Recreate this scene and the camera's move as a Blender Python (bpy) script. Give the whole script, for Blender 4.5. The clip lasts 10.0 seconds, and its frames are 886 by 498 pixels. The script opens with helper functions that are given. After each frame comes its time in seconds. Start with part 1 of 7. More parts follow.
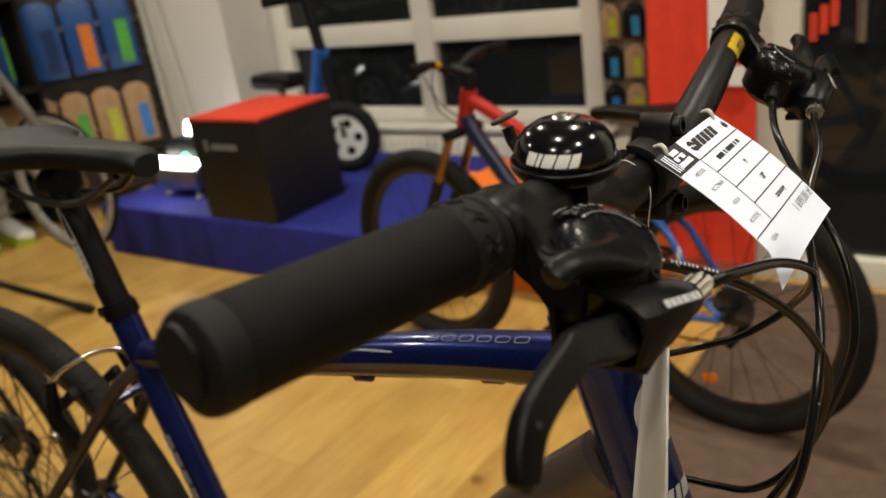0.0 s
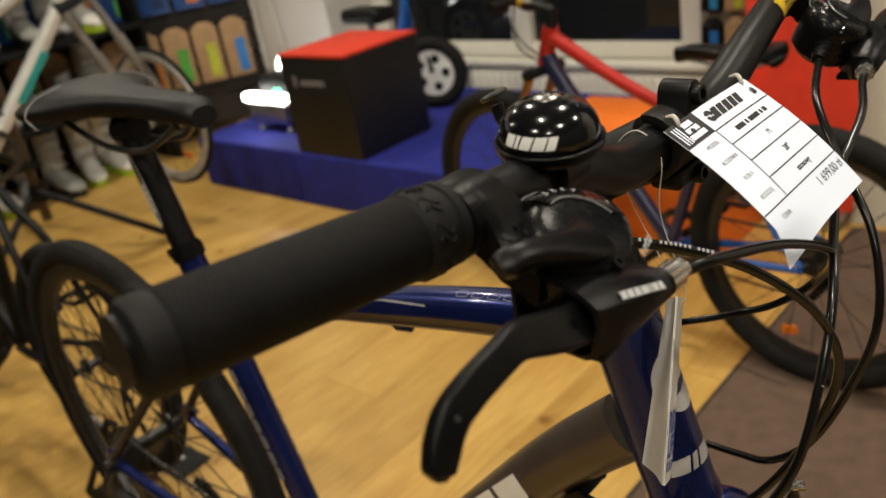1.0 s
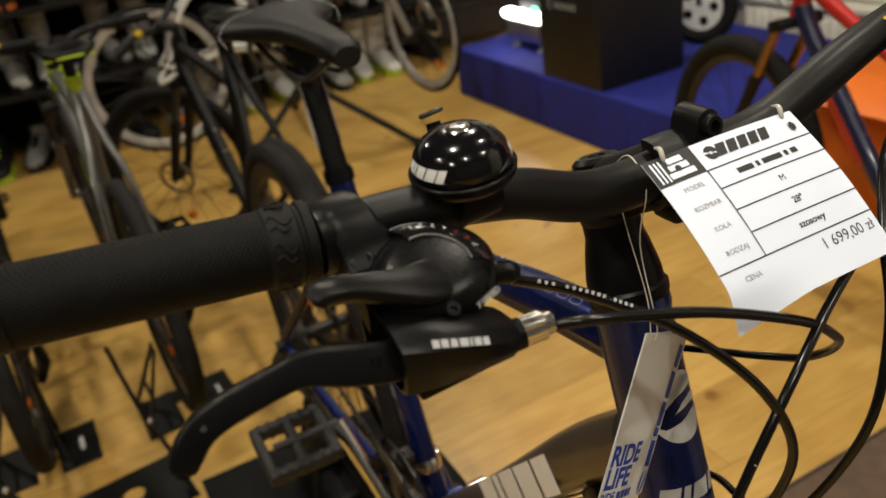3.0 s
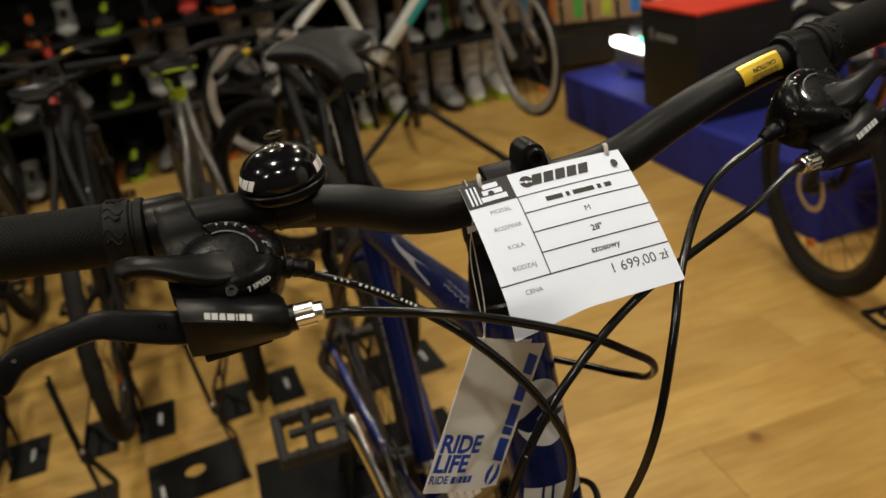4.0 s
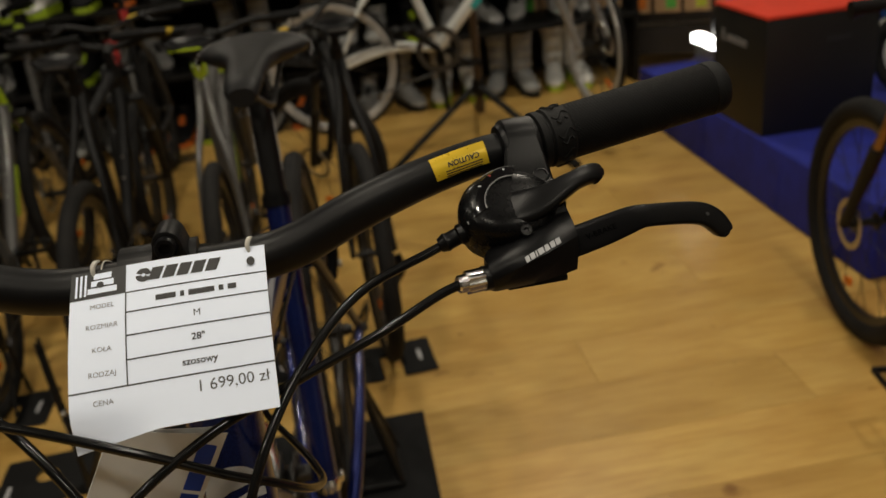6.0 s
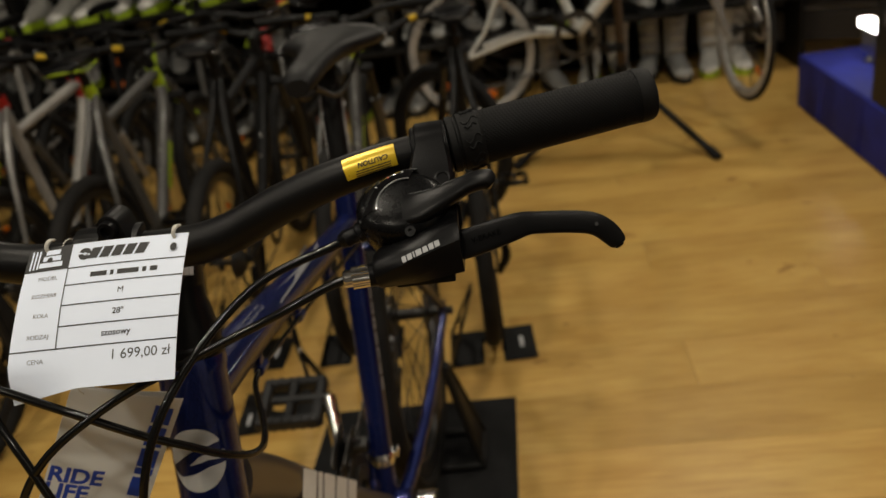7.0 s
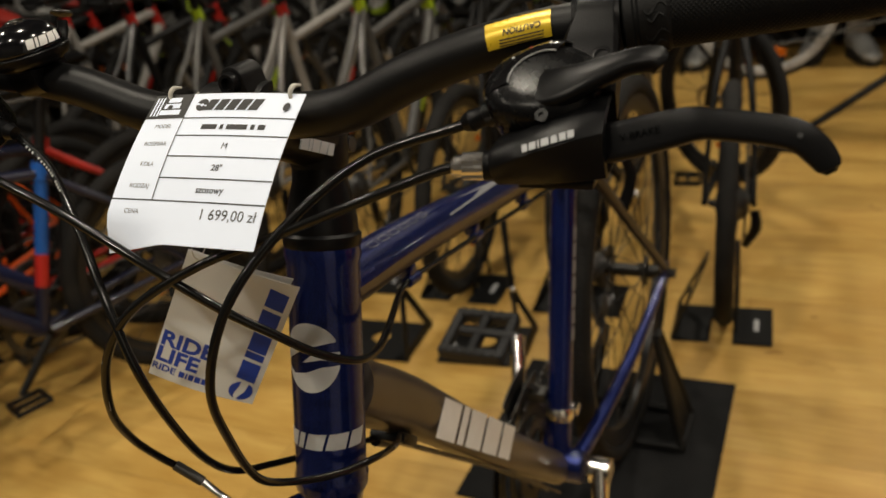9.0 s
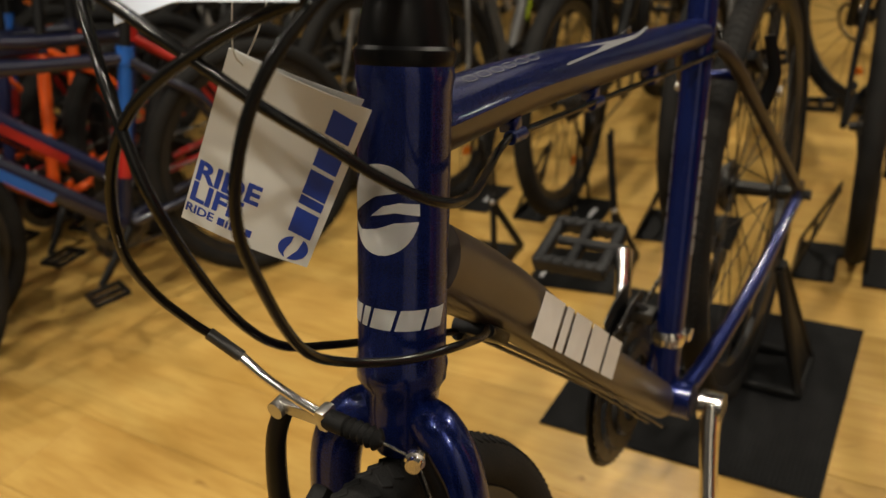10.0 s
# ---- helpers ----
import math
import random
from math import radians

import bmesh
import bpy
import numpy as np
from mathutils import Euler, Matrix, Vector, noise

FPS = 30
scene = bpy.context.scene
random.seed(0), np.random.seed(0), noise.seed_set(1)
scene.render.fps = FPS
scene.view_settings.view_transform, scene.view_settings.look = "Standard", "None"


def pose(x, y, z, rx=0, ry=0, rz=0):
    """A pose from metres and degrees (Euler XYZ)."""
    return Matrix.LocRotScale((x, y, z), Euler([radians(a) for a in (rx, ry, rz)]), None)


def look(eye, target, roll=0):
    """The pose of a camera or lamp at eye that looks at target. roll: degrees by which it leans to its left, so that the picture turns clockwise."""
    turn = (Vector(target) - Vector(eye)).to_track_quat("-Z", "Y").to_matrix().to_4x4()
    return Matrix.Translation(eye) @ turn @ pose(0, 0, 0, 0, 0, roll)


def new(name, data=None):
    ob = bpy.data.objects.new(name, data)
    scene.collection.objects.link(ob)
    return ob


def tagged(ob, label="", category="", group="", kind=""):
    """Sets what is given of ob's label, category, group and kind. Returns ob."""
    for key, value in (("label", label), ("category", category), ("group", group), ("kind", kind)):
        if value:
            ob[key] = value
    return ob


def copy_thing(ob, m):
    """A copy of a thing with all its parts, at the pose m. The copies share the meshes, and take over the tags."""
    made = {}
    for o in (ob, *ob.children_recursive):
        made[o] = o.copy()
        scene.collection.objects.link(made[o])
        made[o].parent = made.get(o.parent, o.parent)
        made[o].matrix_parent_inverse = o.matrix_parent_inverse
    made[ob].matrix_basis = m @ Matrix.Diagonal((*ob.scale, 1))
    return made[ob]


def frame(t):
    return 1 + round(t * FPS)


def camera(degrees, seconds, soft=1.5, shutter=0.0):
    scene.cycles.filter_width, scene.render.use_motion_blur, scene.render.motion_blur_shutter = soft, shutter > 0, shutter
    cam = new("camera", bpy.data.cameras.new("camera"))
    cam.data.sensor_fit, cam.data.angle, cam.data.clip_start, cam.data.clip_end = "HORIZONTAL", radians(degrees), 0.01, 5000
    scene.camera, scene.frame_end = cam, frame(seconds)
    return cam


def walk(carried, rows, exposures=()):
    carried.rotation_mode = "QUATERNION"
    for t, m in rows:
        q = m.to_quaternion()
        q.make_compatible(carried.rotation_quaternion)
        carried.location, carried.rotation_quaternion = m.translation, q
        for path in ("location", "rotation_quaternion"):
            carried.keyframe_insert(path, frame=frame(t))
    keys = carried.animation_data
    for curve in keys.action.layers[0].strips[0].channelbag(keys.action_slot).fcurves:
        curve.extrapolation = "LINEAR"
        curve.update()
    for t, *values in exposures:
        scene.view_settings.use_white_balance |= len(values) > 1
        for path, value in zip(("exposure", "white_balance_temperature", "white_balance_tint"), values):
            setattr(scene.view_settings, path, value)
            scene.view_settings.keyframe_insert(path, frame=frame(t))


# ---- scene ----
cam = camera(57.0, 10.0)
PATH = [
    (0, (0.661, -0.455, 1.09), (-0.469, 1.037, 0.385), -8.0),
    (0.5, (0.679, -0.449, 1.103), (-0.528, 0.955, 0.348), -9.0),
    (1, (0.703, -0.422, 1.104), (-0.59, 0.863, 0.282), -9.8),
    (1.5, (0.735, -0.395, 1.111), (-0.654, 0.745, 0.232), -10.2),
    (2, (0.75, -0.362, 1.11), (-0.705, 0.629, 0.161), -10.1),
    (2.5, (0.759, -0.33, 1.112), (-0.739, 0.556, 0.126), -10.0),
    (3, (0.801, -0.29, 1.127), (-0.827, 0.43, 0.215), -9.0),
    (3.2, (0.823, -0.268, 1.128), (-0.842, 0.386, 0.233), -9.0),
    (4.3, (0.961, -0.133, 1.129), (-0.822, 0.266, 0.318), -8.1),
    (4.5, (0.972, -0.114, 1.136), (-0.814, 0.267, 0.32), -7.3),
    (5, (0.972, -0.038, 1.143), (-0.83, 0.303, 0.35), -6.6),
    (5.2, (0.961, 0.001, 1.147), (-0.848, 0.307, 0.351), -6.6),
    (6.3, (0.913, 0.158, 1.137), (-0.886, 0.235, 0.266), -7.9),
    (6.5, (0.92, 0.187, 1.135), (-0.879, 0.177, 0.262), -8.8),
    (7, (0.94, 0.271, 1.139), (-0.86, 0.031, 0.301), -9.5),
    (7.5, (0.946, 0.327, 1.143), (-0.829, -0.106, 0.329), -9.2),
    (8, (0.922, 0.347, 1.138), (-0.782, -0.314, 0.327), -9.9),
    (8.5, (0.888, 0.342, 1.114), (-0.768, -0.437, 0.307), -9.6),
    (9, (0.853, 0.311, 1.064), (-0.754, -0.524, 0.214), -8.4),
    (9.5, (0.814, 0.27, 1.01), (-0.709, -0.647, 0.094), -7.8),
    (10, (0.778, 0.25, 0.957), (-0.66, -0.76, 0.002), -8.3),
]
walk(cam, [(t, look(eye, target, roll)) for t, eye, target, roll in PATH], [(0.0, 0.28), (2.8, 0.15), (4.4, -0.26), (6.5, -0.46), (7.6, -0.27), (8.5, 0.0), (9.3, 0.0), (10.0, 0.26)])
cam.data.dof.use_dof, cam.data.dof.focus_distance, cam.data.dof.aperture_fstop = True, 0.46, 8.5

# ---- light ----
world = bpy.data.worlds.new("night")
scene.world = world
world.use_nodes = True
world.node_tree.nodes["Background"].inputs[0].default_value = (0.010, 0.013, 0.02, 1)
world.node_tree.nodes["Background"].inputs[1].default_value = 0.6
LAMP_POWER, LAMP_COLOUR = 20.2, (1.0, 0.905, 0.74)
# the place (-2.6, -0.9) is an added lamp that brightens shelf and rear bicycles
LAMP_PLACES = [(-2.6, -0.9), (-2.6, 1.1), (-1.1, 1.1)] + [(x, y) for x in (0.4, 1.9) for y in (-2.1, -0.5, 1.1)]

# ---- geometry helpers ----
UP = Vector((0, 0, 1))


def spline(points, n=8, closed=False):
    """A smooth line (Catmull-Rom) through the points."""
    p = [Vector(q) for q in points]
    if len(p) < 3:
        return p
    out, last = [], len(p)
    for i in range(last if closed else last - 1):
        a, b = p[i], p[(i + 1) % last]
        before = p[i - 1] if closed or i else a * 2 - b
        after = p[(i + 2) % last] if closed or i + 2 < last else b * 2 - a
        for k in range(n):
            t = k / n
            out.append(0.5 * (2 * a + (b - before) * t + (2 * before - 5 * a + 4 * b - after) * t * t + (3 * a - before - 3 * b + after) * t ** 3))
    return out if closed else out + [p[-1]]


def turn_to(direction, up=UP):
    """A matrix whose z axis is the direction."""
    return Vector(direction).to_track_quat("Z", "Y").to_matrix().to_4x4()


class Geo:
    """Vertices and faces of one part."""

    def __init__(self):
        self.v, self.f = [], []

    def add(self, verts, faces, m=None):
        n = len(self.v)
        self.v += [tuple(m @ Vector(p)) if m else tuple(p) for p in verts]
        self.f += [tuple(i + n for i in face) for face in faces]
        return self

    def tube(self, points, radii, seg=14, flat=1.0, closed=False, caps=True, sector=None):
        """A tube along the points; radii: one, or one a point; flat: width over height; sector: the part of its sides that is kept."""
        p = [Vector(q) for q in points]
        n = len(p)
        r = list(radii) if hasattr(radii, "__len__") else [radii] * n
        if len(r) != n:
            r = np.interp(np.linspace(0, 1, n), np.linspace(0, 1, len(r)), r)
        r = [float(q) for q in r]
        verts, side = [], None
        for i in range(n):
            t = (p[(i + 1) % n] - p[i - 1]) if closed or 0 < i < n - 1 else (p[1] - p[0] if i == 0 else p[-1] - p[-2])
            t = t.normalized()
            if side is None:
                side = t.cross(UP if abs(t.z) < 0.9 else Vector((0, 1, 0))).normalized()
            side = (side - t * side.dot(t)).normalized()
            over = side.cross(t)
            for k in range(seg):
                a = 2 * math.pi * k / seg
                verts.append(p[i] + r[i] * (math.cos(a) * flat * side + math.sin(a) * over))
        rings = n if closed else n - 1
        faces = [(i * seg + k, i * seg + (k + 1) % seg, (i + 1) % n * seg + (k + 1) % seg, (i + 1) % n * seg + k) for i in range(rings) for k in (sector or range(seg))]
        if caps and not closed:
            faces += [tuple(range(seg)), tuple(range((n - 1) * seg, n * seg))[::-1]]
        return self.add(verts, faces)

    def rod(self, a, b, r, r2=None, seg=14):
        return self.tube([a, b], [r, r if r2 is None else r2], seg)

    def lathe(self, profile, m=None, seg=32, caps=True):
        """Rings of (radius, height) turned about z."""
        verts = [(r * math.cos(2 * math.pi * k / seg), r * math.sin(2 * math.pi * k / seg), h) for r, h in profile for k in range(seg)]
        faces = [(i * seg + k, i * seg + (k + 1) % seg, (i + 1) * seg + (k + 1) % seg, (i + 1) * seg + k) for i in range(len(profile) - 1) for k in range(seg)]
        if caps:
            faces += [tuple(range(seg))[::-1], tuple(range((len(profile) - 1) * seg, len(profile) * seg))]
        return self.add(verts, faces, m)

    def torus(self, big, profile, m=None, seg=64):
        """A ring about z; profile: (outward, along) offsets, closed."""
        n = len(profile)
        verts = [((big + o) * math.cos(a), (big + o) * math.sin(a), h) for a in (2 * math.pi * k / seg for k in range(seg)) for o, h in profile]
        faces = [(k * n + i, (k + 1) % seg * n + i, (k + 1) % seg * n + (i + 1) % n, k * n + (i + 1) % n) for k in range(seg) for i in range(n)]
        return self.add(verts, faces, m)

    def box(self, size, m=None, bevel=0.0, segs=2):
        bm = bmesh.new()
        bmesh.ops.create_cube(bm, size=1)
        bmesh.ops.scale(bm, vec=size, verts=bm.verts)
        if bevel:
            bmesh.ops.bevel(bm, geom=bm.edges[:], offset=min(bevel, 0.45 * min(size)), segments=segs, affect="EDGES", profile=0.6)
        bm.verts.index_update()
        self.add([v.co.copy() for v in bm.verts], [tuple(v.index for v in f.verts) for f in bm.faces], m)
        bm.free()
        return self

    def span(self, lo, hi, bevel=0.0, segs=2):
        """A box between two corners."""
        lo, hi = Vector(lo), Vector(hi)
        return self.box(tuple(hi - lo), Matrix.Translation((lo + hi) / 2), bevel, segs)

    def prism(self, outline, low, high, m=None, bevel=0.0):
        """A flat outline (x, y) from z low to high."""
        bm = bmesh.new()
        face = bm.faces.new([bm.verts.new((x, y, low)) for x, y in outline])
        made = bmesh.ops.extrude_face_region(bm, geom=[face])
        bmesh.ops.translate(bm, vec=(0, 0, high - low), verts=[g for g in made["geom"] if isinstance(g, bmesh.types.BMVert)])
        bmesh.ops.recalc_face_normals(bm, faces=bm.faces)
        if bevel:
            bmesh.ops.bevel(bm, geom=bm.edges[:], offset=bevel, segments=2, affect="EDGES", profile=0.6)
        bm.verts.index_update()
        self.add([v.co.copy() for v in bm.verts], [tuple(v.index for v in f.verts) for f in bm.faces], m)
        bm.free()
        return self

    def ball(self, centre, radii, m=None, rings=10, seg=18):
        profile = [(math.sin(math.pi * i / rings), -math.cos(math.pi * i / rings)) for i in range(rings + 1)]
        profile[0], profile[-1] = (0.02, -1), (0.02, 1)
        place = Matrix.Translation(centre) @ Matrix.Diagonal((*radii, 1))
        return self.lathe(profile, (m @ place) if m else place, seg)

    def loft(self, sections, caps=True):
        """Closed sections of equal length, skinned."""
        n = len(sections[0])
        faces = [(i * n + k, i * n + (k + 1) % n, (i + 1) * n + (k + 1) % n, (i + 1) * n + k) for i in range(len(sections) - 1) for k in range(n)]
        if caps:
            faces += [tuple(range(n))[::-1], tuple(range((len(sections) - 1) * n, len(sections) * n))]
        return self.add([q for s in sections for q in s], faces)

    def moved(self, m):
        self.v = [tuple(m @ Vector(p)) for p in self.v]
        return self


def mesh_of(name, geo, material, sharp=38):
    mesh = bpy.data.meshes.new(name)
    mesh.from_pydata(geo.v, [], geo.f)
    bm = bmesh.new()
    bm.from_mesh(mesh)
    bmesh.ops.recalc_face_normals(bm, faces=bm.faces)
    bm.to_mesh(mesh)
    bm.free()
    mesh.polygons.foreach_set("use_smooth", [True] * len(mesh.polygons))
    mesh.set_sharp_from_angle(angle=radians(sharp))
    mesh.materials.append(material)
    return mesh


def part(name, geo, material, parent=None, label=""):
    """One mesh object, under a thing or a part."""
    ob = new(name, mesh_of(name, geo, material))
    if parent:
        ob.parent = parent
        ob.matrix_parent_inverse = world_of(parent).inverted()
    return tagged(ob, label) if label else ob


def world_of(ob):
    return (world_of(ob.parent) @ ob.matrix_parent_inverse @ ob.matrix_basis) if ob.parent else ob.matrix_basis.copy()


def thing(name, label, category, at=(0, 0, 0), group="", kind=""):
    ob = new(name)
    ob.empty_display_size = 0.05
    ob.matrix_basis = Matrix.Translation(at)
    return tagged(ob, label, category, group, kind)


def solid(name, geo, material, label, category="", group="", kind=""):
    """A thing that is one mesh."""
    return tagged(part(name, geo, material), label, category, group, kind)


FONT_CACHE = {}


def letters(body, size, m, align="CENTER", bold=0.0, thick=0.0001):
    """Printed words as a thin mesh in the plane of m (x to the right, y up)."""
    key = (body, size, align, bold)
    if key not in FONT_CACHE:
        curve = bpy.data.curves.new("words", "FONT")
        curve.body, curve.size, curve.align_x, curve.align_y, curve.offset, curve.extrude = body, size, align, "CENTER", bold, thick
        curve.resolution_u = 3
        ob = new("words", curve)
        bpy.context.view_layer.update()
        mesh = bpy.data.meshes.new_from_object(ob.evaluated_get(bpy.context.evaluated_depsgraph_get()))
        FONT_CACHE[key] = ([v.co.copy() for v in mesh.vertices], [tuple(p.vertices) for p in mesh.polygons])
        bpy.data.objects.remove(ob)
        bpy.data.curves.remove(curve)
        bpy.data.meshes.remove(mesh)
    verts, faces = FONT_CACHE[key]
    return Geo().add(verts, faces, m)


# ---- materials ----
def material(name, colour, rough=0.5, metal=0.0, second=None, scale=30.0, mix=0.35, bump=0.0, grain=300.0, coat=0.0, stretch=(1, 1, 1), rough_var=0.08, emit=0.0, glass=0.0, vary=0.0, detail=4.0, shine=0.5):
    """Two-scale mottled colour with fine relief. vary: spread of brightness from object to object."""
    mat = bpy.data.materials.new(name)
    mat.use_nodes = True
    nodes, link = mat.node_tree.nodes, mat.node_tree.links.new
    bsdf = nodes["Principled BSDF"]
    at = nodes.new("ShaderNodeTexCoord")
    mapping = nodes.new("ShaderNodeMapping")
    mapping.inputs["Scale"].default_value = stretch
    link(at.outputs["Object"], mapping.inputs["Vector"])
    big, small = nodes.new("ShaderNodeTexNoise"), nodes.new("ShaderNodeTexNoise")
    big.inputs["Scale"].default_value, big.inputs["Detail"].default_value = scale, detail
    small.inputs["Scale"].default_value, small.inputs["Detail"].default_value = grain, 2
    link(mapping.outputs[0], big.inputs["Vector"])
    link(mapping.outputs[0], small.inputs["Vector"])
    ramp = nodes.new("ShaderNodeValToRGB")
    second = second or tuple(c * (1 - mix) for c in colour)
    ramp.color_ramp.elements[0].position, ramp.color_ramp.elements[1].position = 0.3, 0.7
    ramp.color_ramp.elements[0].color, ramp.color_ramp.elements[1].color = (*second, 1), (*colour, 1)
    link(big.outputs["Fac"], ramp.inputs[0])
    colour_out = ramp.outputs[0]
    if vary:
        info, span, hsv = nodes.new("ShaderNodeObjectInfo"), nodes.new("ShaderNodeMapRange"), nodes.new("ShaderNodeHueSaturation")
        span.inputs["To Min"].default_value, span.inputs["To Max"].default_value = 1 - vary, 1 + vary
        link(info.outputs["Random"], span.inputs["Value"])
        link(span.outputs[0], hsv.inputs["Value"])
        link(colour_out, hsv.inputs["Color"])
        colour_out = hsv.outputs[0]
    link(colour_out, bsdf.inputs["Base Color"])
    spread = nodes.new("ShaderNodeMapRange")
    spread.inputs["To Min"].default_value, spread.inputs["To Max"].default_value = max(0.02, rough - rough_var), min(1, rough + rough_var)
    link(small.outputs["Fac"], spread.inputs["Value"])
    link(spread.outputs[0], bsdf.inputs["Roughness"])
    bsdf.inputs["Metallic"].default_value = metal
    bsdf.inputs["Specular IOR Level"].default_value = shine
    bsdf.inputs["Coat Weight"].default_value, bsdf.inputs["Coat Roughness"].default_value = coat, 0.08
    if bump:
        relief = nodes.new("ShaderNodeBump")
        relief.inputs["Strength"].default_value, relief.inputs["Distance"].default_value = bump, 0.001
        link(small.outputs["Fac"], relief.inputs["Height"])
        link(relief.outputs[0], bsdf.inputs["Normal"])
    if emit:
        bsdf.inputs["Emission Color"].default_value, bsdf.inputs["Emission Strength"].default_value = (*colour, 1), emit
    if glass:
        bsdf.inputs["Transmission Weight"].default_value, bsdf.inputs["IOR"].default_value = glass, 1.45
    return mat


def knurl_material(name, colour, step=0.0022):
    """Rubber with a fine diamond relief."""
    mat = material(name, colour, 0.60, scale=60, shine=0.10)
    nodes, link = mat.node_tree.nodes, mat.node_tree.links.new
    at, wave, wave2, add, relief = (nodes.new("ShaderNode" + k) for k in ("TexCoord", "TexWave", "TexWave", "Math", "Bump"))
    turn, turn2 = nodes.new("ShaderNodeMapping"), nodes.new("ShaderNodeMapping")
    for node, tilt, w in ((turn, 45, wave), (turn2, -45, wave2)):
        node.inputs["Rotation"].default_value = (radians(tilt), 0, 0)
        w.inputs["Scale"].default_value = 0.31 / step
        w.bands_direction = "Y"
        link(at.outputs["Object"], node.inputs["Vector"])
        link(node.outputs[0], w.inputs["Vector"])
    add.operation = "MULTIPLY"
    link(wave.outputs["Fac"], add.inputs[0])
    link(wave2.outputs["Fac"], add.inputs[1])
    relief.inputs["Strength"].default_value, relief.inputs["Distance"].default_value = 0.55, 0.0005
    link(add.outputs[0], relief.inputs["Height"])
    link(relief.outputs[0], nodes["Principled BSDF"].inputs["Normal"])
    return mat


RUBBER = material("black rubber", (0.006, 0.006, 0.0062), 0.6, bump=0.25, grain=900, scale=50, shine=0.16)
KNURLED = knurl_material("knurled rubber", (0.005, 0.005, 0.0052), 0.0015)
TYRE = material("tyre rubber", (0.008, 0.008, 0.0082), 0.78, bump=0.5, grain=500, scale=20, second=(0.014, 0.013, 0.012), shine=0.18)
BAR_BLACK = material("black anodised alloy", (0.005, 0.005, 0.0054), 0.40, 0.0, bump=0.12, grain=1500, scale=25, shine=0.20)
PLASTIC = material("satin black plastic", (0.004, 0.004, 0.0045), 0.32, bump=0.12, grain=1200, scale=40, shine=0.15)
PEDAL_GREY = material("dark grey moulded plastic", (0.017, 0.017, 0.018), 0.55, bump=0.2, grain=900, scale=40, shine=0.3)
GLOSS = material("glossy black plastic", (0.005, 0.005, 0.005), 0.2, rough_var=0.05, scale=20, shine=0.32)
BELL = material("glossy black enamel", (0.004, 0.004, 0.005), 0.13, rough_var=0.04, scale=15, coat=0.15, shine=0.4)
BLUE_PAINT = material("dark blue metallic paint", (0.0060, 0.015, 0.105), 0.27, 0.6, second=(0.0042, 0.010, 0.075), scale=12, bump=0.03, grain=1800, coat=0.5, shine=0.25)
GREY_PAINT = material("warm grey metallic paint", (0.088, 0.070, 0.058), 0.38, 0.45, scale=12, bump=0.03, grain=1800, coat=0.25, shine=0.25)
STAY_PAINT = material("dark brown-grey metallic paint", (0.046, 0.037, 0.032), 0.4, 0.3, scale=12, bump=0.03, grain=1800, coat=0.15, shine=0.22)
CHROME = material("polished alloy", (0.78, 0.76, 0.73), 0.16, 1.0, scale=30, mix=0.15)
ALLOY = material("brushed alloy", (0.52, 0.51, 0.49), 0.34, 1.0, scale=60, mix=0.2, bump=0.1)
STEEL_DARK = material("dark steel", (0.08, 0.078, 0.075), 0.4, 0.8, scale=60)
PAPER = material("white card", (0.68, 0.75, 0.90), 0.55, scale=25, mix=0.03, bump=0.05)
CARD = material("grey-white laminated card", (0.76, 0.78, 0.78), 0.45, scale=25, mix=0.05, bump=0.05)
INK = material("black ink", (0.012, 0.012, 0.013), 0.6, scale=90, mix=0.2)
INK_GREY = material("grey ink", (0.17, 0.17, 0.18), 0.6, scale=90, mix=0.2)
INK_BLUE = material("blue ink", (0.01, 0.055, 0.42), 0.5, scale=90, mix=0.15)
DECAL_WHITE = material("white decal", (0.74, 0.74, 0.73), 0.4, scale=80, mix=0.06)
DECAL_PALE = material("pale grey decal", (0.40, 0.41, 0.43), 0.4, scale=80, mix=0.08)
DECAL_DIM = material("dim silver decal", (0.17, 0.17, 0.18), 0.5, scale=80, mix=0.1, shine=0.25)
DECAL_GREY = material("silver-grey decal", (0.42, 0.42, 0.43), 0.4, scale=80, mix=0.1)
YELLOW = material("yellow foil label", (0.62, 0.42, 0.02), 0.3, 0.25, scale=60, mix=0.15)
POD = material("satin pod plastic", (0.004, 0.004, 0.0044), 0.28, rough_var=0.06, scale=30, shine=0.13)
ENGRAVED = material("engraved black", (0.0008, 0.0008, 0.0008), 0.8, scale=60, shine=0.02)
POD_EDGE = material("grey window edge", (0.16, 0.16, 0.165), 0.3, scale=60)
TICK_RED = material("red indicator print", (0.26, 0.02, 0.015), 0.4, scale=60)
CLEAR = material("smoked clear plastic", (0.007, 0.0068, 0.0075), 0.10, rough_var=0.03, scale=50, coat=0.25, shine=0.3)
STRING = material("clear nylon string", (0.6, 0.58, 0.52), 0.3, scale=80)
# ---- the blue city bicycle ----
YAW = Matrix.Translation((0.43, 0, 0)) @ pose(0, 0, 0, 0, 0, 3.0) @ Matrix.Translation((-0.43, 0, 0))
FLIP = Matrix.Diagonal((1, -1, 1, 1))
bike = thing("bicycle", "dark blue city bicycle with flat black handlebar and price tag", "bicycle")

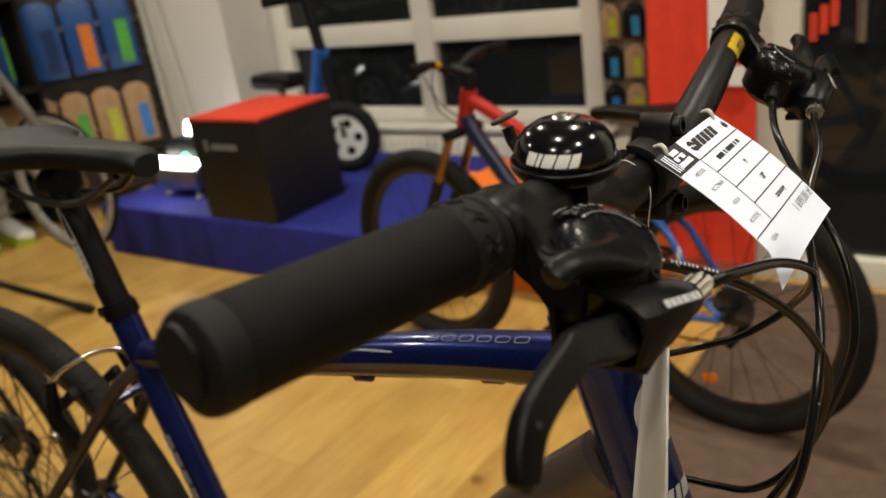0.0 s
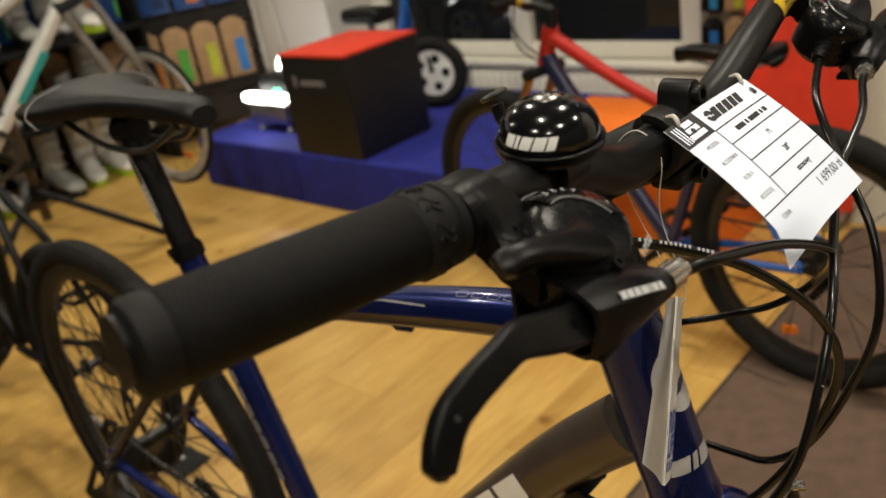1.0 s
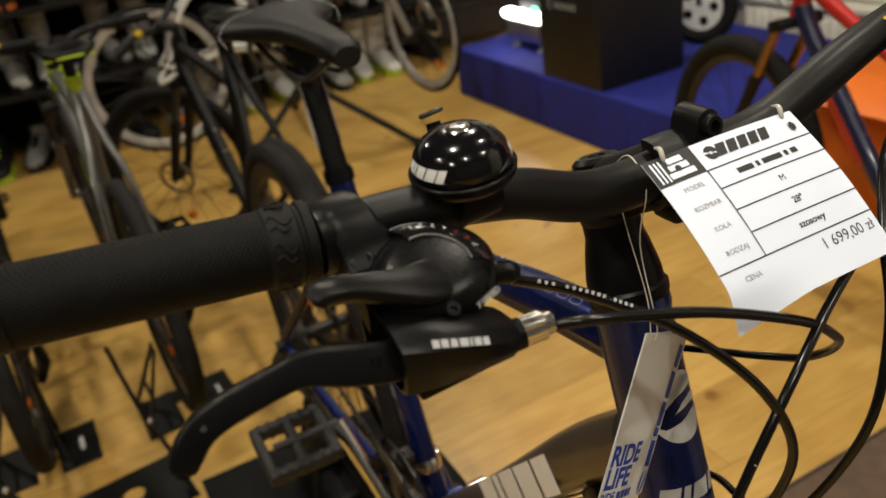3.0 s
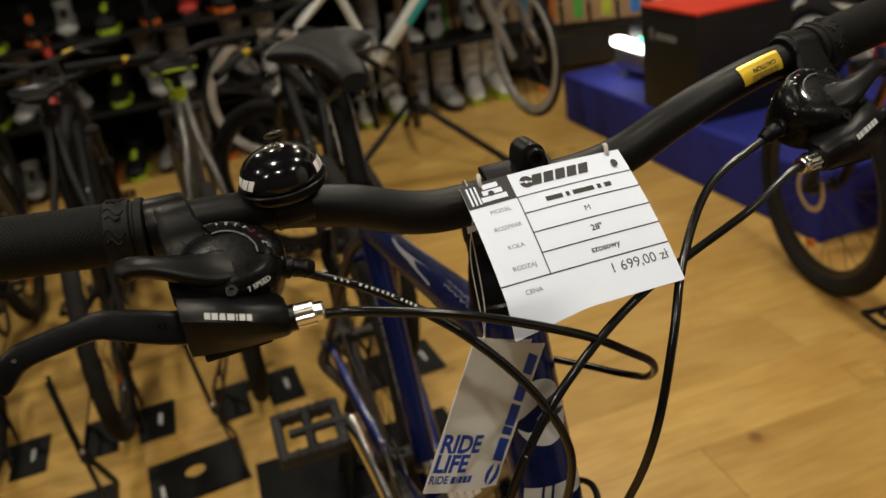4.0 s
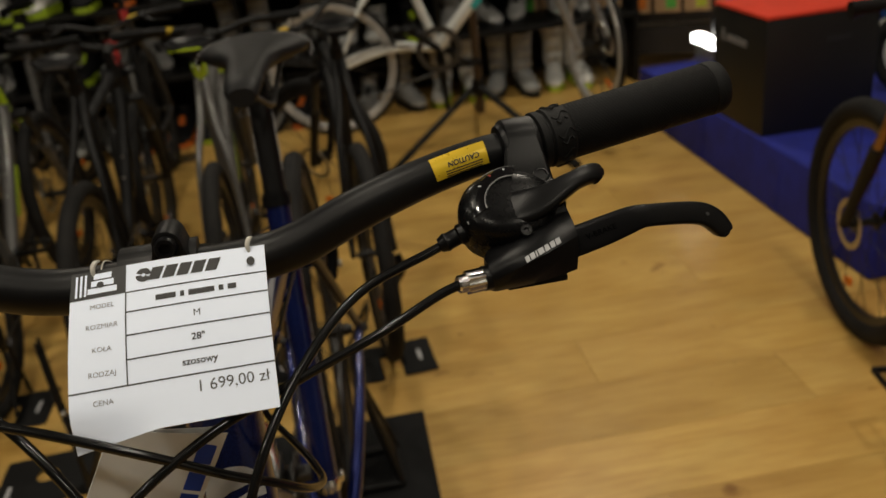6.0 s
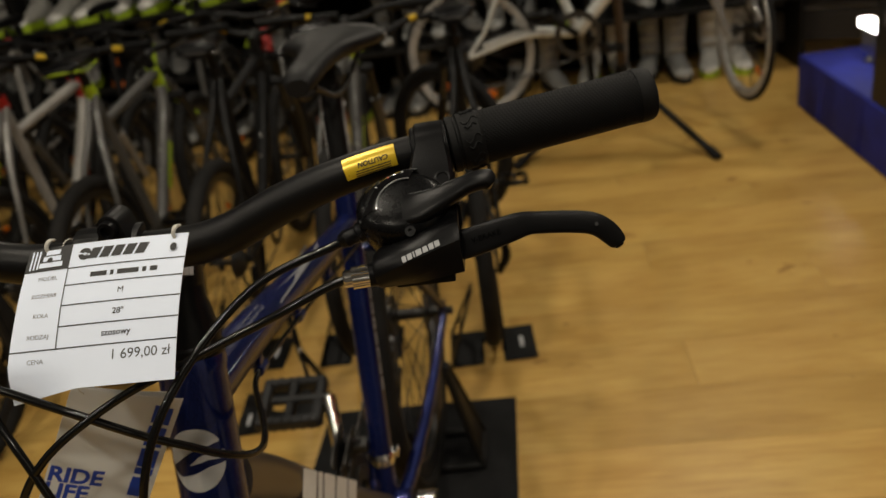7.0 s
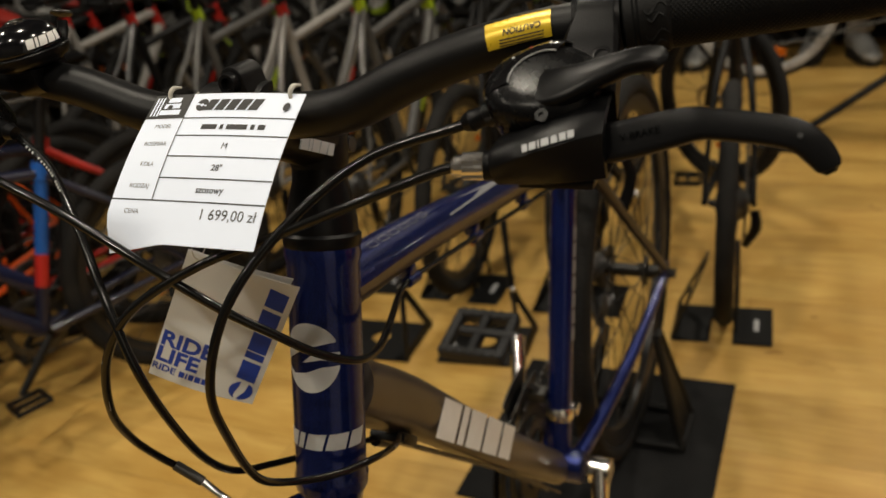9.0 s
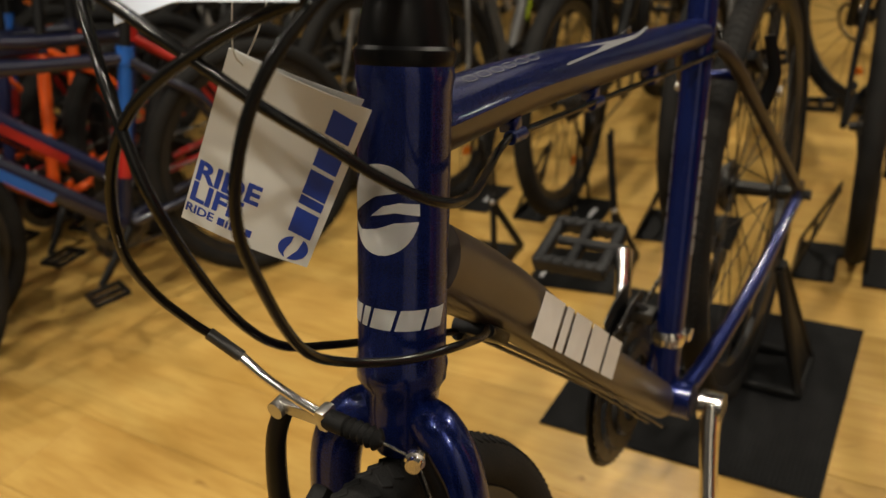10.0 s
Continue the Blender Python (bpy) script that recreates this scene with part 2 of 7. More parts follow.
BB, ST_TOP, HT_TOP, HT_LOW = Vector((0, 0, 0.287)), Vector((-0.143, 0, 0.751)), Vector((0.432, 0, 0.838)), Vector((0.481, 0, 0.672))
REAR, FRONT = Vector((-0.455, 0, 0.357)), Vector((0.628, 0.0104, 0.3245))
SEAT_WAY, HEAD_WAY = (ST_TOP - BB).normalized(), (HT_LOW - HT_TOP).normalized()

frame_part = part("frame", Geo().tube([HT_TOP, HT_TOP + HEAD_WAY * 0.006, HT_TOP + HEAD_WAY * 0.012, HT_LOW - HEAD_WAY * 0.012, HT_LOW - HEAD_WAY * 0.006, HT_LOW], [0.0262, 0.0268, 0.0255, 0.0255, 0.027, 0.0262], 40), BLUE_PAINT, bike)
part("seat_tube", Geo().tube([BB - SEAT_WAY * 0.01, ST_TOP], 0.0165, 24), BLUE_PAINT, bike)
top_tube = spline([(0.43, 0, 0.803), (0.30, 0, 0.783), (0.10, 0, 0.743), (-0.125, 0, 0.700)], 6)
TT_R = [0.021, 0.0195, 0.0175, 0.016]
part("top_tube", Geo().tube(top_tube, TT_R, 24, 0.95, caps=False, sector=[*range(0, 12)]), BLUE_PAINT, bike)
part("top_tube_underside", Geo().tube(top_tube, TT_R, 24, 0.95, caps=False, sector=[*range(12, 24)]), GREY_PAINT, bike, "warm grey underside of the top tube")
part("bottom_bracket", Geo().tube([(0, -0.036, 0.287), (0, 0.036, 0.287)], 0.0225, 24), BLUE_PAINT, bike)
for y in (-1, 1):
    stay = spline([(-0.02, 0.022 * y, 0.287), (-0.10, 0.035 * y, 0.296), (-0.25, 0.052 * y, 0.319), (-0.443, 0.066 * y, 0.355)], 5)
    part("chainstay", Geo().tube(stay, [0.012, 0.011, 0.010, 0.008], 14), BLUE_PAINT, bike)
    stay = spline([(-0.122, 0.012 * y, 0.690), (-0.16, 0.03 * y, 0.655), (-0.29, 0.05 * y, 0.52), (-0.450, 0.067 * y, 0.367)], 5)
    part("seatstay", Geo().tube(stay, [0.008, 0.0085, 0.008, 0.0075], 12), STAY_PAINT, bike)
    part("dropout", Geo().prism([(-0.02, -0.02), (0.018, -0.016), (0.02, 0.012), (0.0, 0.02), (-0.018, 0.014)], -0.003, 0.003, Matrix.Translation((-0.453, 0.068 * y, 0.359)) @ pose(0, 0, 0, 90), 0.001), BLUE_PAINT, bike)
    part("axle_nut", Geo().tube([REAR + Vector((0, 0.07 * y, 0)), REAR + Vector((0, 0.084 * y, 0))], 0.008, 6), STEEL_DARK, bike)
part("seatstay_bridge", Geo().tube([(-0.185, -0.032, 0.632), (-0.185, 0.032, 0.632)], 0.006, 12), BLUE_PAINT, bike)
down = spline([(0.440, 0, 0.722), (0.36, 0, 0.648), (0.20, 0, 0.477), (0.012, 0, 0.288)], 6)
down_tube = part("down_tube", Geo().tube(down, [0.0262, 0.0258, 0.0235, 0.0225], 28, 0.84), GREY_PAINT, bike)


# word marks are plain blocks: (width below, width above) of each one, in letter heights
MAKER = [(0.98, 0.98), (0.34, 0.34), (0.92, 0.92), (1.00, 1.00), (0.84, 0.84)]
PARTS_MAKER = [(0.72, 0.72), (0.86, 0.86), (0.26, 0.26), (1.04, 1.04), (0.92, 0.70), (0.86, 0.86), (0.86, 0.86)]


def slanted_blocks(shape, height, length, m, lean=0.3, thick=0.0002, gap=0.15):
    """A word mark as plain slanted blocks of its size (x along, y up)."""
    g, total = Geo(), sum(max(q) for q in shape) + gap * (len(shape) - 1)
    k, x, rise = length / total, -length / 2, lean * height / 2
    for low, high in shape:
        mid = x + max(low, high) * k / 2
        g.prism([(mid - low * k / 2 - rise, -height / 2), (mid + low * k / 2 - rise, -height / 2), (mid + high * k / 2 + rise, height / 2), (mid - high * k / 2 + rise, height / 2)], 0, thick, m)
        x += (max(low, high) + gap) * k
    return g


def pieces_of(geo):
    """The separate solids of one mark, each eight corners long."""
    out = []
    for n in range(0, len(geo.v), 8):
        out.append(Geo().add(geo.v[n:n + 8], [tuple(i - n for i in f) for f in geo.f if n <= f[0] < n + 8]))
    return out


def wrapped(geo, axis_point, axis_way, radius, out_way=None):
    """Bends flat marks round a tube: keeps their height along the axis, and presses them onto the radius; with out_way, the way that the flat mark faces, their width becomes length of arc."""
    a, w = Vector(axis_point), Vector(axis_way).normalized()
    out = []
    for p in geo.v:
        d = Vector(p) - a
        along = w * d.dot(w)
        across = d - along
        if out_way:
            right = w.cross(out_way)
            turn = across.dot(right) / radius
            across = out_way * math.cos(turn) + right * math.sin(turn)
        out.append(tuple(a + along + across.normalized() * radius))
    geo.v = out
    return geo


def split_faces(geo, cuts=3):
    bm = bmesh.new()
    mesh = bpy.data.meshes.new("tmp")
    mesh.from_pydata(geo.v, [], geo.f)
    bm.from_mesh(mesh)
    bmesh.ops.triangulate(bm, faces=bm.faces[:])
    bmesh.ops.subdivide_edges(bm, edges=bm.edges[:], cuts=cuts, use_grid_fill=True)
    bm.verts.index_update()
    g = Geo().add([v.co.copy() for v in bm.verts], [tuple(v.index for v in f.verts) for f in bm.faces])
    bm.free()
    bpy.data.meshes.remove(mesh)
    return g


# word mark on both sides of the down tube, on the seat tube, on the top tube
DT_WAY = (Vector((0.012, 0, 0.288)) - Vector((0.438, 0, 0.712))).normalized()
for side, name in ((1, "down_tube_decal"), (-1, "down_tube_decal")):
    centre = Vector((0.274, 0.0215 * side, 0.558))
    along = DT_WAY if side == 1 else -DT_WAY
    normal = Vector((0, side, 0))
    m = Matrix.Translation(centre) @ Matrix((along, normal.cross(along), normal)).transposed().to_4x4()
    part(name, slanted_blocks(MAKER, 0.036, 0.205, m, 0.12), DECAL_WHITE, down_tube, "white word mark as slanted blocks")

# emblem and word mark on the head tube
HEAD_UP = -HEAD_WAY
HEAD_RIGHT = Vector((0, 1, 0))
HEAD_OUT = HEAD_RIGHT.cross(HEAD_UP)


def on_head(z):
    centre = HT_TOP + HEAD_WAY * ((HT_TOP.z - z) / -HEAD_WAY.z)
    return Matrix.Translation(centre + HEAD_OUT * 0.0256) @ Matrix((HEAD_RIGHT, HEAD_UP, HEAD_OUT)).transposed().to_4x4()


def emblem_outlines(r):
    """A disc cut by an S-shaped band, with a small leaf in it."""
    high = [(-1, -0.18), (-0.6, 0.02), (-0.1, 0.30), (0.45, 0.40), (0.86, 0.46)]
    low = [(0.96, -0.22), (0.4, -0.25), (-0.1, -0.42), (-0.6, -0.50), (-0.94, -0.34)]
    leaf = [(-0.25, -0.15), (0.1, 0.10), (0.5, 0.19), (0.98, 0.16), (0.99, -0.10), (0.4, -0.03)]
    top = [(math.cos(t), math.sin(t)) for t in np.linspace(0.55, math.pi + 0.14, 18).tolist()]
    bottom = [(math.cos(t), math.sin(t)) for t in np.linspace(math.pi + 0.36, 2 * math.pi - 0.26, 18).tolist()]
    return [[(x * r, y * r) for x, y in some] for some in (top + high, bottom + low, leaf)]


disc = [[(x * 0.97 + 0.002, y * 1.06) for x, y in some] for some in emblem_outlines(0.0232)]
emblem = Geo()
for outline in disc:
    emblem.prism(outline, 0, 0.0002, on_head(0.767))
part("head_emblem", wrapped(split_faces(emblem, 2), HT_TOP, HEAD_WAY, 0.0258, HEAD_OUT), DECAL_WHITE, frame_part, "round white two-part emblem")
part("head_word_mark", wrapped(split_faces(slanted_blocks(MAKER, 0.0118, 0.068, on_head(0.709) @ Matrix.Translation((0.0078, 0, 0))), 2), HT_TOP, HEAD_WAY, 0.0258, HEAD_OUT), DECAL_WHITE, frame_part, "white word mark as slanted blocks")
for k in range(7):
    z = 0.60 - k * 0.022
    centre = BB + SEAT_WAY * ((z - BB.z) / SEAT_WAY.z)
    for side in (-1, 1):
        part("seat_tube_decal", Geo().box((0.011, 0.0006, 0.018), Matrix.Translation(centre + Vector((0, 0.0163 * side, 0))) @ pose(0, 0, 0, 0, -17.1, 0)), DECAL_DIM, bike, "silver-grey letter as a plain block")
for side in (-1, 1):
    for k in range(6):
        x = 0.382 - k * 0.0165
        z = float(np.interp(x, (0.10, 0.30, 0.43), (0.743, 0.783, 0.803))) + 0.0202 * math.cos(radians(24)) + 0.0006
        h, w = (0.0032, 0.0066)
        ring = [(w * math.copysign(abs(math.cos(a)) ** 0.6, math.cos(a)), h * math.copysign(abs(math.sin(a)) ** 0.6, math.sin(a))) for a in np.linspace(0, 2 * math.pi, 14, endpoint=False).tolist()]
        inner = [(u * 0.90, v * 0.80) for u, v in ring]
        m = Matrix.Translation((x, 0.0082 * side, z)) @ pose(0, 0, 0, 0, -9.5, 0) @ pose(0, 0, 0, 24 if side < 0 else -24)
        n = len(ring)
        part("top_tube_decal", Geo().add([(u, v, 0.0) for u, v in ring + inner], [(i, (i + 1) % n, (i + 1) % n + n, i + n) for i in range(n)], m), DECAL_DIM, bike)

    band = Geo()
    for k in range(8):
        rows = []
        for q in (k, k + 1):
            x = 0.262 - 0.024 * q
            c, r = float(np.interp(x, (0.10, 0.30, 0.43), (0.743, 0.783, 0.803))), 0.0186 - 0.0002 * q
            rows += [(x, r * math.sin(radians(a)) * side, c + r * math.cos(radians(a)) + 0.0009) for a in (22, 62 - 4.2 * q)]
        band.add(rows, [(0, 1, 3, 2)])
    part("top_tube_band", band, DECAL_DIM, bike, "tapering silver band")

# headset, steerer cover, stem
part("headset_cup", Geo().lathe([(0.0262, 0), (0.0272, 0.003), (0.0272, 0.008), (0.0255, 0.010)], Matrix.Translation(HT_TOP) @ turn_to(-HEAD_WAY), 40), PLASTIC, bike)
part("steerer_cover", Geo().lathe([(0.0252, 0.010), (0.0248, 0.018), (0.0212, 0.036), (0.019, 0.044), (0.0188, 0.062)], Matrix.Translation(HT_TOP) @ turn_to(-HEAD_WAY), 36), PLASTIC, bike)
STEM_FOOT, STEM_HEAD = HT_TOP - HEAD_WAY * 0.073, Vector((0.470, 0, 0.938))
stem = part("stem", Geo().tube([HT_TOP - HEAD_WAY * 0.052, HT_TOP - HEAD_WAY * 0.056, HT_TOP - HEAD_WAY * 0.086, HT_TOP - HEAD_WAY * 0.090], [0.0185, 0.0198, 0.0198, 0.0182], 32).tube([STEM_FOOT, STEM_FOOT.lerp(STEM_HEAD, 0.5), STEM_HEAD], [0.0212, 0.0200, 0.0200], 28, 0.92), BAR_BLACK, bike)
part("stem_bolt", Geo().tube([STEM_FOOT + Vector((-0.022, -0.012, -0.012)), STEM_FOOT + Vector((-0.022, 0.012, -0.012))], 0.0055, 14), STEEL_DARK, stem)
part("stem_cap", Geo().lathe([(0.0165, 0), (0.0165, 0.003), (0.013, 0.006), (0.006, 0.006), (0.005, 0.003)], Matrix.Translation(HT_TOP - HEAD_WAY * 0.09) @ turn_to(-HEAD_WAY), 24), PLASTIC, stem)
BOLT_Y = 0.008
face_plate = Geo()
arc = [(0.0205 * math.cos(a), 0.0205 * math.sin(a)) for a in np.linspace(-1.75, 1.75, 16).tolist()]
inner = [(0.0150 * math.cos(a), 0.0150 * math.sin(a)) for a in np.linspace(1.75, -1.75, 16).tolist()]
face_plate.prism(arc + inner, -0.022, 0.022, Matrix.Translation((0.478, 0, 0.945)) @ Matrix(((1, 0, 0, 0), (0, 0, 1, 0), (0, 1, 0, 0), (0, 0, 0, 1))), 0.0012)
lug = [(0.0125, -0.012), (0.0085, 0.0015)] + [(0.0080 * math.cos(a), 0.004 + 0.0080 * math.sin(a)) for a in np.linspace(0.2, math.pi - 0.2, 9).tolist()] + [(-0.0085, 0.0015), (-0.0125, -0.012)]
face_plate.prism(lug, -0.010, 0.010, Matrix.Translation((0.4835, BOLT_Y, 0.966)) @ Matrix(((0, 0, 1, 0), (1, 0, 0, 0), (0, 1, 0, 0), (0, 0, 0, 1))), 0.0015)
face_plate.box((0.020, 0.030, 0.012), Matrix.Translation((0.484, 0, 0.923)), 0.004, 3)
part("face_plate", face_plate, BAR_BLACK, stem)
for z in (0.969, 0.921):
    bolt = Geo().lathe([(0.0062, 0), (0.0062, 0.0045), (0.0054, 0.006), (0.0034, 0.006), (0.0032, 0.003)], Matrix.Translation((0.4925, BOLT_Y, z)) @ turn_to((1, 0, 0.1)), 20)
    part("face_bolt", bolt, PLASTIC, stem)
for side in (-1, 1):
    along = (STEM_HEAD - STEM_FOOT).normalized()
    m = Matrix.Translation(STEM_FOOT.lerp(STEM_HEAD, 0.50) + Vector((0, 0.0182 * side, -0.010))) @ Matrix((-side * along, Vector((-along.z, 0, along.x)), Vector((0, side, 0)))).transposed().to_4x4()
    for piece in pieces_of(slanted_blocks(MAKER, 0.0080, 0.037, m, 0.2, 0.0012)):
        part("stem_word_mark", piece, DECAL_PALE, stem, "pale letter as a slanted block")
    for piece in pieces_of(slanted_blocks(MAKER, 0.0060, 0.037, m @ Matrix.Translation((0, 0.0085, -0.0012)), 0.2, 0.0012)):
        part("stem_word_shadow", piece, DECAL_DIM, stem, "grey letter as a slanted block")

# handlebar
HALF_BAR = [(0.478, 0, 0.945), (0.478, 0.045, 0.945), (0.480, 0.075, 0.951), (0.483, 0.110, 0.966), (0.483, 0.145, 0.977), (0.481, 0.180, 0.984), (0.478, 0.215, 0.987), (0.468, 0.280, 0.992), (0.457, 0.345, 0.998)]
RIGHT_HALF = [(x + 0.0068 * min(1, max(0, (y - 0.11) / 0.09)), y, z - 0.0045 * min(1, max(0, (y - 0.11) / 0.09))) for x, y, z in HALF_BAR]
bar_line = [(x, -y, z) for x, y, z in RIGHT_HALF[:0:-1]] + HALF_BAR
bar_radii = [0.0111, 0.0111, 0.0111, 0.0112, 0.0118, 0.0126, 0.0132, 0.0134, 0.0134, 0.0134, 0.0132, 0.0126, 0.0118, 0.0112, 0.0111, 0.0111, 0.0111]
smooth_bar = spline(bar_line, 5)
handlebar = part("handlebar", Geo().tube(smooth_bar, list(np.interp(np.linspace(0, 16, len(smooth_bar)), range(17), bar_radii)), 28).moved(YAW), BAR_BLACK, bike)


def bar_at(y, line=HALF_BAR):
    """Centre of one half of the bar at y, and its direction outwards."""
    fine = spline(line, 12)
    k = min(range(len(fine) - 1), key=lambda i: abs(fine[i].y - y))
    return fine[k], (fine[k + 1] - fine[k]).normalized()


def along_bar(y, profile, seg=36, line=HALF_BAR):
    """Turned shape on the bar; profile of (radius, metres outwards from y)."""
    p, w = bar_at(y, line)
    return Geo().lathe(profile, Matrix.Translation(p) @ turn_to(w), seg)


def controls(m, word_side):
    """Grip, gear shifter and brake lever of one side, modelled for the left and moved by m."""
    s = m @ Matrix.Translation((-0.0005 * word_side, 0.0045 * word_side, 0.0004 * word_side))
    half = HALF_BAR if word_side > 0 else RIGHT_HALF
    g = m @ Matrix.Translation((0, 0.0045 if word_side > 0 else 0.0015, 0))
    rings = [(0.0150, 0), (0.0172, 0.001), (0.0172, 0.0046), (0.0160, 0.0055), (0.0160, 0.0066), (0.0174, 0.0076), (0.0174, 0.0195), (0.0160, 0.0212)]
    grip = part("grip", along_bar(0.237, [(0.0160, 0), (0.0164, 0.002), (0.0164, 0.0965), (0.0159, 0.0972)], line=half).moved(g), KNURLED, bike, "black knurled rubber grip")
    part("grip_collar", along_bar(0.2165, rings, line=half).moved(g), RUBBER, grip)
    p, w = bar_at(0.2302, half)
    for k in range(9):
        t = Matrix.Translation(p) @ turn_to(w) @ pose(0, 0, 0, 0, 0, 40 * k)
        for side in (0, 1):
            swirl = [(0.0175, 0.0026 * math.sin(2 * math.pi * q) * (1 - 0.35 * side) + 0.0042 * side, 0.0052 * (2 * q - 1) * (1 - 0.3 * side)) for q in np.linspace(0.0, 1.0, 9).tolist()]
            part("wave_relief", Geo().tube([t @ Vector(q) for q in swirl], 0.00055, 6).moved(g), RUBBER, grip)
    part("end_cap", along_bar(0.237, [(r, h + 0.0968) for r, h in ((0.0158, 0), (0.0158, 0.0006), (0.0165, 0.0012), (0.0167, 0.0050), (0.0165, 0.0085), (0.0156, 0.0108), (0.0125, 0.0122), (0.001, 0.0126))], line=half).moved(g), RUBBER, grip)

    # clamp round the bar, and the housing that slopes forwards to the gear pod
    pod = thing("shifter", "black combined gear shifter and brake lever", "shifter")
    pod.parent = bike
    for key in ("label", "category"):
        del pod[key]
    clamp = along_bar(0.1930, [(0.0118, 0), (0.0150, 0.0006), (0.0159, 0.0020), (0.0162, 0.0100), (0.0162, 0.0202), (0.0156, 0.0222), (0.0125, 0.0228)], 44, half)
    hub, rows, k = bar_at(0.205, half)[0], [], 0.0020
    ridge = [(hub.x + 0.0168 * math.cos(radians(q)), hub.z + 0.0168 * math.sin(radians(q))) for q in (115, 90, 66, 45, 28)] + [(hub.x + 0.0190, hub.z + 0.0010), (0.5075, 0.9765), (0.5155, 0.9715), (0.5250, 0.9670)]
    for n, (x, z) in enumerate(ridge):
        wide = max(0, n - 4) * 0.0028
        y0, y1, x1, z1 = 0.1945 - wide, 0.2150 + 0.3 * wide, x - 0.003, min(z - 0.010, 0.9800 - 0.0035 * n)
        rows.append([(x - 0.3 * k, y0, z - k), (x, y0 + k, z), (x, y0 + 3 * k, z + 0.0002), (x, y1 - 3 * k, z + 0.0002), (x, y1 - k, z), (x - 0.3 * k, y1, z - k), (x1, y1, z1), (x1, y0, z1)])
    fit_y = 0 if word_side > 0 else 0.0055
    rows = [[(x, y + fit_y * max(0, 1 - n / 6), z) for x, y, z in row] for n, row in enumerate(rows)]
    clamp_part = part("clamp", clamp.moved(g), PLASTIC, pod)
    part("housing", Geo().loft(rows).moved(s), PLASTIC, clamp_part)
    bolt_m = Matrix.Translation((0.5070, 0.2100, 0.9766)) @ turn_to((0.62, 0.05, 0.78))
    part("clamp_bolt", Geo().lathe([(0.0050, -0.003), (0.0050, 0.0012), (0.0044, 0.0016), (0.0032, 0.0016), (0.0030, -0.002)], bolt_m, 20).moved(s), PLASTIC, clamp_part)
    # lever body: a wedge, open at its outer end, narrow at the cable
    def section(y, low_back, low_front, nose, brow, back):
        (a, b), (c, d), (e, f), (g, h), (i, j) = low_back, low_front, nose, brow, back
        soft = lambda u, v, k: (u[0] + (v[0] - u[0]) * k, u[1] + (v[1] - u[1]) * k)
        ring, out = [(a, b), (c, d), (e, f), (g, h), (i, j)], []
        for n, q in enumerate(ring):
            k = 0.24 if n in (2, 3) else 0.10
            out += [soft(q, ring[n - 1], k), soft(q, ring[(n + 1) % 5], k)]
        return [(x, y, z) for x, z in out]
    rows = [(0.1665, (0.537, 0.932), (0.546, 0.9315), (0.553, 0.940), (0.548, 0.9475), (0.537, 0.948)),
            (0.1690, (0.535, 0.931), (0.547, 0.9305), (0.555, 0.940), (0.549, 0.9495), (0.534, 0.950)),
            (0.1900, (0.522, 0.931), (0.5465, 0.930), (0.5575, 0.947), (0.549, 0.9575), (0.522, 0.958)),
            (0.2070, (0.512, 0.932), (0.545, 0.9305), (0.5535, 0.951), (0.543, 0.9615), (0.513, 0.964)),
            (0.2165, (0.508, 0.935), (0.543, 0.931), (0.5490, 0.952), (0.538, 0.9620), (0.509, 0.969))]
    loops = [section(*row) for row in rows]
    lip = rows[-1]
    middle = (0.529, 0.9475)
    shrink = lambda q, k: (middle[0] + (q[0] - middle[0]) * k, middle[1] + (q[1] - middle[1]) * k)
    loops.append(section(0.2170, *[shrink(q, 0.88) for q in lip[1:]]))
    loops.append(section(0.2060, *[shrink(q, 0.84) for q in lip[1:]]))
    lever_body = part("lever_body", Geo().loft(loops).moved(s), PLASTIC, pod)
    part("body_foot", Geo().box((0.020, 0.034, 0.004), Matrix.Translation((0.534, 0.194, 0.9298)) @ pose(0, 0, 0, -1, 0, 0), 0.0012).moved(s), PLASTIC, lever_body)
    mark_m = s @ Matrix.Translation((0.5534, 0.195, 0.9535)) @ Matrix((Vector((-0.30, 0.93, 0.20)).normalized(), Vector((-0.58, -0.25, 0.77)).normalized(), Vector((0.76, 0.12, 0.62)).normalized())).transposed().to_4x4()
    glyphs = slanted_blocks(PARTS_MAKER, 0.0032, 0.0225, mark_m, 0.08, 0.0005, 0.22)
    for glyph in pieces_of(glyphs):
        part("lever_word_mark", glyph, DECAL_PALE, lever_body, "white letter as a small block")
    # cable adjuster
    a0, a1 = Vector((0.5455, 0.1675, 0.9395)), Vector((0.5495, 0.146, 0.9405))
    way = (a1 - a0).normalized()
    part("lock_ring", Geo().tube([a0, a0 + way * 0.0045], 0.0068, 12).moved(s), PLASTIC, lever_body)
    ribbed = []
    for k in range(36):
        r = 0.0064 if k % 4 < 2 else 0.0057
        ribbed.append((r * math.cos(k * math.pi / 18), r * math.sin(k * math.pi / 18)))
    ribs = Geo().prism(ribbed, 0.0, 0.0095, Matrix.Translation(a0 + way * 0.0045) @ turn_to(way))
    part("cable_adjuster", ribs.moved(s), CHROME, lever_body, "silver knurled cable adjuster")
    part("adjuster_neck", Geo().lathe([(0.0050, 0), (0.0050, 0.004), (0.0042, 0.005), (0.003, 0.005)], Matrix.Translation(a0 + way * 0.014) @ turn_to(way), 20).moved(s), CHROME, lever_body)
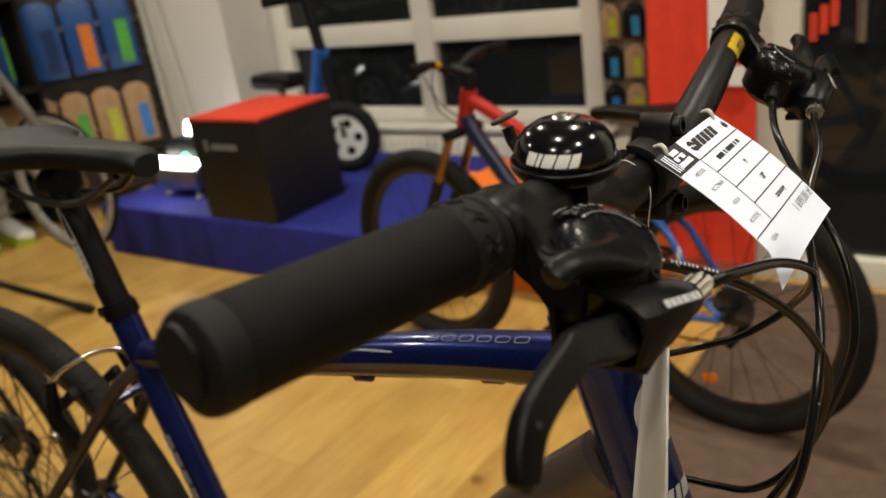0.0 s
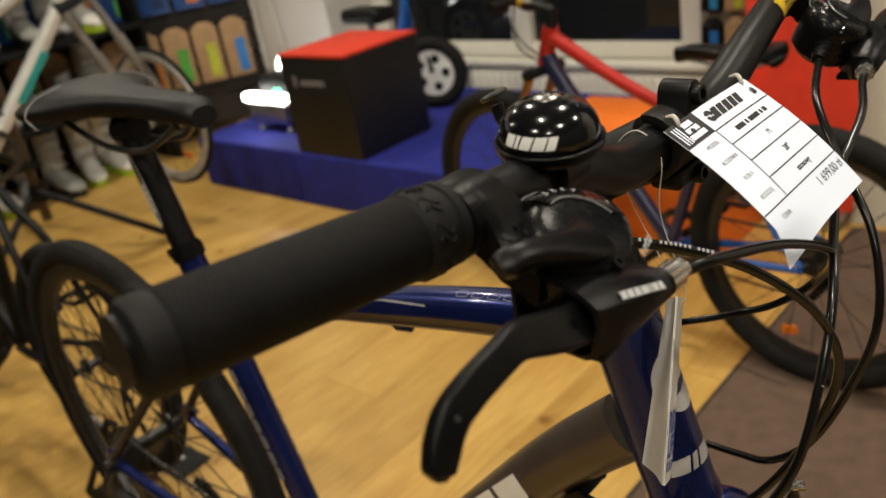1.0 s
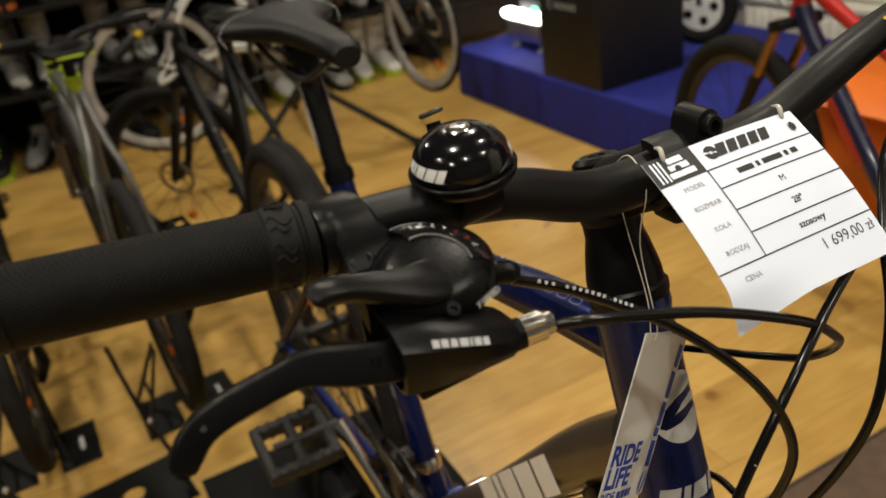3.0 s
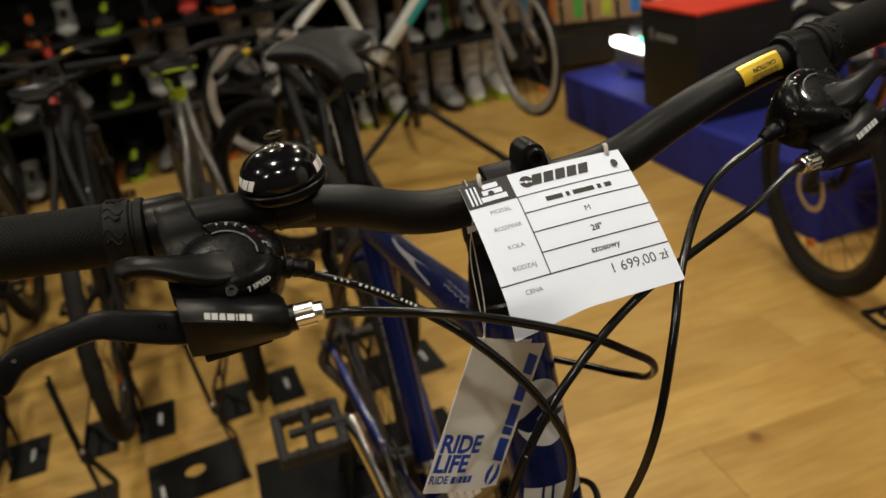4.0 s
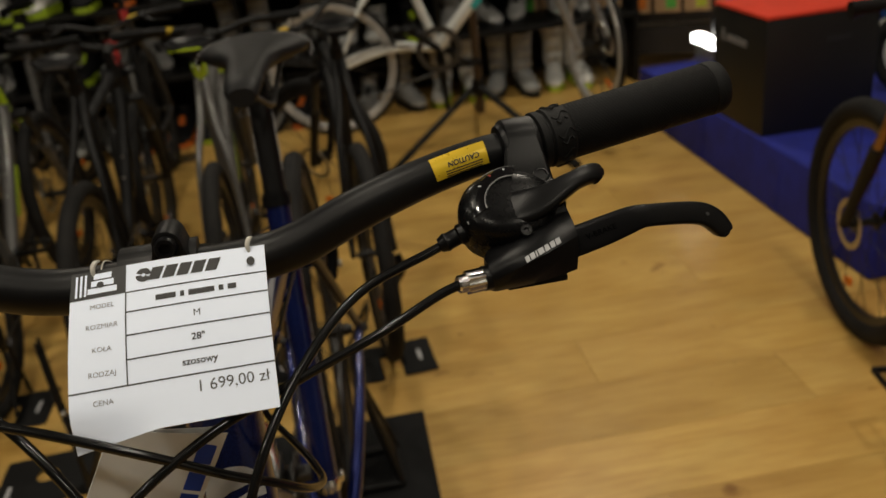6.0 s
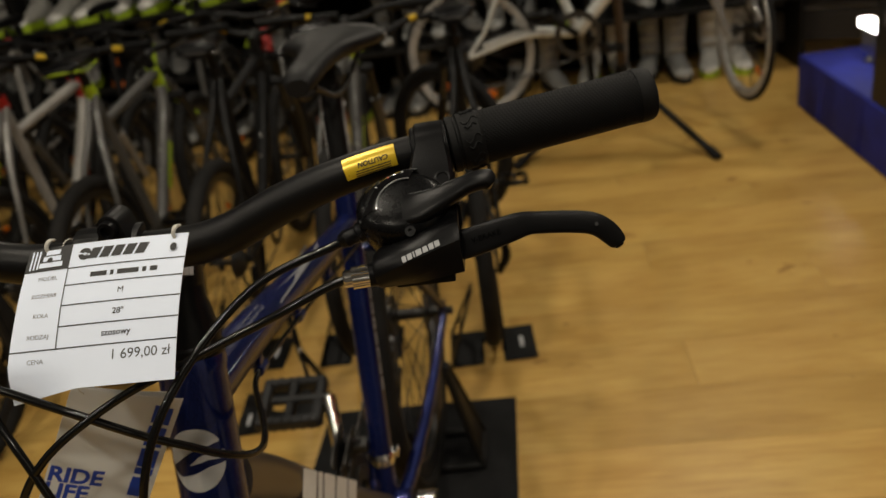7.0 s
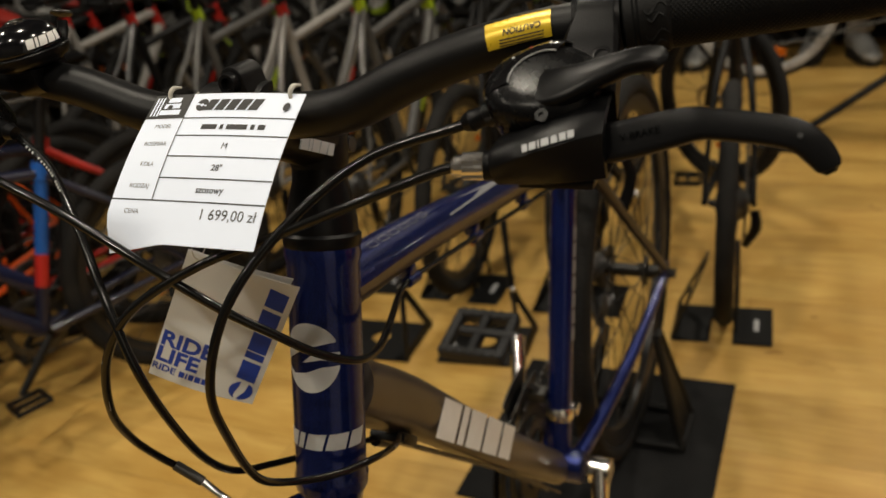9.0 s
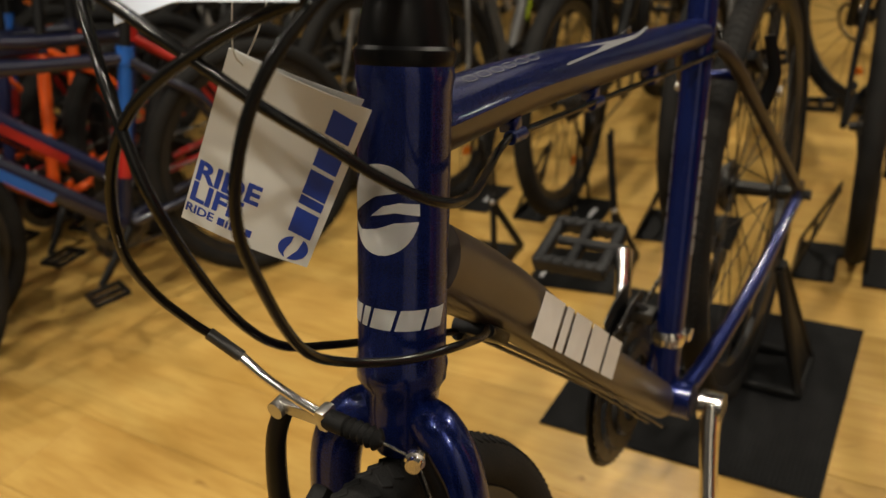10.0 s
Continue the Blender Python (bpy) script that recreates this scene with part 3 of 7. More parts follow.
    # brake lever blade
    line = [(0.534, 0.1985, 0.9430), (0.5375, 0.2175, 0.9475), (0.5395, 0.2340, 0.9533), (0.5402, 0.2475, 0.9580), (0.5403, 0.2535, 0.9592), (0.5403, 0.2595, 0.9590), (0.5400, 0.2760, 0.9570), (0.5403, 0.2885, 0.9546), (0.5412, 0.2955, 0.9508), (0.5423, 0.3008, 0.9448), (0.5430, 0.3035, 0.9398)]
    swung = -0.0035 if word_side > 0 else 0.0005
    line = [(x - (0.0 if word_side > 0 else 0.0045) * min(1, max(0, (y - 0.225) / 0.025)), y, z + swung * min(1, max(0, (y - 0.21) / 0.04))) for x, y, z in line]
    blade = spline(line, 5)
    sections = []
    widths = np.interp(np.linspace(0, 1, len(blade)), [0, 0.2, 0.36, 0.5, 0.7, 0.85, 0.95, 1], [0.0088, 0.0082, 0.0070, 0.0062, 0.0062, 0.0060, 0.0050, 0.0022])
    for i, q in enumerate(blade):
        t = (blade[min(i + 1, len(blade) - 1)] - blade[max(i - 1, 0)]).normalized()
        out = Vector((0.85, 0, 0.45))
        out = (out - t * out.dot(t)).normalized()
        over = t.cross(out)
        h, d = float(widths[i]), 0.0038 if i < len(blade) - 2 else 0.0022
        sections.append([tuple(q + over * h * math.copysign(abs(math.sin(a)) ** 0.38, math.sin(a)) + out * d * math.copysign(abs(math.cos(a)) ** 0.38, math.cos(a))) for a in np.linspace(0, 2 * math.pi, 20, endpoint=False).tolist()])
    lever = part("brake_lever", Geo().loft(sections).moved(s), PLASTIC, pod)
    at = blade[int(len(blade) * 0.74)]
    part("lever_hole", Geo().tube([at + Vector((0.0026, 0, 0.0014)), at + Vector((0.0038, 0, 0.0021))], 0.0011, 10).moved(s), INK, lever)
    root, bend = Vector(line[1]), Vector(line[4])
    along = (bend - root).normalized()
    face = Vector((0.85, 0, 0.45))
    face = (face - along * face.dot(along)).normalized()
    words_m = s @ Matrix.Translation(root.lerp(bend, 0.40) + face * 0.0047) @ Matrix((along * word_side, face.cross(along), face)).transposed().to_4x4()
    part("lever_word", letters("V-BRAKE", 0.0044, words_m), ENGRAVED, lever)
    # gear pod: a flat dome with a crescent window, and the thumb lever that starts at its seam
    dome_m = Matrix.Translation((0.5195, 0.186, 0.9645)) @ pose(0, 0, 0, 0, 32, 0)
    dome = [(0.001, 0.0126), (0.012, 0.0125), (0.0195, 0.0117), (0.0240, 0.0098), (0.0266, 0.0066), (0.0277, 0.002), (0.0276, -0.004), (0.0268, -0.012), (0.0255, -0.019), (0.020, -0.023), (0.001, -0.024)]
    gear_pod = part("gear_pod", Geo().lathe(dome, dome_m @ Matrix.Diagonal((0.82, 1.0, 1, 1)), 44).moved(s), POD, pod)
    window = [(0.0268, 0.0062), (0.0240, 0.0098), (0.0215, 0.0109), (0.0195, 0.0117), (0.0150, 0.0122)]
    seg, lo, hi = 18, radians(-62), radians(62)
    verts = [(r * math.cos(a) * 0.82, r * math.sin(a), h) for r, h in window for a in np.linspace(lo, hi, seg).tolist()]
    faces = [(i * seg + k, i * seg + k + 1, (i + 1) * seg + k + 1, (i + 1) * seg + k) for i in range(len(window) - 1) for k in range(seg - 1)]
    around = dome_m @ pose(0, 0, 0, 0, 0, 224)
    part("indicator_window", Geo().add(verts, faces, around @ Matrix.Translation((0, 0, 0.0006))).moved(s), CLEAR, gear_pod, "smoked clear gear window")
    for r, h in ((0.0269, 0.0066), (0.0149, 0.0129)):
        edge = [around @ Vector((r * math.cos(a) * 0.82, r * math.sin(a), h)) for a in np.linspace(lo, hi, 18).tolist()]
        part("window_rim", Geo().tube(edge, 0.00045, 6).moved(s), POD_EDGE, gear_pod)
    for k in range(7 if word_side < 0 else 3):
        a = radians(-44 + (14 if word_side < 0 else 26) * k)
        tick_m = around @ Matrix.Translation((0.0208 * math.cos(a) * 0.82, 0.0208 * math.sin(a), 0.0124)) @ pose(0, 0, 0, 0, 0, math.degrees(a)) @ pose(0, 0, 0, 0, 26, 0)
        if word_side < 0:
            mark = letters(str(k + 1), 0.0042, s @ tick_m @ Matrix.Diagonal((1, -1, 1, 1)) @ pose(0, 0, 0, 0, 0, 90))
            part("gear_number", mark, TICK_RED if k in (4, 5) else DECAL_PALE, gear_pod)
        else:
            part("gear_tick", Geo().box((0.0018, 0.0010, 0.0003), tick_m).moved(s), TICK_RED if k == 1 else DECAL_PALE, gear_pod)
    paddle = spline([(0.5275, 0.1840, 0.9680), (0.5310, 0.1940, 0.9695), (0.5310, 0.2050, 0.9725), (0.5285, 0.2160, 0.9760), (0.5255, 0.2265, 0.9785), (0.5230, 0.2340, 0.9785), (0.5220, 0.2385, 0.9765)], 5)
    loops = []
    heights = np.interp(np.linspace(0, 1, len(paddle)), [0, 0.2, 0.4, 0.6, 0.8, 0.93, 1], [0.0108, 0.0100, 0.0070, 0.0052, 0.0054, 0.0058, 0.0030])
    for i, q in enumerate(paddle):
        t = (paddle[min(i + 1, len(paddle) - 1)] - paddle[max(i - 1, 0)]).normalized()
        out = Vector((0.60, 0, 0.80))
        out = (out - t * out.dot(t)).normalized()
        over = t.cross(out)
        loops.append([tuple(q + over * float(heights[i]) * math.copysign(abs(math.sin(a)) ** 0.6, math.sin(a)) + out * 0.0044 * math.copysign(abs(math.cos(a)) ** 0.6, math.cos(a))) for a in np.linspace(0, 2 * math.pi, 18, endpoint=False).tolist()])
    part("thumb_lever", Geo().loft(loops).moved(s), PLASTIC, pod)
    part("pod_screw", Geo().lathe([(0.0030, 0), (0.0030, 0.0016), (0.0014, 0.0016), (0.0013, 0.0005)], Matrix.Translation((0.5410, 0.1900, 0.9605)) @ turn_to((0.8, 0, 0.6)), 14).moved(s), PLASTIC, gear_pod)
    boot = [Vector((0.520, 0.163, 0.957)), Vector((0.520, 0.146, 0.951))]
    part("cable_boot", Geo().tube([boot[0], boot[0].lerp(boot[1], 0.3), boot[0].lerp(boot[1], 0.35), boot[0].lerp(boot[1], 0.7), boot[0].lerp(boot[1], 0.75), boot[1]], [0.0062, 0.0062, 0.005, 0.005, 0.0056, 0.004], 14).moved(s), PLASTIC, pod)


controls(YAW, 1)
controls(YAW @ FLIP, -1)
# "7 SPEED" on the right pod
part("pod_word", letters("7 SPEED", 0.0036, YAW @ Matrix.Translation((0.5475, -0.172, 0.9625)) @ Matrix((Vector((-0.2, 0.96, 0.2)).normalized(), Vector((-0.55, -0.2, 0.81)).normalized(), Vector((0.81, 0, 0.55)).normalized())).transposed().to_4x4()), DECAL_GREY, bike)
# yellow caution label wrapped round the bar
label_geo = Geo()
fine = [bar_at(y) for y in np.linspace(0.1575, 0.1885, 6).tolist()]
seg = 13
verts = []
for p, w in fine:
    up = Vector((0, 0, 1)) - w * w.z
    up.normalize()
    out = w.cross(up)
    for a in np.linspace(-0.05, 1.10, seg).tolist():
        verts.append(p + 0.0122 * (math.cos(a) * -out * -1 + math.sin(a) * up))
faces = [(i * seg + k, i * seg + k + 1, (i + 1) * seg + k + 1, (i + 1) * seg + k) for i in range(5) for k in range(seg - 1)]
label_part = part("caution_label", label_geo.add(verts, faces).moved(YAW), YELLOW, handlebar, "yellow foil warning label")
p, w = bar_at(0.1735)
out = Vector((1, 0, 0))
over = w.cross(out) * -1
cm = Matrix.Translation(p + Vector((0.0125, 0, 0)) * 0.84 - over * 0.0 + Vector((0, 0, 0.0058))) @ Matrix((-w, Vector((0.45, 0, -0.89)), Vector((0.89, 0, 0.45)))).transposed().to_4x4()
words = letters("CAUTION", 0.0042, cm, bold=0.00012)
for k in range(3):
    words.box((0.022, 0.0006, 0.0002), cm @ Matrix.Translation((0, 0.0036 + 0.0016 * k, 0)))
part("label_word", wrapped(split_faces(words, 1), p, w, 0.01235).moved(YAW), INK, label_part)

# bell on the right half of the bar
bp, _ = bar_at(0.143)
BELL_AT = YAW @ Matrix.Translation((bp.x + 0.005, -bp.y, bp.z + 0.0040)) @ pose(0, 0, 0, 4, 5, 0) @ Matrix.Diagonal((0.94, 0.94, 0.86, 1))
DOME = [(0.0236, 0.0160), (0.0240, 0.0172), (0.0238, 0.0205), (0.0222, 0.0258), (0.0190, 0.0303), (0.0145, 0.0336), (0.0095, 0.0356), (0.0060, 0.0360), (0.001, 0.0360)]
bell = part("bell", Geo().lathe(DOME, BELL_AT, 48), BELL, bike, "glossy black dome bell")
part("bell_base", Geo().lathe([(0.010, 0.002), (0.018, 0.005), (0.0235, 0.0080), (0.0258, 0.0115), (0.0262, 0.0150), (0.0254, 0.0158), (0.0240, 0.0150)], BELL_AT, 44), PLASTIC, bell)
part("bell_clamp", Geo().tube([BELL_AT @ Vector((0, -0.011, 0)), BELL_AT @ Vector((0, 0.011, 0))], 0.0150, 28), PLASTIC, bell)
part("clamp_block", Geo().box((0.014, 0.018, 0.018), BELL_AT @ Matrix.Translation((-0.012, 0, -0.010)), 0.003), PLASTIC, bell)
part("bell_nut", Geo().lathe([(0.0060, 0.0358), (0.0062, 0.0368), (0.0050, 0.0376), (0.003, 0.0379), (0.0028, 0.0370), (0.0005, 0.0370)], BELL_AT, 20), CHROME, bell, "chrome dome nut")
arm = spline([(-0.022, 0.004, 0.010), (-0.029, 0.0045, 0.018), (-0.0325, 0.005, 0.026)], 4)
striker = part("striker", Geo().tube([BELL_AT @ Vector(q) for q in arm], [0.0028, 0.0026, 0.0024], 12, 1.6), PLASTIC, bell)
part("striker_tab", Geo().lathe([(0.0005, 0.0012), (0.0062, 0.0012), (0.0070, 0.0004), (0.0070, -0.0006), (0.0060, -0.0014), (0.0005, -0.0014)], BELL_AT @ Matrix.Translation((-0.0340, 0.0055, 0.0310)) @ pose(0, 0, 0, 0, -30, 0) @ Matrix.Diagonal((1.15, 0.9, 1, 1)), 24), STEEL_DARK, striker, "flat grey thumb tab")
inv = BELL_AT.inverted()
for centre in (-81, 81):
    mark = slanted_blocks(MAKER, 0.0066, 0.0290, BELL_AT @ pose(0, 0, 0, 0, 0, centre) @ Matrix.Translation((0.0240, 0, 0.0222)) @ Matrix((Vector((0, 1, 0)), Vector((-0.25, 0, 0.97)), Vector((0.97, 0, 0.25)))).transposed().to_4x4(), 0.35)
    mark = split_faces(mark, 2)
    pressed = []
    for q in mark.v:
        l = inv @ Vector(q)
        r = float(np.interp(l.z, [h for _, h in DOME[:6]], [d for d, _ in DOME[:6]])) + 0.00025
        a = math.atan2(l.y, l.x)
        a = radians(centre) + (a - radians(centre)) * 1.0
        pressed.append(tuple(BELL_AT @ Vector((r * math.cos(a), r * math.sin(a), l.z))))
    mark.v = pressed
    part("bell_word_mark", mark, DECAL_WHITE, bell, "white word mark as slanted blocks")

# cables
def cable(points, r=0.0026, n=8, name="cable"):
    return part(name, Geo().tube(spline(points, n), r, 12), GLOSS, bike)


cable([(0.5395, 0.162, 0.9407), (0.5425, 0.148, 0.9375), (0.552, 0.116, 0.927), (0.556, 0.063, 0.907), (0.568, 0.020, 0.893), (0.582, -0.022, 0.870), (0.586, -0.050, 0.837), (0.582, -0.068, 0.795), (0.567, -0.079, 0.760), (0.552, -0.080, 0.733), (0.5445, -0.0756, 0.7197)])
cable([(0.556, -0.138, 0.937), (0.564, -0.119, 0.9365), (0.571, -0.066, 0.921), (0.574, -0.008, 0.893), (0.566, 0.026, 0.866), (0.554, 0.046, 0.846), (0.540, 0.056, 0.828), (0.519, 0.062, 0.809), (0.500, 0.064, 0.798), (0.478, 0.059, 0.790), (0.450, 0.049, 0.783), (0.405, 0.030, 0.772), (0.366, 0.014, 0.764), (0.338, 0.012, 0.766)])
cable([(0.512, 0.155, 0.951), (0.528, 0.106, 0.938), (0.556, 0.069, 0.911), (0.582, 0.045, 0.879), (0.592, 0.028, 0.834), (0.582, 0.020, 0.790), (0.562, 0.012, 0.745), (0.537, 0.012, 0.720), (0.507, 0.026, 0.704), (0.470, 0.036, 0.691), (0.430, 0.026, 0.668), (0.398, 0.010, 0.650)])
cable([(0.524, -0.140, 0.947), (0.534, -0.109, 0.932), (0.558, -0.072, 0.908), (0.580, -0.042, 0.873), (0.588, -0.026, 0.832), (0.576, -0.026, 0.785), (0.556, -0.032, 0.744), (0.530, -0.038, 0.712), (0.495, -0.040, 0.688), (0.440, -0.028, 0.660), (0.398, -0.010, 0.642)])
for points, lo, hi in (([(0.528, -0.128, 0.9425), (0.536, -0.105, 0.931), (0.546, -0.088, 0.921)], 0, 1), ([(0.586, -0.050, 0.837), (0.584, -0.058, 0.815), (0.582, -0.064, 0.797)], 0, 1)):
    fine = spline(points, 8)
    for i in range(0, len(fine) - 1):
        if i % 8 != 3:
            mid = (fine[i] + fine[i + 1]) / 2
            way = (fine[i + 1] - fine[i]).normalized()
            out = (Vector((0.75, -0.25, 0.6)) - way * way.dot(Vector((0.75, -0.25, 0.6)))).normalized()
            m = Matrix.Translation(mid + out * 0.0026) @ Matrix((way, out.cross(way), out)).transposed().to_4x4()
            part("cable_print", Geo().box((0.0013, 0.0015, 0.0003), m), DECAL_GREY, bike, "white print on the cable")
for x, y, z in ((0.338, 0.012, 0.768), (0.20, 0.010, 0.741), (0.06, 0.010, 0.714)):
    part("cable_guide", Geo().tube([(x + 0.010, y, z - 0.004), (x - 0.008, y, z - 0.007)], 0.0048, 12).box((0.012, 0.012, 0.010), Matrix.Translation((x, y - 0.004, z + 0.002)), 0.002), BLUE_PAINT, bike)
part("brake_wire", Geo().tube(spline([(0.335, 0.012, 0.763), (0.15, 0.012, 0.727), (-0.08, 0.014, 0.683), (-0.13, 0.020, 0.680), (-0.168, 0.012, 0.690)], 4), 0.0025, 10), GLOSS, bike)
part("shift_guide", Geo().box((0.026, 0.034, 0.010), Matrix.Translation((0.392, 0, 0.640)) @ pose(0, 0, 0, 0, -44.9, 0), 0.003).tube([(0.402, 0.012, 0.650), (0.386, 0.012, 0.634)], 0.005, 12).tube([(0.402, -0.012, 0.642), (0.386, -0.012, 0.628)], 0.005, 12), PLASTIC, bike)
for y in (0.009, -0.009):
    part("shift_wire", Geo().tube([(0.386, y * 1.3, 0.630), (0.20, y, 0.445), (0.03, y, 0.262)], 0.0016, 8), STEEL_DARK, bike)

# fork and front brake
fork = part("fork", Geo().lathe([(0.0262, 0), (0.0262, 0.003), (0.0228, 0.009), (0.0212, 0.022), (0.0200, 0.040), (0.0150, 0.050), (0.004, 0.053)], Matrix.Translation(HT_LOW) @ turn_to(HEAD_WAY), 36), BLUE_PAINT, bike)
for y in (-1, 1):
    leg = spline([(0.488, 0.008 * y, 0.646), (0.496, 0.026 * y, 0.647), (0.506, 0.042 * y, 0.625), (0.520, 0.049 * y, 0.562), (0.562, 0.053 * y, 0.450), (0.598, 0.053 * y, 0.372), (0.627, 0.052 * y, 0.325)], 5)
    part("fork_leg", Geo().tube(leg, [0.013, 0.0155, 0.0160, 0.0152, 0.0125, 0.011, 0.010], 22, 0.9).moved(YAW), BLUE_PAINT, fork)
brake = thing("front_brake", "", "")
for key in [k for k in ("label", "category") if k in brake]:
    del brake[key]
brake.parent = bike
for y, top in ((-1, (0.531, -0.047, 0.670)), (1, (0.538, 0.048, 0.672))):
    arm = spline([(0.548, 0.056 * y, 0.560), (0.545, 0.060 * y, 0.60), (0.538, 0.056 * y, 0.645), top], 4)
    part("brake_arm", Geo().tube(arm, [0.0085, 0.0078, 0.0068, 0.006], 12, 0.7), PLASTIC, brake)
    part("brake_shoe", Geo().box((0.056, 0.012, 0.014), Matrix.Translation((0.566, 0.028 * y + 0.006, 0.612)) @ pose(0, 0, 0, 0, 24, 0), 0.004), RUBBER, brake)
part("brake_link", Geo().box((0.007, 0.038, 0.0085), Matrix.Translation((0.536, -0.028, 0.6745)) @ pose(0, 0, 0, 5, 0, -6), 0.002).tube([(0.541, -0.0465, 0.672), (0.527, -0.0465, 0.672)], 0.0052, 14).box((0.011, 0.007, 0.013), Matrix.Translation((0.537, -0.011, 0.677)), 0.002), ALLOY, brake, "silver brake link")
part("brake_noodle", Geo().tube(spline([(0.541, -0.0615, 0.7068), (0.5405, -0.046, 0.6955), (0.539, -0.028, 0.685), (0.538, -0.010, 0.678)], 5), [0.0032, 0.0026, 0.0026, 0.003], 10), CHROME, brake)
part("ferrule", Geo().tube([(0.5448, -0.0765, 0.7206), (0.5405, -0.0605, 0.7060)], 0.0036, 12), STEEL_DARK, brake)
boot = [(0.0052, -0.002), (0.0058, 0.0), (0.0058, 0.011)] + [(0.0062 if k % 2 else 0.0046, 0.012 + 0.0021 * k) for k in range(10)] + [(0.003, 0.034)]
part("rubber_boot", Geo().lathe(boot, Matrix.Translation((0.538, -0.008, 0.6768)) @ turn_to((0, 1, -0.10)), 18), RUBBER, brake)
part("wire", Geo().tube([(0.538, 0.024, 0.6735), (0.541, 0.050, 0.672), (0.546, 0.060, 0.640)], 0.0009, 8), CHROME, brake)
part("wire_bolt", Geo().lathe([(0.0054, 0), (0.0054, 0.003), (0.004, 0.004), (0.004, 0.008), (0.002, 0.008)], Matrix.Translation((0.540, 0.048, 0.672)) @ turn_to((1, 0.4, 0.2)), 18), CHROME, brake)


# wheels
def tyre_profile(r, n=14):
    return [(r * math.cos(a), r * 0.95 * math.sin(a)) for a in (2 * math.pi * k / n for k in range(n))]


RIM_PROFILE = [(-0.030, -0.006), (-0.020, -0.011), (-0.002, -0.0115), (0.0, -0.008), (-0.006, 0.0), (0.0, 0.008), (-0.002, 0.0115), (-0.020, 0.011), (-0.030, 0.006)]
SIDEWAYS = Matrix(((1, 0, 0, 0), (0, 0, 1, 0), (0, 1, 0, 0), (0, 0, 0, 1)))


def spoke_geo(axle_m, rim_r, count, hub_half=0.030, hub_r=0.022, r=0.0010, seg=6):
    rods = []
    for k in range(count):
        a = 2 * math.pi * k / count
        side = 1 if k % 2 else -1
        b = a + (0.42 if (k // 2) % 2 else -0.42)
        rods.append(Geo().rod((hub_r * math.cos(b), hub_r * math.sin(b), hub_half * side), (rim_r * math.cos(a), rim_r * math.sin(a), 0.003 * side), r, seg=seg).moved(axle_m))
    return rods


def wheel(parent, centre, radius, tyre_r, rim_material, turn=0.0, fine=True):
    m = Matrix.Translation(centre) @ pose(0, 0, 0, 0, 0, turn) @ SIDEWAYS
    hub_empty = thing("wheel", "", "")
    for key in [k for k in ("label", "category") if k in hub_empty]:
        del hub_empty[key]
    hub_empty.matrix_basis = Matrix.Translation(centre)
    hub_empty.parent = parent
    hub_empty.matrix_parent_inverse = world_of(parent).inverted()
    big = radius - tyre_r
    part("tyre", Geo().torus(big, tyre_profile(tyre_r), m, 96 if fine else 56), TYRE, hub_empty)
    if fine:
        knobs = Geo()
        for k in range(170):
            a = 2 * math.pi * k / 170
            for s in (-1, 1):
                t = m @ pose(0, 0, 0, 0, 0, math.degrees(a)) @ Matrix.Translation((big + tyre_r * 0.885, 0, s * tyre_r * 0.36)) @ pose(0, 0, 0, 0, -s * 22, 0) @ pose(0, 0, 0, s * 32, 0, 0)
                knobs.box((0.0016, 0.0075, 0.0100), t, 0.0005, 1)
        part("tread", knobs, TYRE, hub_empty)
    part("rim", Geo().torus(big - tyre_r * 0.72, RIM_PROFILE, m, 96 if fine else 56), rim_material, hub_empty)
    part("hub", Geo().lathe([(0.008, -0.055), (0.012, -0.045), (0.012, -0.036), (0.026, -0.034), (0.026, -0.029), (0.012, -0.026), (0.011, 0.026), (0.026, 0.029), (0.026, 0.034), (0.012, 0.036), (0.012, 0.045), (0.008, 0.055)], m, 24), SPOKE, hub_empty)
    rods = spoke_geo(m, big - tyre_r * 0.72 - 0.028, 32 if fine else 24, seg=6 if fine else 4, r=0.0011 if fine else 0.0014)
    if fine:
        for g in rods:
            part("spoke", g, SPOKE, hub_empty)
    else:
        g = Geo()
        for rod in rods:
            g.add(rod.v, rod.f)
        part("spokes", g, SPOKE, hub_empty)
    return hub_empty


SPOKE = material("black spokes", (0.03, 0.029, 0.028), 0.4, 0.6, scale=30)
RIM_BLACK = material("black rim", (0.02, 0.02, 0.021), 0.35, 0.3, scale=20)
RIM_SILVER = material("silver rim", (0.58, 0.57, 0.55), 0.35, 0.4, scale=20)
wheel(bike, REAR, 0.349, 0.019, RIM_BLACK)
wheel(bike, FRONT, 0.3245, 0.0190, RIM_BLACK, 3.0)

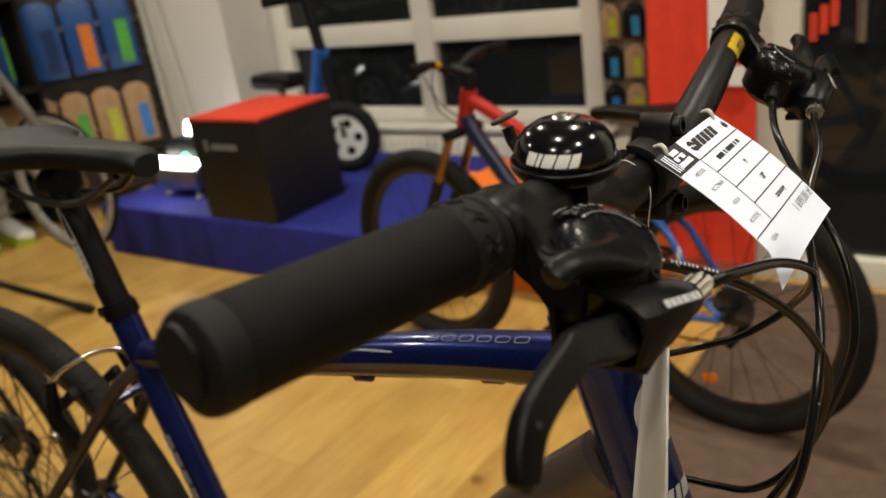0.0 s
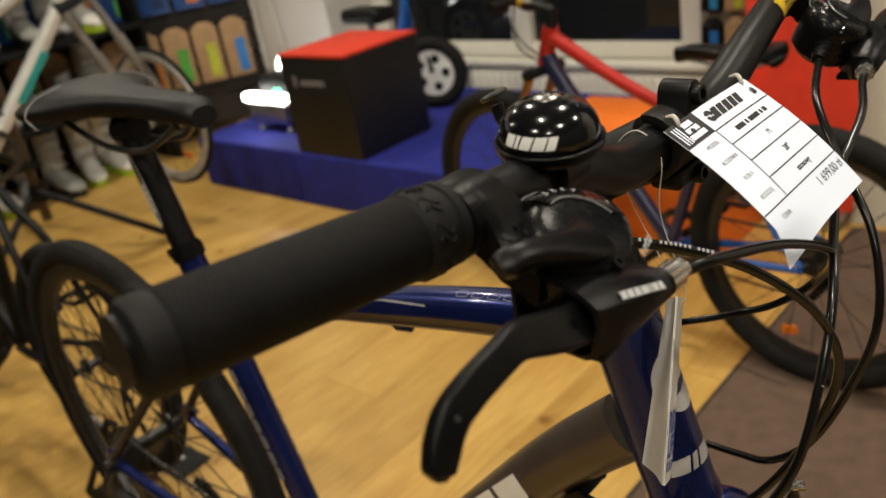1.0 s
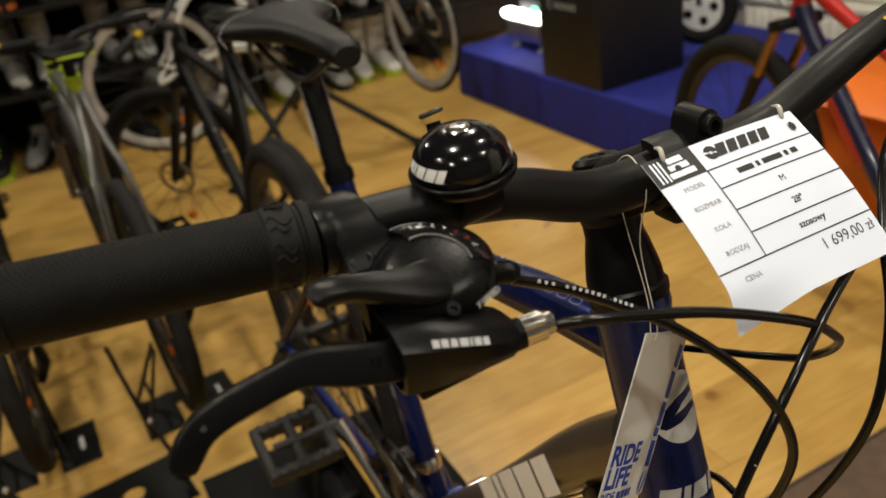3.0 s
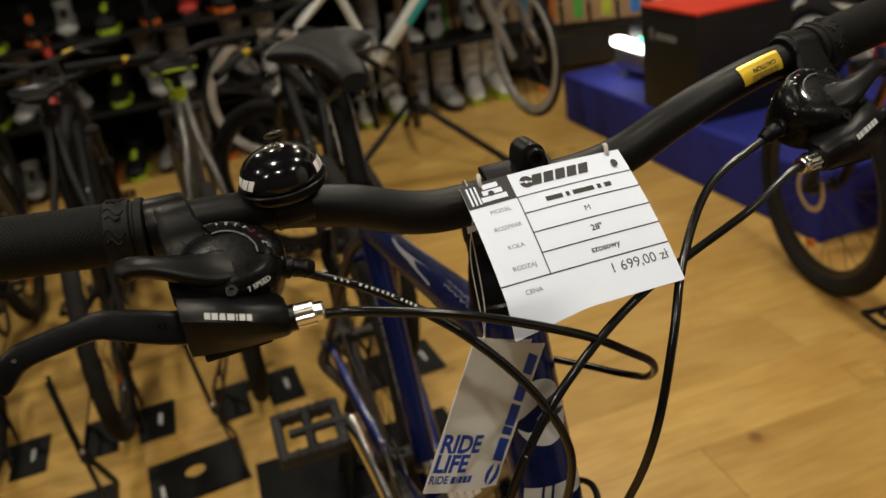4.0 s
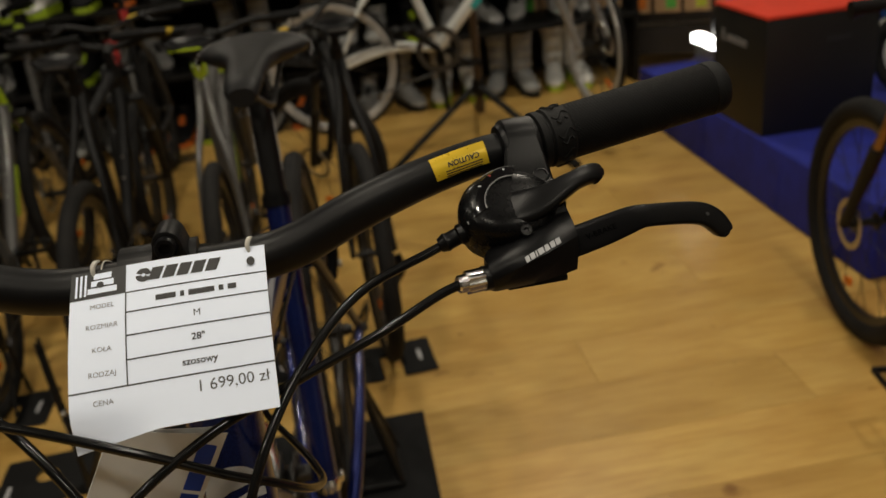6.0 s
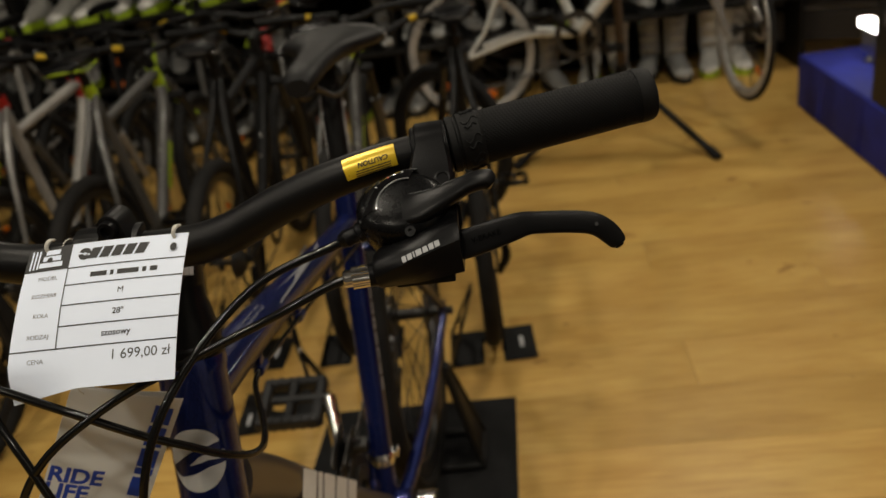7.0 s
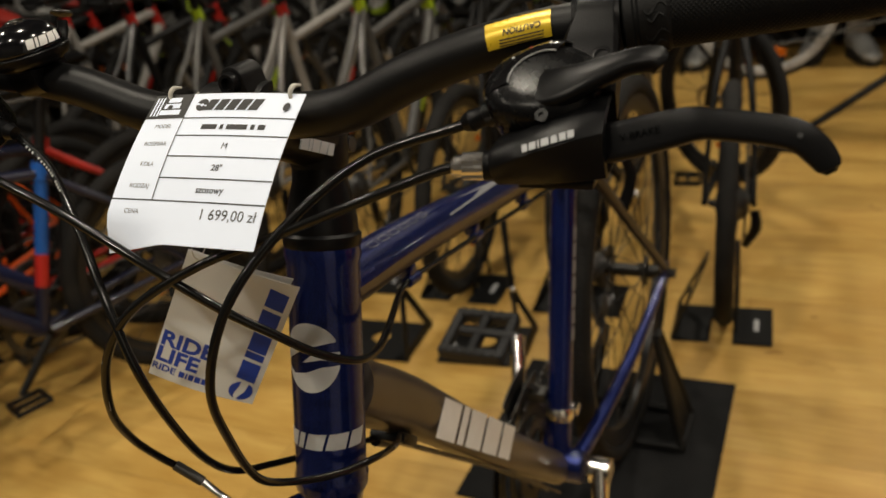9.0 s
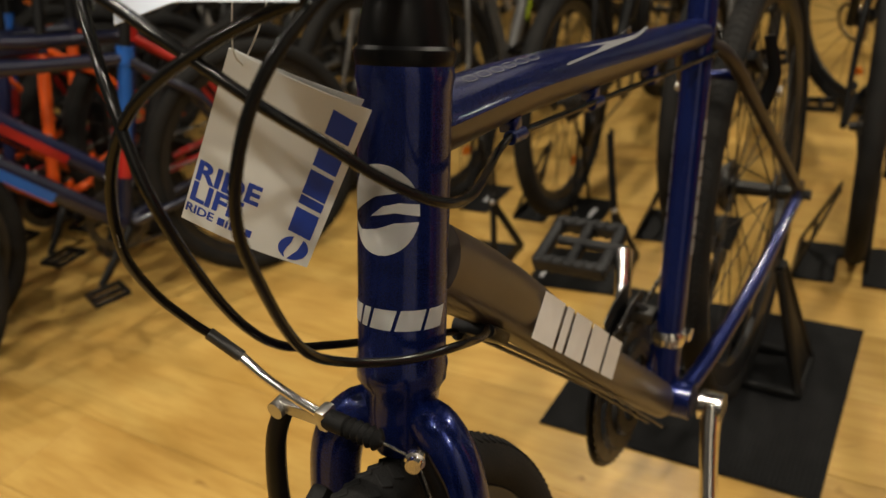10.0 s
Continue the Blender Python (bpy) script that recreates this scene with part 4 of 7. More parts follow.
# drivetrain on the right side
for k in range(7):
    part("cog", Geo().torus(0.022 + 0.0034 * (6 - k), [(0.002, -0.0009), (0.002, 0.0009), (-0.010, 0.0009), (-0.010, -0.0009)], Matrix.Translation(REAR + Vector((0, -0.036 - 0.0045 * k, 0))) @ SIDEWAYS, 36), STEEL_DARK, bike)
for radius, y in ((0.098, -0.050), (0.078, -0.043), (0.058, -0.036)):
    ring = Geo().torus(radius, [(0.0, -0.0012), (0.0, 0.0012), (-0.016, 0.0012), (-0.016, -0.0012)], Matrix.Translation((0, y, 0.287)) @ SIDEWAYS, 72)
    for k in range(44):
        a = 2 * math.pi * k / 44
        ring.box((0.005, 0.0045, 0.0018), Matrix.Translation((0, y, 0.287)) @ SIDEWAYS @ pose(0, 0, 0, 0, 0, math.degrees(a)) @ Matrix.Translation((radius + 0.0015, 0, 0)))
    part("chainring", ring, STEEL_DARK, bike)
part("chain_guard", Geo().torus(0.106, [(0.0, -0.0015), (0.0, 0.0015), (-0.022, 0.0015), (-0.022, -0.0015)], Matrix.Translation((0, -0.056, 0.287)) @ SIDEWAYS, 72), PLASTIC, bike, "black plastic chain guard ring")
spider = Geo()
for k in range(5):
    a = 2 * math.pi * k / 5 + 0.4
    spider.rod((0, -0.054, 0.287), (0.088 * math.cos(a), -0.053, 0.287 + 0.088 * math.sin(a)), 0.008, 0.006, 10)
part("spider", spider, STEEL_DARK, bike)
CRANK = Vector((-0.112, 0, 0.128)).normalized()
for y in (-1, 1):
    tip = Vector((0, 0, 0.287)) + CRANK * 0.170 * (-y)
    line = [Vector((0, 0.058 * y, 0.287)), Vector((0, 0.066 * y, 0.287)) + CRANK * 0.05 * (-y), Vector((0, 0.088 * y, 0)) + tip]
    crank = part("crank", Geo().tube(spline(line, 4), [0.0205, 0.0175, 0.0150, 0.0175], 18, 0.68).tube([(0, 0.046 * y, 0.287), (0, 0.073 * y, 0.287)], 0.0185, 20), CHROME, bike, "polished silver crank arm")
    hub = tip + (Vector((0, 0.142, 0)) if y > 0 else Vector((0, -0.150, -0.006)))
    cage = Geo().tube([tip + Vector((0, 0.086 * y, 0)), tip + Vector((0, 0.18 * y, 0))], 0.007, 14)
    t = Matrix.Translation(hub) @ pose(0, 0, 0, 0, 12, 0)
    for dx in (-0.041, 0.041):
        cage.box((0.015, 0.104, 0.022), t @ Matrix.Translation((dx, 0, 0)), 0.006, 3)
        for k in range(6):
            cage.box((0.012, 0.006, 0.025), t @ Matrix.Translation((dx, -0.038 + 0.0152 * k, 0)), 0.001, 1)
    for dy in (-0.045, 0.0, 0.045):
        cage.box((0.088, 0.015, 0.019), t @ Matrix.Translation((0, dy, 0)), 0.006, 3)
    part("pedal", cage, PEDAL_GREY, bike, "dark grey plastic cage pedal")
upper = [Vector((-0.455, -0.045, 0.391)), Vector((0, -0.045, 0.365))]
lower = [Vector((-0.448, -0.045, 0.250)), Vector((0, -0.045, 0.209))]
for a, b in (upper, lower):
    n, chain = 34, Geo()
    for k in range(n):
        q = a.lerp(b, (k + 0.5) / n)
        chain.box((0.0105, 0.006 if k % 2 else 0.004, 0.0075), Matrix.Translation(q), 0.0015, 1)
    part("chain_run", chain, STEEL_DARK, bike)
part("rear_derailleur", Geo().tube(spline([(-0.437, -0.075, 0.34), (-0.45, -0.085, 0.305), (-0.43, -0.07, 0.275), (-0.42, -0.05, 0.235)], 4), [0.009, 0.013, 0.010, 0.008], 12).lathe([(0.022, -0.004), (0.022, 0.004)], Matrix.Translation((-0.43, -0.047, 0.275)) @ SIDEWAYS, 20).lathe([(0.022, -0.004), (0.022, 0.004)], Matrix.Translation((-0.415, -0.047, 0.222)) @ SIDEWAYS, 20).moved(Matrix.Translation((-0.018, 0, 0.005))), STEEL_DARK, bike)
part("derailleur_clamp", Geo().tube([BB + SEAT_WAY * 0.066, BB + SEAT_WAY * 0.070, BB + SEAT_WAY * 0.080, BB + SEAT_WAY * 0.084], [0.0175, 0.0192, 0.0192, 0.0175], 28).box((0.016, 0.012, 0.012), Matrix.Translation(BB + SEAT_WAY * 0.075 + Vector((-0.012, 0.018, 0))), 0.002), CHROME, bike, "silver front derailleur clamp")
front_derailleur = part("front_derailleur", Geo().box((0.024, 0.030, 0.016), Matrix.Translation((-0.026, -0.032, 0.382)), 0.004).rod((-0.026, -0.030, 0.388), (-0.014, -0.046, 0.404), 0.005), STEEL_DARK, bike)
for y, high in ((-0.040, 0.020), (-0.058, 0.026)):
    arc = [(0.106 * math.cos(a), 0.106 * math.sin(a)) for a in np.linspace(1.25, 1.95, 9).tolist()]
    outer = [(r * math.cos(a), r * math.sin(a)) for r, a in zip(np.linspace(0.106 + high, 0.106 + high * 0.6, 9).tolist(), np.linspace(1.95, 1.25, 9).tolist())]
    part("cage_plate", Geo().prism(arc + outer, -0.001, 0.001, Matrix.Translation((0, y, 0.287)) @ SIDEWAYS, 0.0004), STEEL_DARK, front_derailleur)
for y in (-1, 1):
    part("rear_brake_arm", Geo().tube(spline([(-0.245, 0.046 * y, 0.572), (-0.256, 0.056 * y, 0.615), (-0.258, 0.047 * y, 0.660)], 4), [0.0095, 0.0085, 0.007], 12, 0.7), PLASTIC, bike)
    part("rear_brake_bolt", Geo().rod((-0.258, 0.056 * y, 0.590), (-0.258, 0.066 * y, 0.590), 0.0065), ALLOY, bike)
    part("rear_brake_shoe", Geo().box((0.060, 0.012, 0.014), Matrix.Translation((-0.270, 0.030 * y, 0.622)) @ pose(0, 0, 0, 0, -34, 0), 0.004), RUBBER, bike)
part("rear_brake_noodle", Geo().tube(spline([(-0.258, -0.047, 0.660), (-0.240, -0.030, 0.676), (-0.205, -0.004, 0.690), (-0.165, 0.012, 0.690)], 4), 0.003, 10), CHROME, bike)

# seat post and saddle
POST_TOP = ST_TOP + SEAT_WAY * 0.155
part("seat_collar", Geo().tube([ST_TOP - SEAT_WAY * 0.006, ST_TOP + SEAT_WAY * 0.008], 0.0196, 24).tube([ST_TOP + Vector((-0.020, -0.013, 0)), ST_TOP + Vector((-0.020, 0.013, 0))], 0.006, 12).tube([ST_TOP + SEAT_WAY * 0.008, ST_TOP + SEAT_WAY * 0.012], 0.0178, 24), PLASTIC, bike)
post = part("seat_post", Geo().tube([ST_TOP, POST_TOP], 0.0152, 24).tube([POST_TOP + Vector((-0.02, 0, -0.002)), POST_TOP + Vector((0.02, 0, 0.004))], 0.016, 16), BAR_BLACK, bike)
outline = Geo()
for side in (-1, 1):
    loop = []
    for a in np.linspace(0, 2 * math.pi, 20, endpoint=False).tolist():
        q = ST_TOP + SEAT_WAY * (0.085 + 0.045 * math.sin(a)) + Vector((0.006 * math.cos(a), 0, 0))
        loop.append(q + Vector((0.0, 0.0153 * side, 0)))
    outline.tube(loop, 0.0005, 6, closed=True)
    for k in range(5):
        q = ST_TOP + SEAT_WAY * (0.060 + 0.0075 * k) + Vector((0, 0.0153 * side, 0))
        outline.box((0.005, 0.0005, 0.006), Matrix.Translation(q) @ pose(0, 0, 0, 0, -17, 0))
part("post_decal", outline, DECAL_GREY, post, "thin grey outline and small grey bars")
SAD = Vector((-0.172, 0, 0.930))
top = []
for x, half, z, drop in ((0.150, 0.015, -0.004, 0.020), (0.142, 0.020, 0.002, 0.026), (0.11, 0.0225, 0.006, 0.032), (0.06, 0.0240, 0.008, 0.034), (0.0, 0.030, 0.009, 0.036), (-0.035, 0.043, 0.010, 0.037), (-0.065, 0.066, 0.013, 0.039), (-0.095, 0.079, 0.015, 0.042), (-0.118, 0.079, 0.014, 0.044), (-0.132, 0.066, 0.006, 0.034), (-0.138, 0.045, -0.004, 0.020)):
    ring = []
    for a in np.linspace(0, 2 * math.pi, 24, endpoint=False).tolist():
        cx, cz = math.cos(a), math.sin(a)
        y = half * math.copysign(abs(cx) ** 0.75, cx)
        h = (0.010 - 0.004 * math.exp(-(y / 0.014) ** 2) * (1 if -0.11 < x < 0.09 else 0)) * cz if cz > 0 else drop * 0.62 * cz
        ring.append(tuple(SAD + Vector((x, y, z + h - 0.010 * (abs(y) / 0.08) ** 2))))
    top.append(ring)
saddle = part("saddle", Geo().loft(top), material("black saddle vinyl", (0.007, 0.007, 0.0075), 0.5, bump=0.3, grain=700, scale=30, shine=0.2), bike, "black padded saddle")
for side in (-1, 1):
    seam = Geo().tube(spline([tuple(SAD + Vector(q)) for q in ((-0.088, 0.030 * side, 0.0245), (-0.092, 0.060 * side, 0.0185), (-0.086, 0.080 * side, 0.004), (-0.075, 0.077 * side, -0.012))], 5), 0.0004, 6)
    part("seam", seam, DECAL_GREY, saddle, "pale piping line")
for y in (-0.022, 0.022):
    part("saddle_rail", Geo().tube(spline([tuple(SAD + Vector((0.11, y * 0.5, -0.015))), tuple(SAD + Vector((0.05, y, -0.042))), tuple(SAD + Vector((-0.04, y, -0.045))), tuple(SAD + Vector((-0.11, y * 1.5, -0.015)))], 5), 0.0036, 10), STEEL_DARK, saddle)
# ---- tags that hang from the bar ----
TAG_W, TAG_H = 0.103, 0.0915
TAG_TOP, TAG_LOW = Vector((0.4995, -0.0425, 0.9635)), Vector((0.571, -0.0425, 0.9045))
TAG_DOWN = (TAG_LOW - TAG_TOP).normalized()
TAG_OUT = Vector((0, 1, 0)).cross(-TAG_DOWN)


def on_tag(u, v, lift=0.0):
    """A place on the price tag; u to the right and v down, both 0 to 1. The card sags a little and one corner curls."""
    p = TAG_TOP + Vector((0, 1, 0)) * (u * TAG_W) + TAG_DOWN * (v * TAG_H)
    sag = 0.0035 * math.sin(math.pi * v) + 0.0022 * math.sin(math.pi * u) * (1 - v)
    curl = 0.010 * max(0.0, v - 0.86) / 0.14 * max(0.0, 0.42 - u) / 0.42
    return p + TAG_OUT * (sag - curl + lift) + TAG_DOWN * curl * 0.4


def card(place, nu=18, nv=18, thick=0.0004):
    """A thin bent sheet from place(u, v, lift)."""
    verts = [place(i / nu, j / nv, k * thick) for k in (0, 1) for j in range(nv + 1) for i in range(nu + 1)]
    w, layer = nu + 1, (nu + 1) * (nv + 1)
    faces = []
    for j in range(nv):
        for i in range(nu):
            a = j * w + i
            faces += [(a, a + 1, a + w + 1, a + w), (a + layer, a + w + layer, a + w + 1 + layer, a + 1 + layer)]
    rim = [i for i in range(nu)] + [nu + j * w for j in range(nv)] + [layer - 1 - i for i in range(nu)] + [(nv - j) * w for j in range(nv)]
    faces += [(rim[k], rim[(k + 1) % len(rim)], rim[(k + 1) % len(rim)] + layer, rim[k] + layer) for k in range(len(rim))]
    return Geo().add(verts, faces)


def printed(geo, place, lift):
    """Flat print (x: u, y: v, both 0 to 1) laid on a bent card."""
    geo.v = [tuple(place(x, y, lift)) for x, y, _ in geo.v]
    return geo


def patch(u0, v0, u1, v1, n=4):
    return Geo().add([(u0 + (u1 - u0) * i / n, v0 + (v1 - v0) * j / n, 0) for j in range(n + 1) for i in range(n + 1)], [(j * (n + 1) + i, j * (n + 1) + i + 1, (j + 1) * (n + 1) + i + 1, (j + 1) * (n + 1) + i) for j in range(n) for i in range(n)])


def flat_words(body, size, u, v, w=TAG_W, h=TAG_H, align="CENTER", bold=0.0, turn=0.0):
    m = Matrix.Translation((u, v, 0)) @ Matrix.Diagonal((1 / w, -1 / h, 1, 1)) @ pose(0, 0, 0, 0, 0, turn)
    g = letters(body, size, m, align, bold, 0.0)
    return g


def bars(u, v, widths, height, gap, w=TAG_W, h=TAG_H, lean=0.0):
    """Words as plain bars, centred on u; widths and height in metres."""
    g, total = Geo(), sum(widths) + gap * (len(widths) - 1)
    x = u * w - total / 2
    for k in widths:
        g.add([((x - lean * height) / w, (v * h + height / 2) / h, 0), ((x + k - lean * height) / w, (v * h + height / 2) / h, 0), ((x + k + lean * height) / w, (v * h - height / 2) / h, 0), ((x + lean * height) / w, (v * h - height / 2) / h, 0)], [(0, 1, 2, 3)])
        x += k + gap
    return g


INK_PALE = material("dark grey ink", (0.05, 0.05, 0.052), 0.6, scale=90, mix=0.2)
tag = part("price_tag", card(on_tag), PAPER)
tagged(tag, "white printed price tag tied to the handlebar", "price tag")
LIFT = 0.0006
part("shop_block", printed(patch(0.0, 0.0, 0.285, 0.185), on_tag, LIFT), INK, tag, "black block with white shop mark")
part("shop_mark", printed(split_faces(bars(0.055, 0.095, [0.0012, 0.0012, 0.0012], 0.013, 0.0012), 1), on_tag, LIFT * 1.6), PAPER, tag, "white shop mark as bars")
for v, ws in ((0.045, [0.0095]), (0.092, [0.012]), (0.14, [0.0155])):
    part("shop_word", printed(split_faces(bars(0.165, v, ws, 0.0034, 0.001), 1), on_tag, LIFT * 1.6), PAPER, tag, "white shop word as a bar")
logo = bars(0.585, 0.088, [0.0062] * 5, 0.0074, 0.0013, lean=0.18)
for k in range(16):
    a, b = 2 * math.pi * k / 16, 2 * math.pi * (k + 1) / 16
    if k not in (0, 8):
        logo.add([(0.375 + 0.0042 * c * math.cos(q) / TAG_W, 0.088 + 0.0042 * c * math.sin(q) / TAG_H, 0) for c, q in ((0.25, a), (1, a), (1, b), (0.25, b))], [(0, 1, 2, 3)])
part("maker_mark", printed(split_faces(logo, 1), on_tag, LIFT), INK, tag, "black maker's mark as blocks")
for v, u0 in ((0.185, 0.285), (0.312, 0.285), (0.455, 0.285), (0.598, 0.285), (0.742, 0.0)):
    part("ruled_line", printed(patch(u0, v - 0.0042, 1.0, v + 0.0042, 10), on_tag, LIFT), INK, tag)
part("ruled_line", printed(patch(0.2825, 0.185, 0.2885, 0.742, 8), on_tag, LIFT * 1.2), INK, tag)
for body, size, u, v, ink, bold in (("MODEL", 0.0038, 0.165, 0.245, INK_GREY, 0), ("ROZMIAR", 0.0038, 0.165, 0.372, INK_GREY, 0), ("KOŁA", 0.0038, 0.165, 0.512, INK_GREY, 0), ("RODZAJ", 0.0038, 0.165, 0.655, INK_GREY, 0), ("CENA", 0.0039, 0.165, 0.815, INK_GREY, 0), ("M", 0.0052, 0.64, 0.384, INK, 0.0), ("28\"", 0.0052, 0.64, 0.528, INK, 0.0001), ("szosowy", 0.0052, 0.64, 0.668, INK, 0.0001), ("1 699,00 zł", 0.0083, 0.79, 0.815, INK_PALE, 0.0)):
    part("print", printed(split_faces(flat_words(body, size, u, v, bold=bold), 1), on_tag, LIFT), ink, tag)
part("model_name", printed(bars(0.64, 0.25, [0.0105, 0.0022, 0.0135, 0.0025, 0.0045], 0.0032, 0.0022), on_tag, LIFT), INK, tag, "model name as dark bars")
for u, wide, high in ((0.925, 0.0021, 0.0028), (0.155, 0.0019, 0.0019)):
    rim = [(u + wide * math.cos(a) / TAG_W, 0.105 + high * math.sin(a) / TAG_H, 0) for a in np.linspace(0, 2 * math.pi, 14, endpoint=False).tolist()]
    part("punched_hole", printed(Geo().add(rim, [tuple(range(14))]), on_tag, LIFT * 2.2), INK, tag)
for u in (0.115, 0.915):
    q = on_tag(u, 0.0)
    tie = Geo().tube(spline([q + Vector((0.0025, 0.001, -0.005)), q + Vector((0.002, 0, 0.001)), q + Vector((-0.001, 0.001, 0.004)), q + Vector((-0.006, 0.002, 0.003))], 4), [0.0007, 0.0013, 0.0014, 0.0007], 8)
    part("plastic_tie", tie, STRING, tag, "clear plastic tag pin")

# hang tag on a string in front of the head tube
HT_C, HT_W, HT_H = Vector((0.4992, -0.0460, 0.8034)), 0.0735, 0.1065
HT_U = Vector((-0.029, 0.0565, -0.038)).normalized()
HT_D = Vector((0.015, -0.0525, -0.089))
HT_D = (HT_D - HT_U * HT_D.dot(HT_U)).normalized()
HT_N = HT_D.cross(HT_U)
if HT_N.x < 0:
    HT_N = -HT_N


def on_hang(u, v, lift=0.0):
    return HT_C + HT_U * ((u - 0.5) * HT_W) + HT_D * ((v - 0.5) * HT_H) + HT_N * (0.003 * math.sin(math.pi * u) + lift)


def on_back(u, v, lift=0.0):
    """The back leaf, folded at the near edge and opened by a finger's width."""
    return on_hang(u, v, lift - 0.0006) + Vector((-0.0085, -0.0150, 0.0075)) * u ** 0.8 * (0.45 + 0.55 * v)


hang = part("hang_tag", card(on_hang), CARD)
tagged(hang, "grey-white folded card tag on a nylon string", "tag")
part("back_leaf", card(on_back), CARD, hang)
words = Geo()
for body, size, u, v, bold in (("RIDE", 0.0172, 0.012, 0.682, 0.0006), ("LIFE", 0.0172, 0.012, 0.812, 0.0006)):
    g = flat_words(body, size, u, v, HT_W, HT_H, "LEFT", bold)
    words.add(g.v, g.f)
part("print", printed(split_faces(words, 1), on_hang, LIFT), INK_BLUE, hang, "blue printed words")
part("print", printed(split_faces(flat_words("RIDE", 0.0078, 0.006, 0.915, HT_W, HT_H, "LEFT", 0.0002), 1), on_hang, LIFT), INK_BLUE, hang)
part("small_line", printed(bars(0.395, 0.915, [0.0038, 0.0012, 0.0034, 0.0040, 0.0034], 0.0050, 0.0009, HT_W, HT_H), on_hang, LIFT), INK_BLUE, hang, "blue maker's mark as bars")
column, v = Geo(), 0.80
for wide, _ in MAKER:
    step = wide / sum(w for w, _ in MAKER) * 0.76
    lo, hi = 0.765, 0.945
    column.add([(lo, v, 0), (hi, v + 0.025, 0), (hi, v - step * 0.86 + 0.025, 0), (lo, v - step * 0.86, 0)], [(0, 1, 2, 3)])
    v -= step
part("maker_mark", printed(split_faces(column, 1), on_hang, LIFT), INK_BLUE, hang, "blue maker's mark as blocks")
roundel = Geo()
for outline in emblem_outlines(0.0082)[:2]:
    roundel.add([(0.850 + y / HT_W, 0.905 - x / HT_H, 0) for x, y in outline], [tuple(range(len(outline)))])
part("maker_emblem", printed(split_faces(roundel, 1), on_hang, LIFT), INK_BLUE, hang, "round blue two-part emblem")
HOLE = on_hang(0.12, 0.05)
part("string", Geo().tube(spline([HOLE, HOLE + Vector((-0.012, 0.008, 0.02)), (0.470, -0.030, 0.915), (0.462, -0.030, 0.945), (0.478, -0.032, 0.9595), (0.493, -0.034, 0.945), (0.494, -0.040, 0.915), HOLE + Vector((0.004, 0.001, 0.012)), HOLE], 6), 0.0004, 6), STRING, hang)
# ---- room ----


def wood_material(name, pale, deep, knot):
    """Oak laminate: cloudy tone, fine grain along y, a few small knots; each plank takes its own piece of the pattern."""
    mat = material(name, pale, 0.36, scale=3.0, second=deep, bump=0.0, grain=90, vary=0.07, detail=6, rough_var=0.10)
    nodes, link = mat.node_tree.nodes, mat.node_tree.links.new
    bsdf = nodes["Principled BSDF"]
    at, info, offset, place = (nodes.new("ShaderNode" + k) for k in ("TexCoord", "ObjectInfo", "VectorMath", "VectorMath"))
    offset.operation, place.operation = "SCALE", "ADD"
    offset.inputs[0].default_value = (3.7, 9.1, 5.3)
    link(info.outputs["Random"], offset.inputs["Scale"])
    link(at.outputs["Object"], place.inputs[0])
    link(offset.outputs[0], place.inputs[1])

    def streaks(scale, stretch, detail, low, high, dark):
        turn, tex, ramp = nodes.new("ShaderNodeMapping"), nodes.new("ShaderNodeTexNoise"), nodes.new("ShaderNodeValToRGB")
        turn.inputs["Scale"].default_value = stretch
        tex.inputs["Scale"].default_value, tex.inputs["Detail"].default_value, tex.inputs["Distortion"].default_value = scale, detail, 0.6
        link(place.outputs[0], turn.inputs["Vector"])
        link(turn.outputs[0], tex.inputs["Vector"])
        link(tex.outputs["Fac"], ramp.inputs[0])
        ramp.color_ramp.elements[0].position, ramp.color_ramp.elements[1].position = low, high
        ramp.color_ramp.elements[0].color, ramp.color_ramp.elements[1].color = dark, (1, 1, 1, 1)
        return ramp.outputs[0]

    colour = bsdf.inputs["Base Color"].links[0].from_socket
    for tone in (streaks(5.0, (2.2, 0.7, 1), 5, 0.30, 0.62, (0.80, 0.74, 0.62, 1)), streaks(26.0, (3.0, 0.28, 1), 6, 0.32, 0.60, (0.87, 0.82, 0.74, 1)), streaks(9.0, (1.7, 0.8, 1), 3, 0.245, 0.31, knot)):
        mix = nodes.new("ShaderNodeMix")
        mix.data_type, mix.blend_type = "RGBA", "MULTIPLY"
        mix.inputs["Factor"].default_value = 1.0
        link(colour, mix.inputs["A"])
        link(tone, mix.inputs["B"])
        colour = mix.outputs["Result"]
    link(colour, bsdf.inputs["Base Color"])
    return mat


WOOD = wood_material("oak laminate", (0.590, 0.385, 0.110), (0.505, 0.310, 0.086), (0.50, 0.40, 0.30, 1))
GROUT = material("brown joint", (0.22, 0.125, 0.04), 0.7)
WALL_WHITE = material("white wall paint", (0.66, 0.64, 0.60), 0.75, scale=3, mix=0.06, bump=0.1, grain=120)
WALL_GREY = material("dark grey wall paint", (0.085, 0.083, 0.08), 0.8, scale=3, mix=0.08, bump=0.1, grain=120)
CEILING_DARK = material("dark grey ceiling paint", (0.055, 0.053, 0.05), 0.85, scale=3, mix=0.1, bump=0.1, grain=120)
FRAME_WHITE = material("white plastic frame", (0.70, 0.68, 0.60), 0.4, scale=6, mix=0.08)
DARK_GLASS = material("night window glass", (0.012, 0.014, 0.016), 0.05, rough_var=0.02, scale=3)
BLUE_CLOTH = material("royal blue cloth", (0.008, 0.015, 0.25), 0.85, scale=14, mix=0.35, bump=0.5, grain=600)
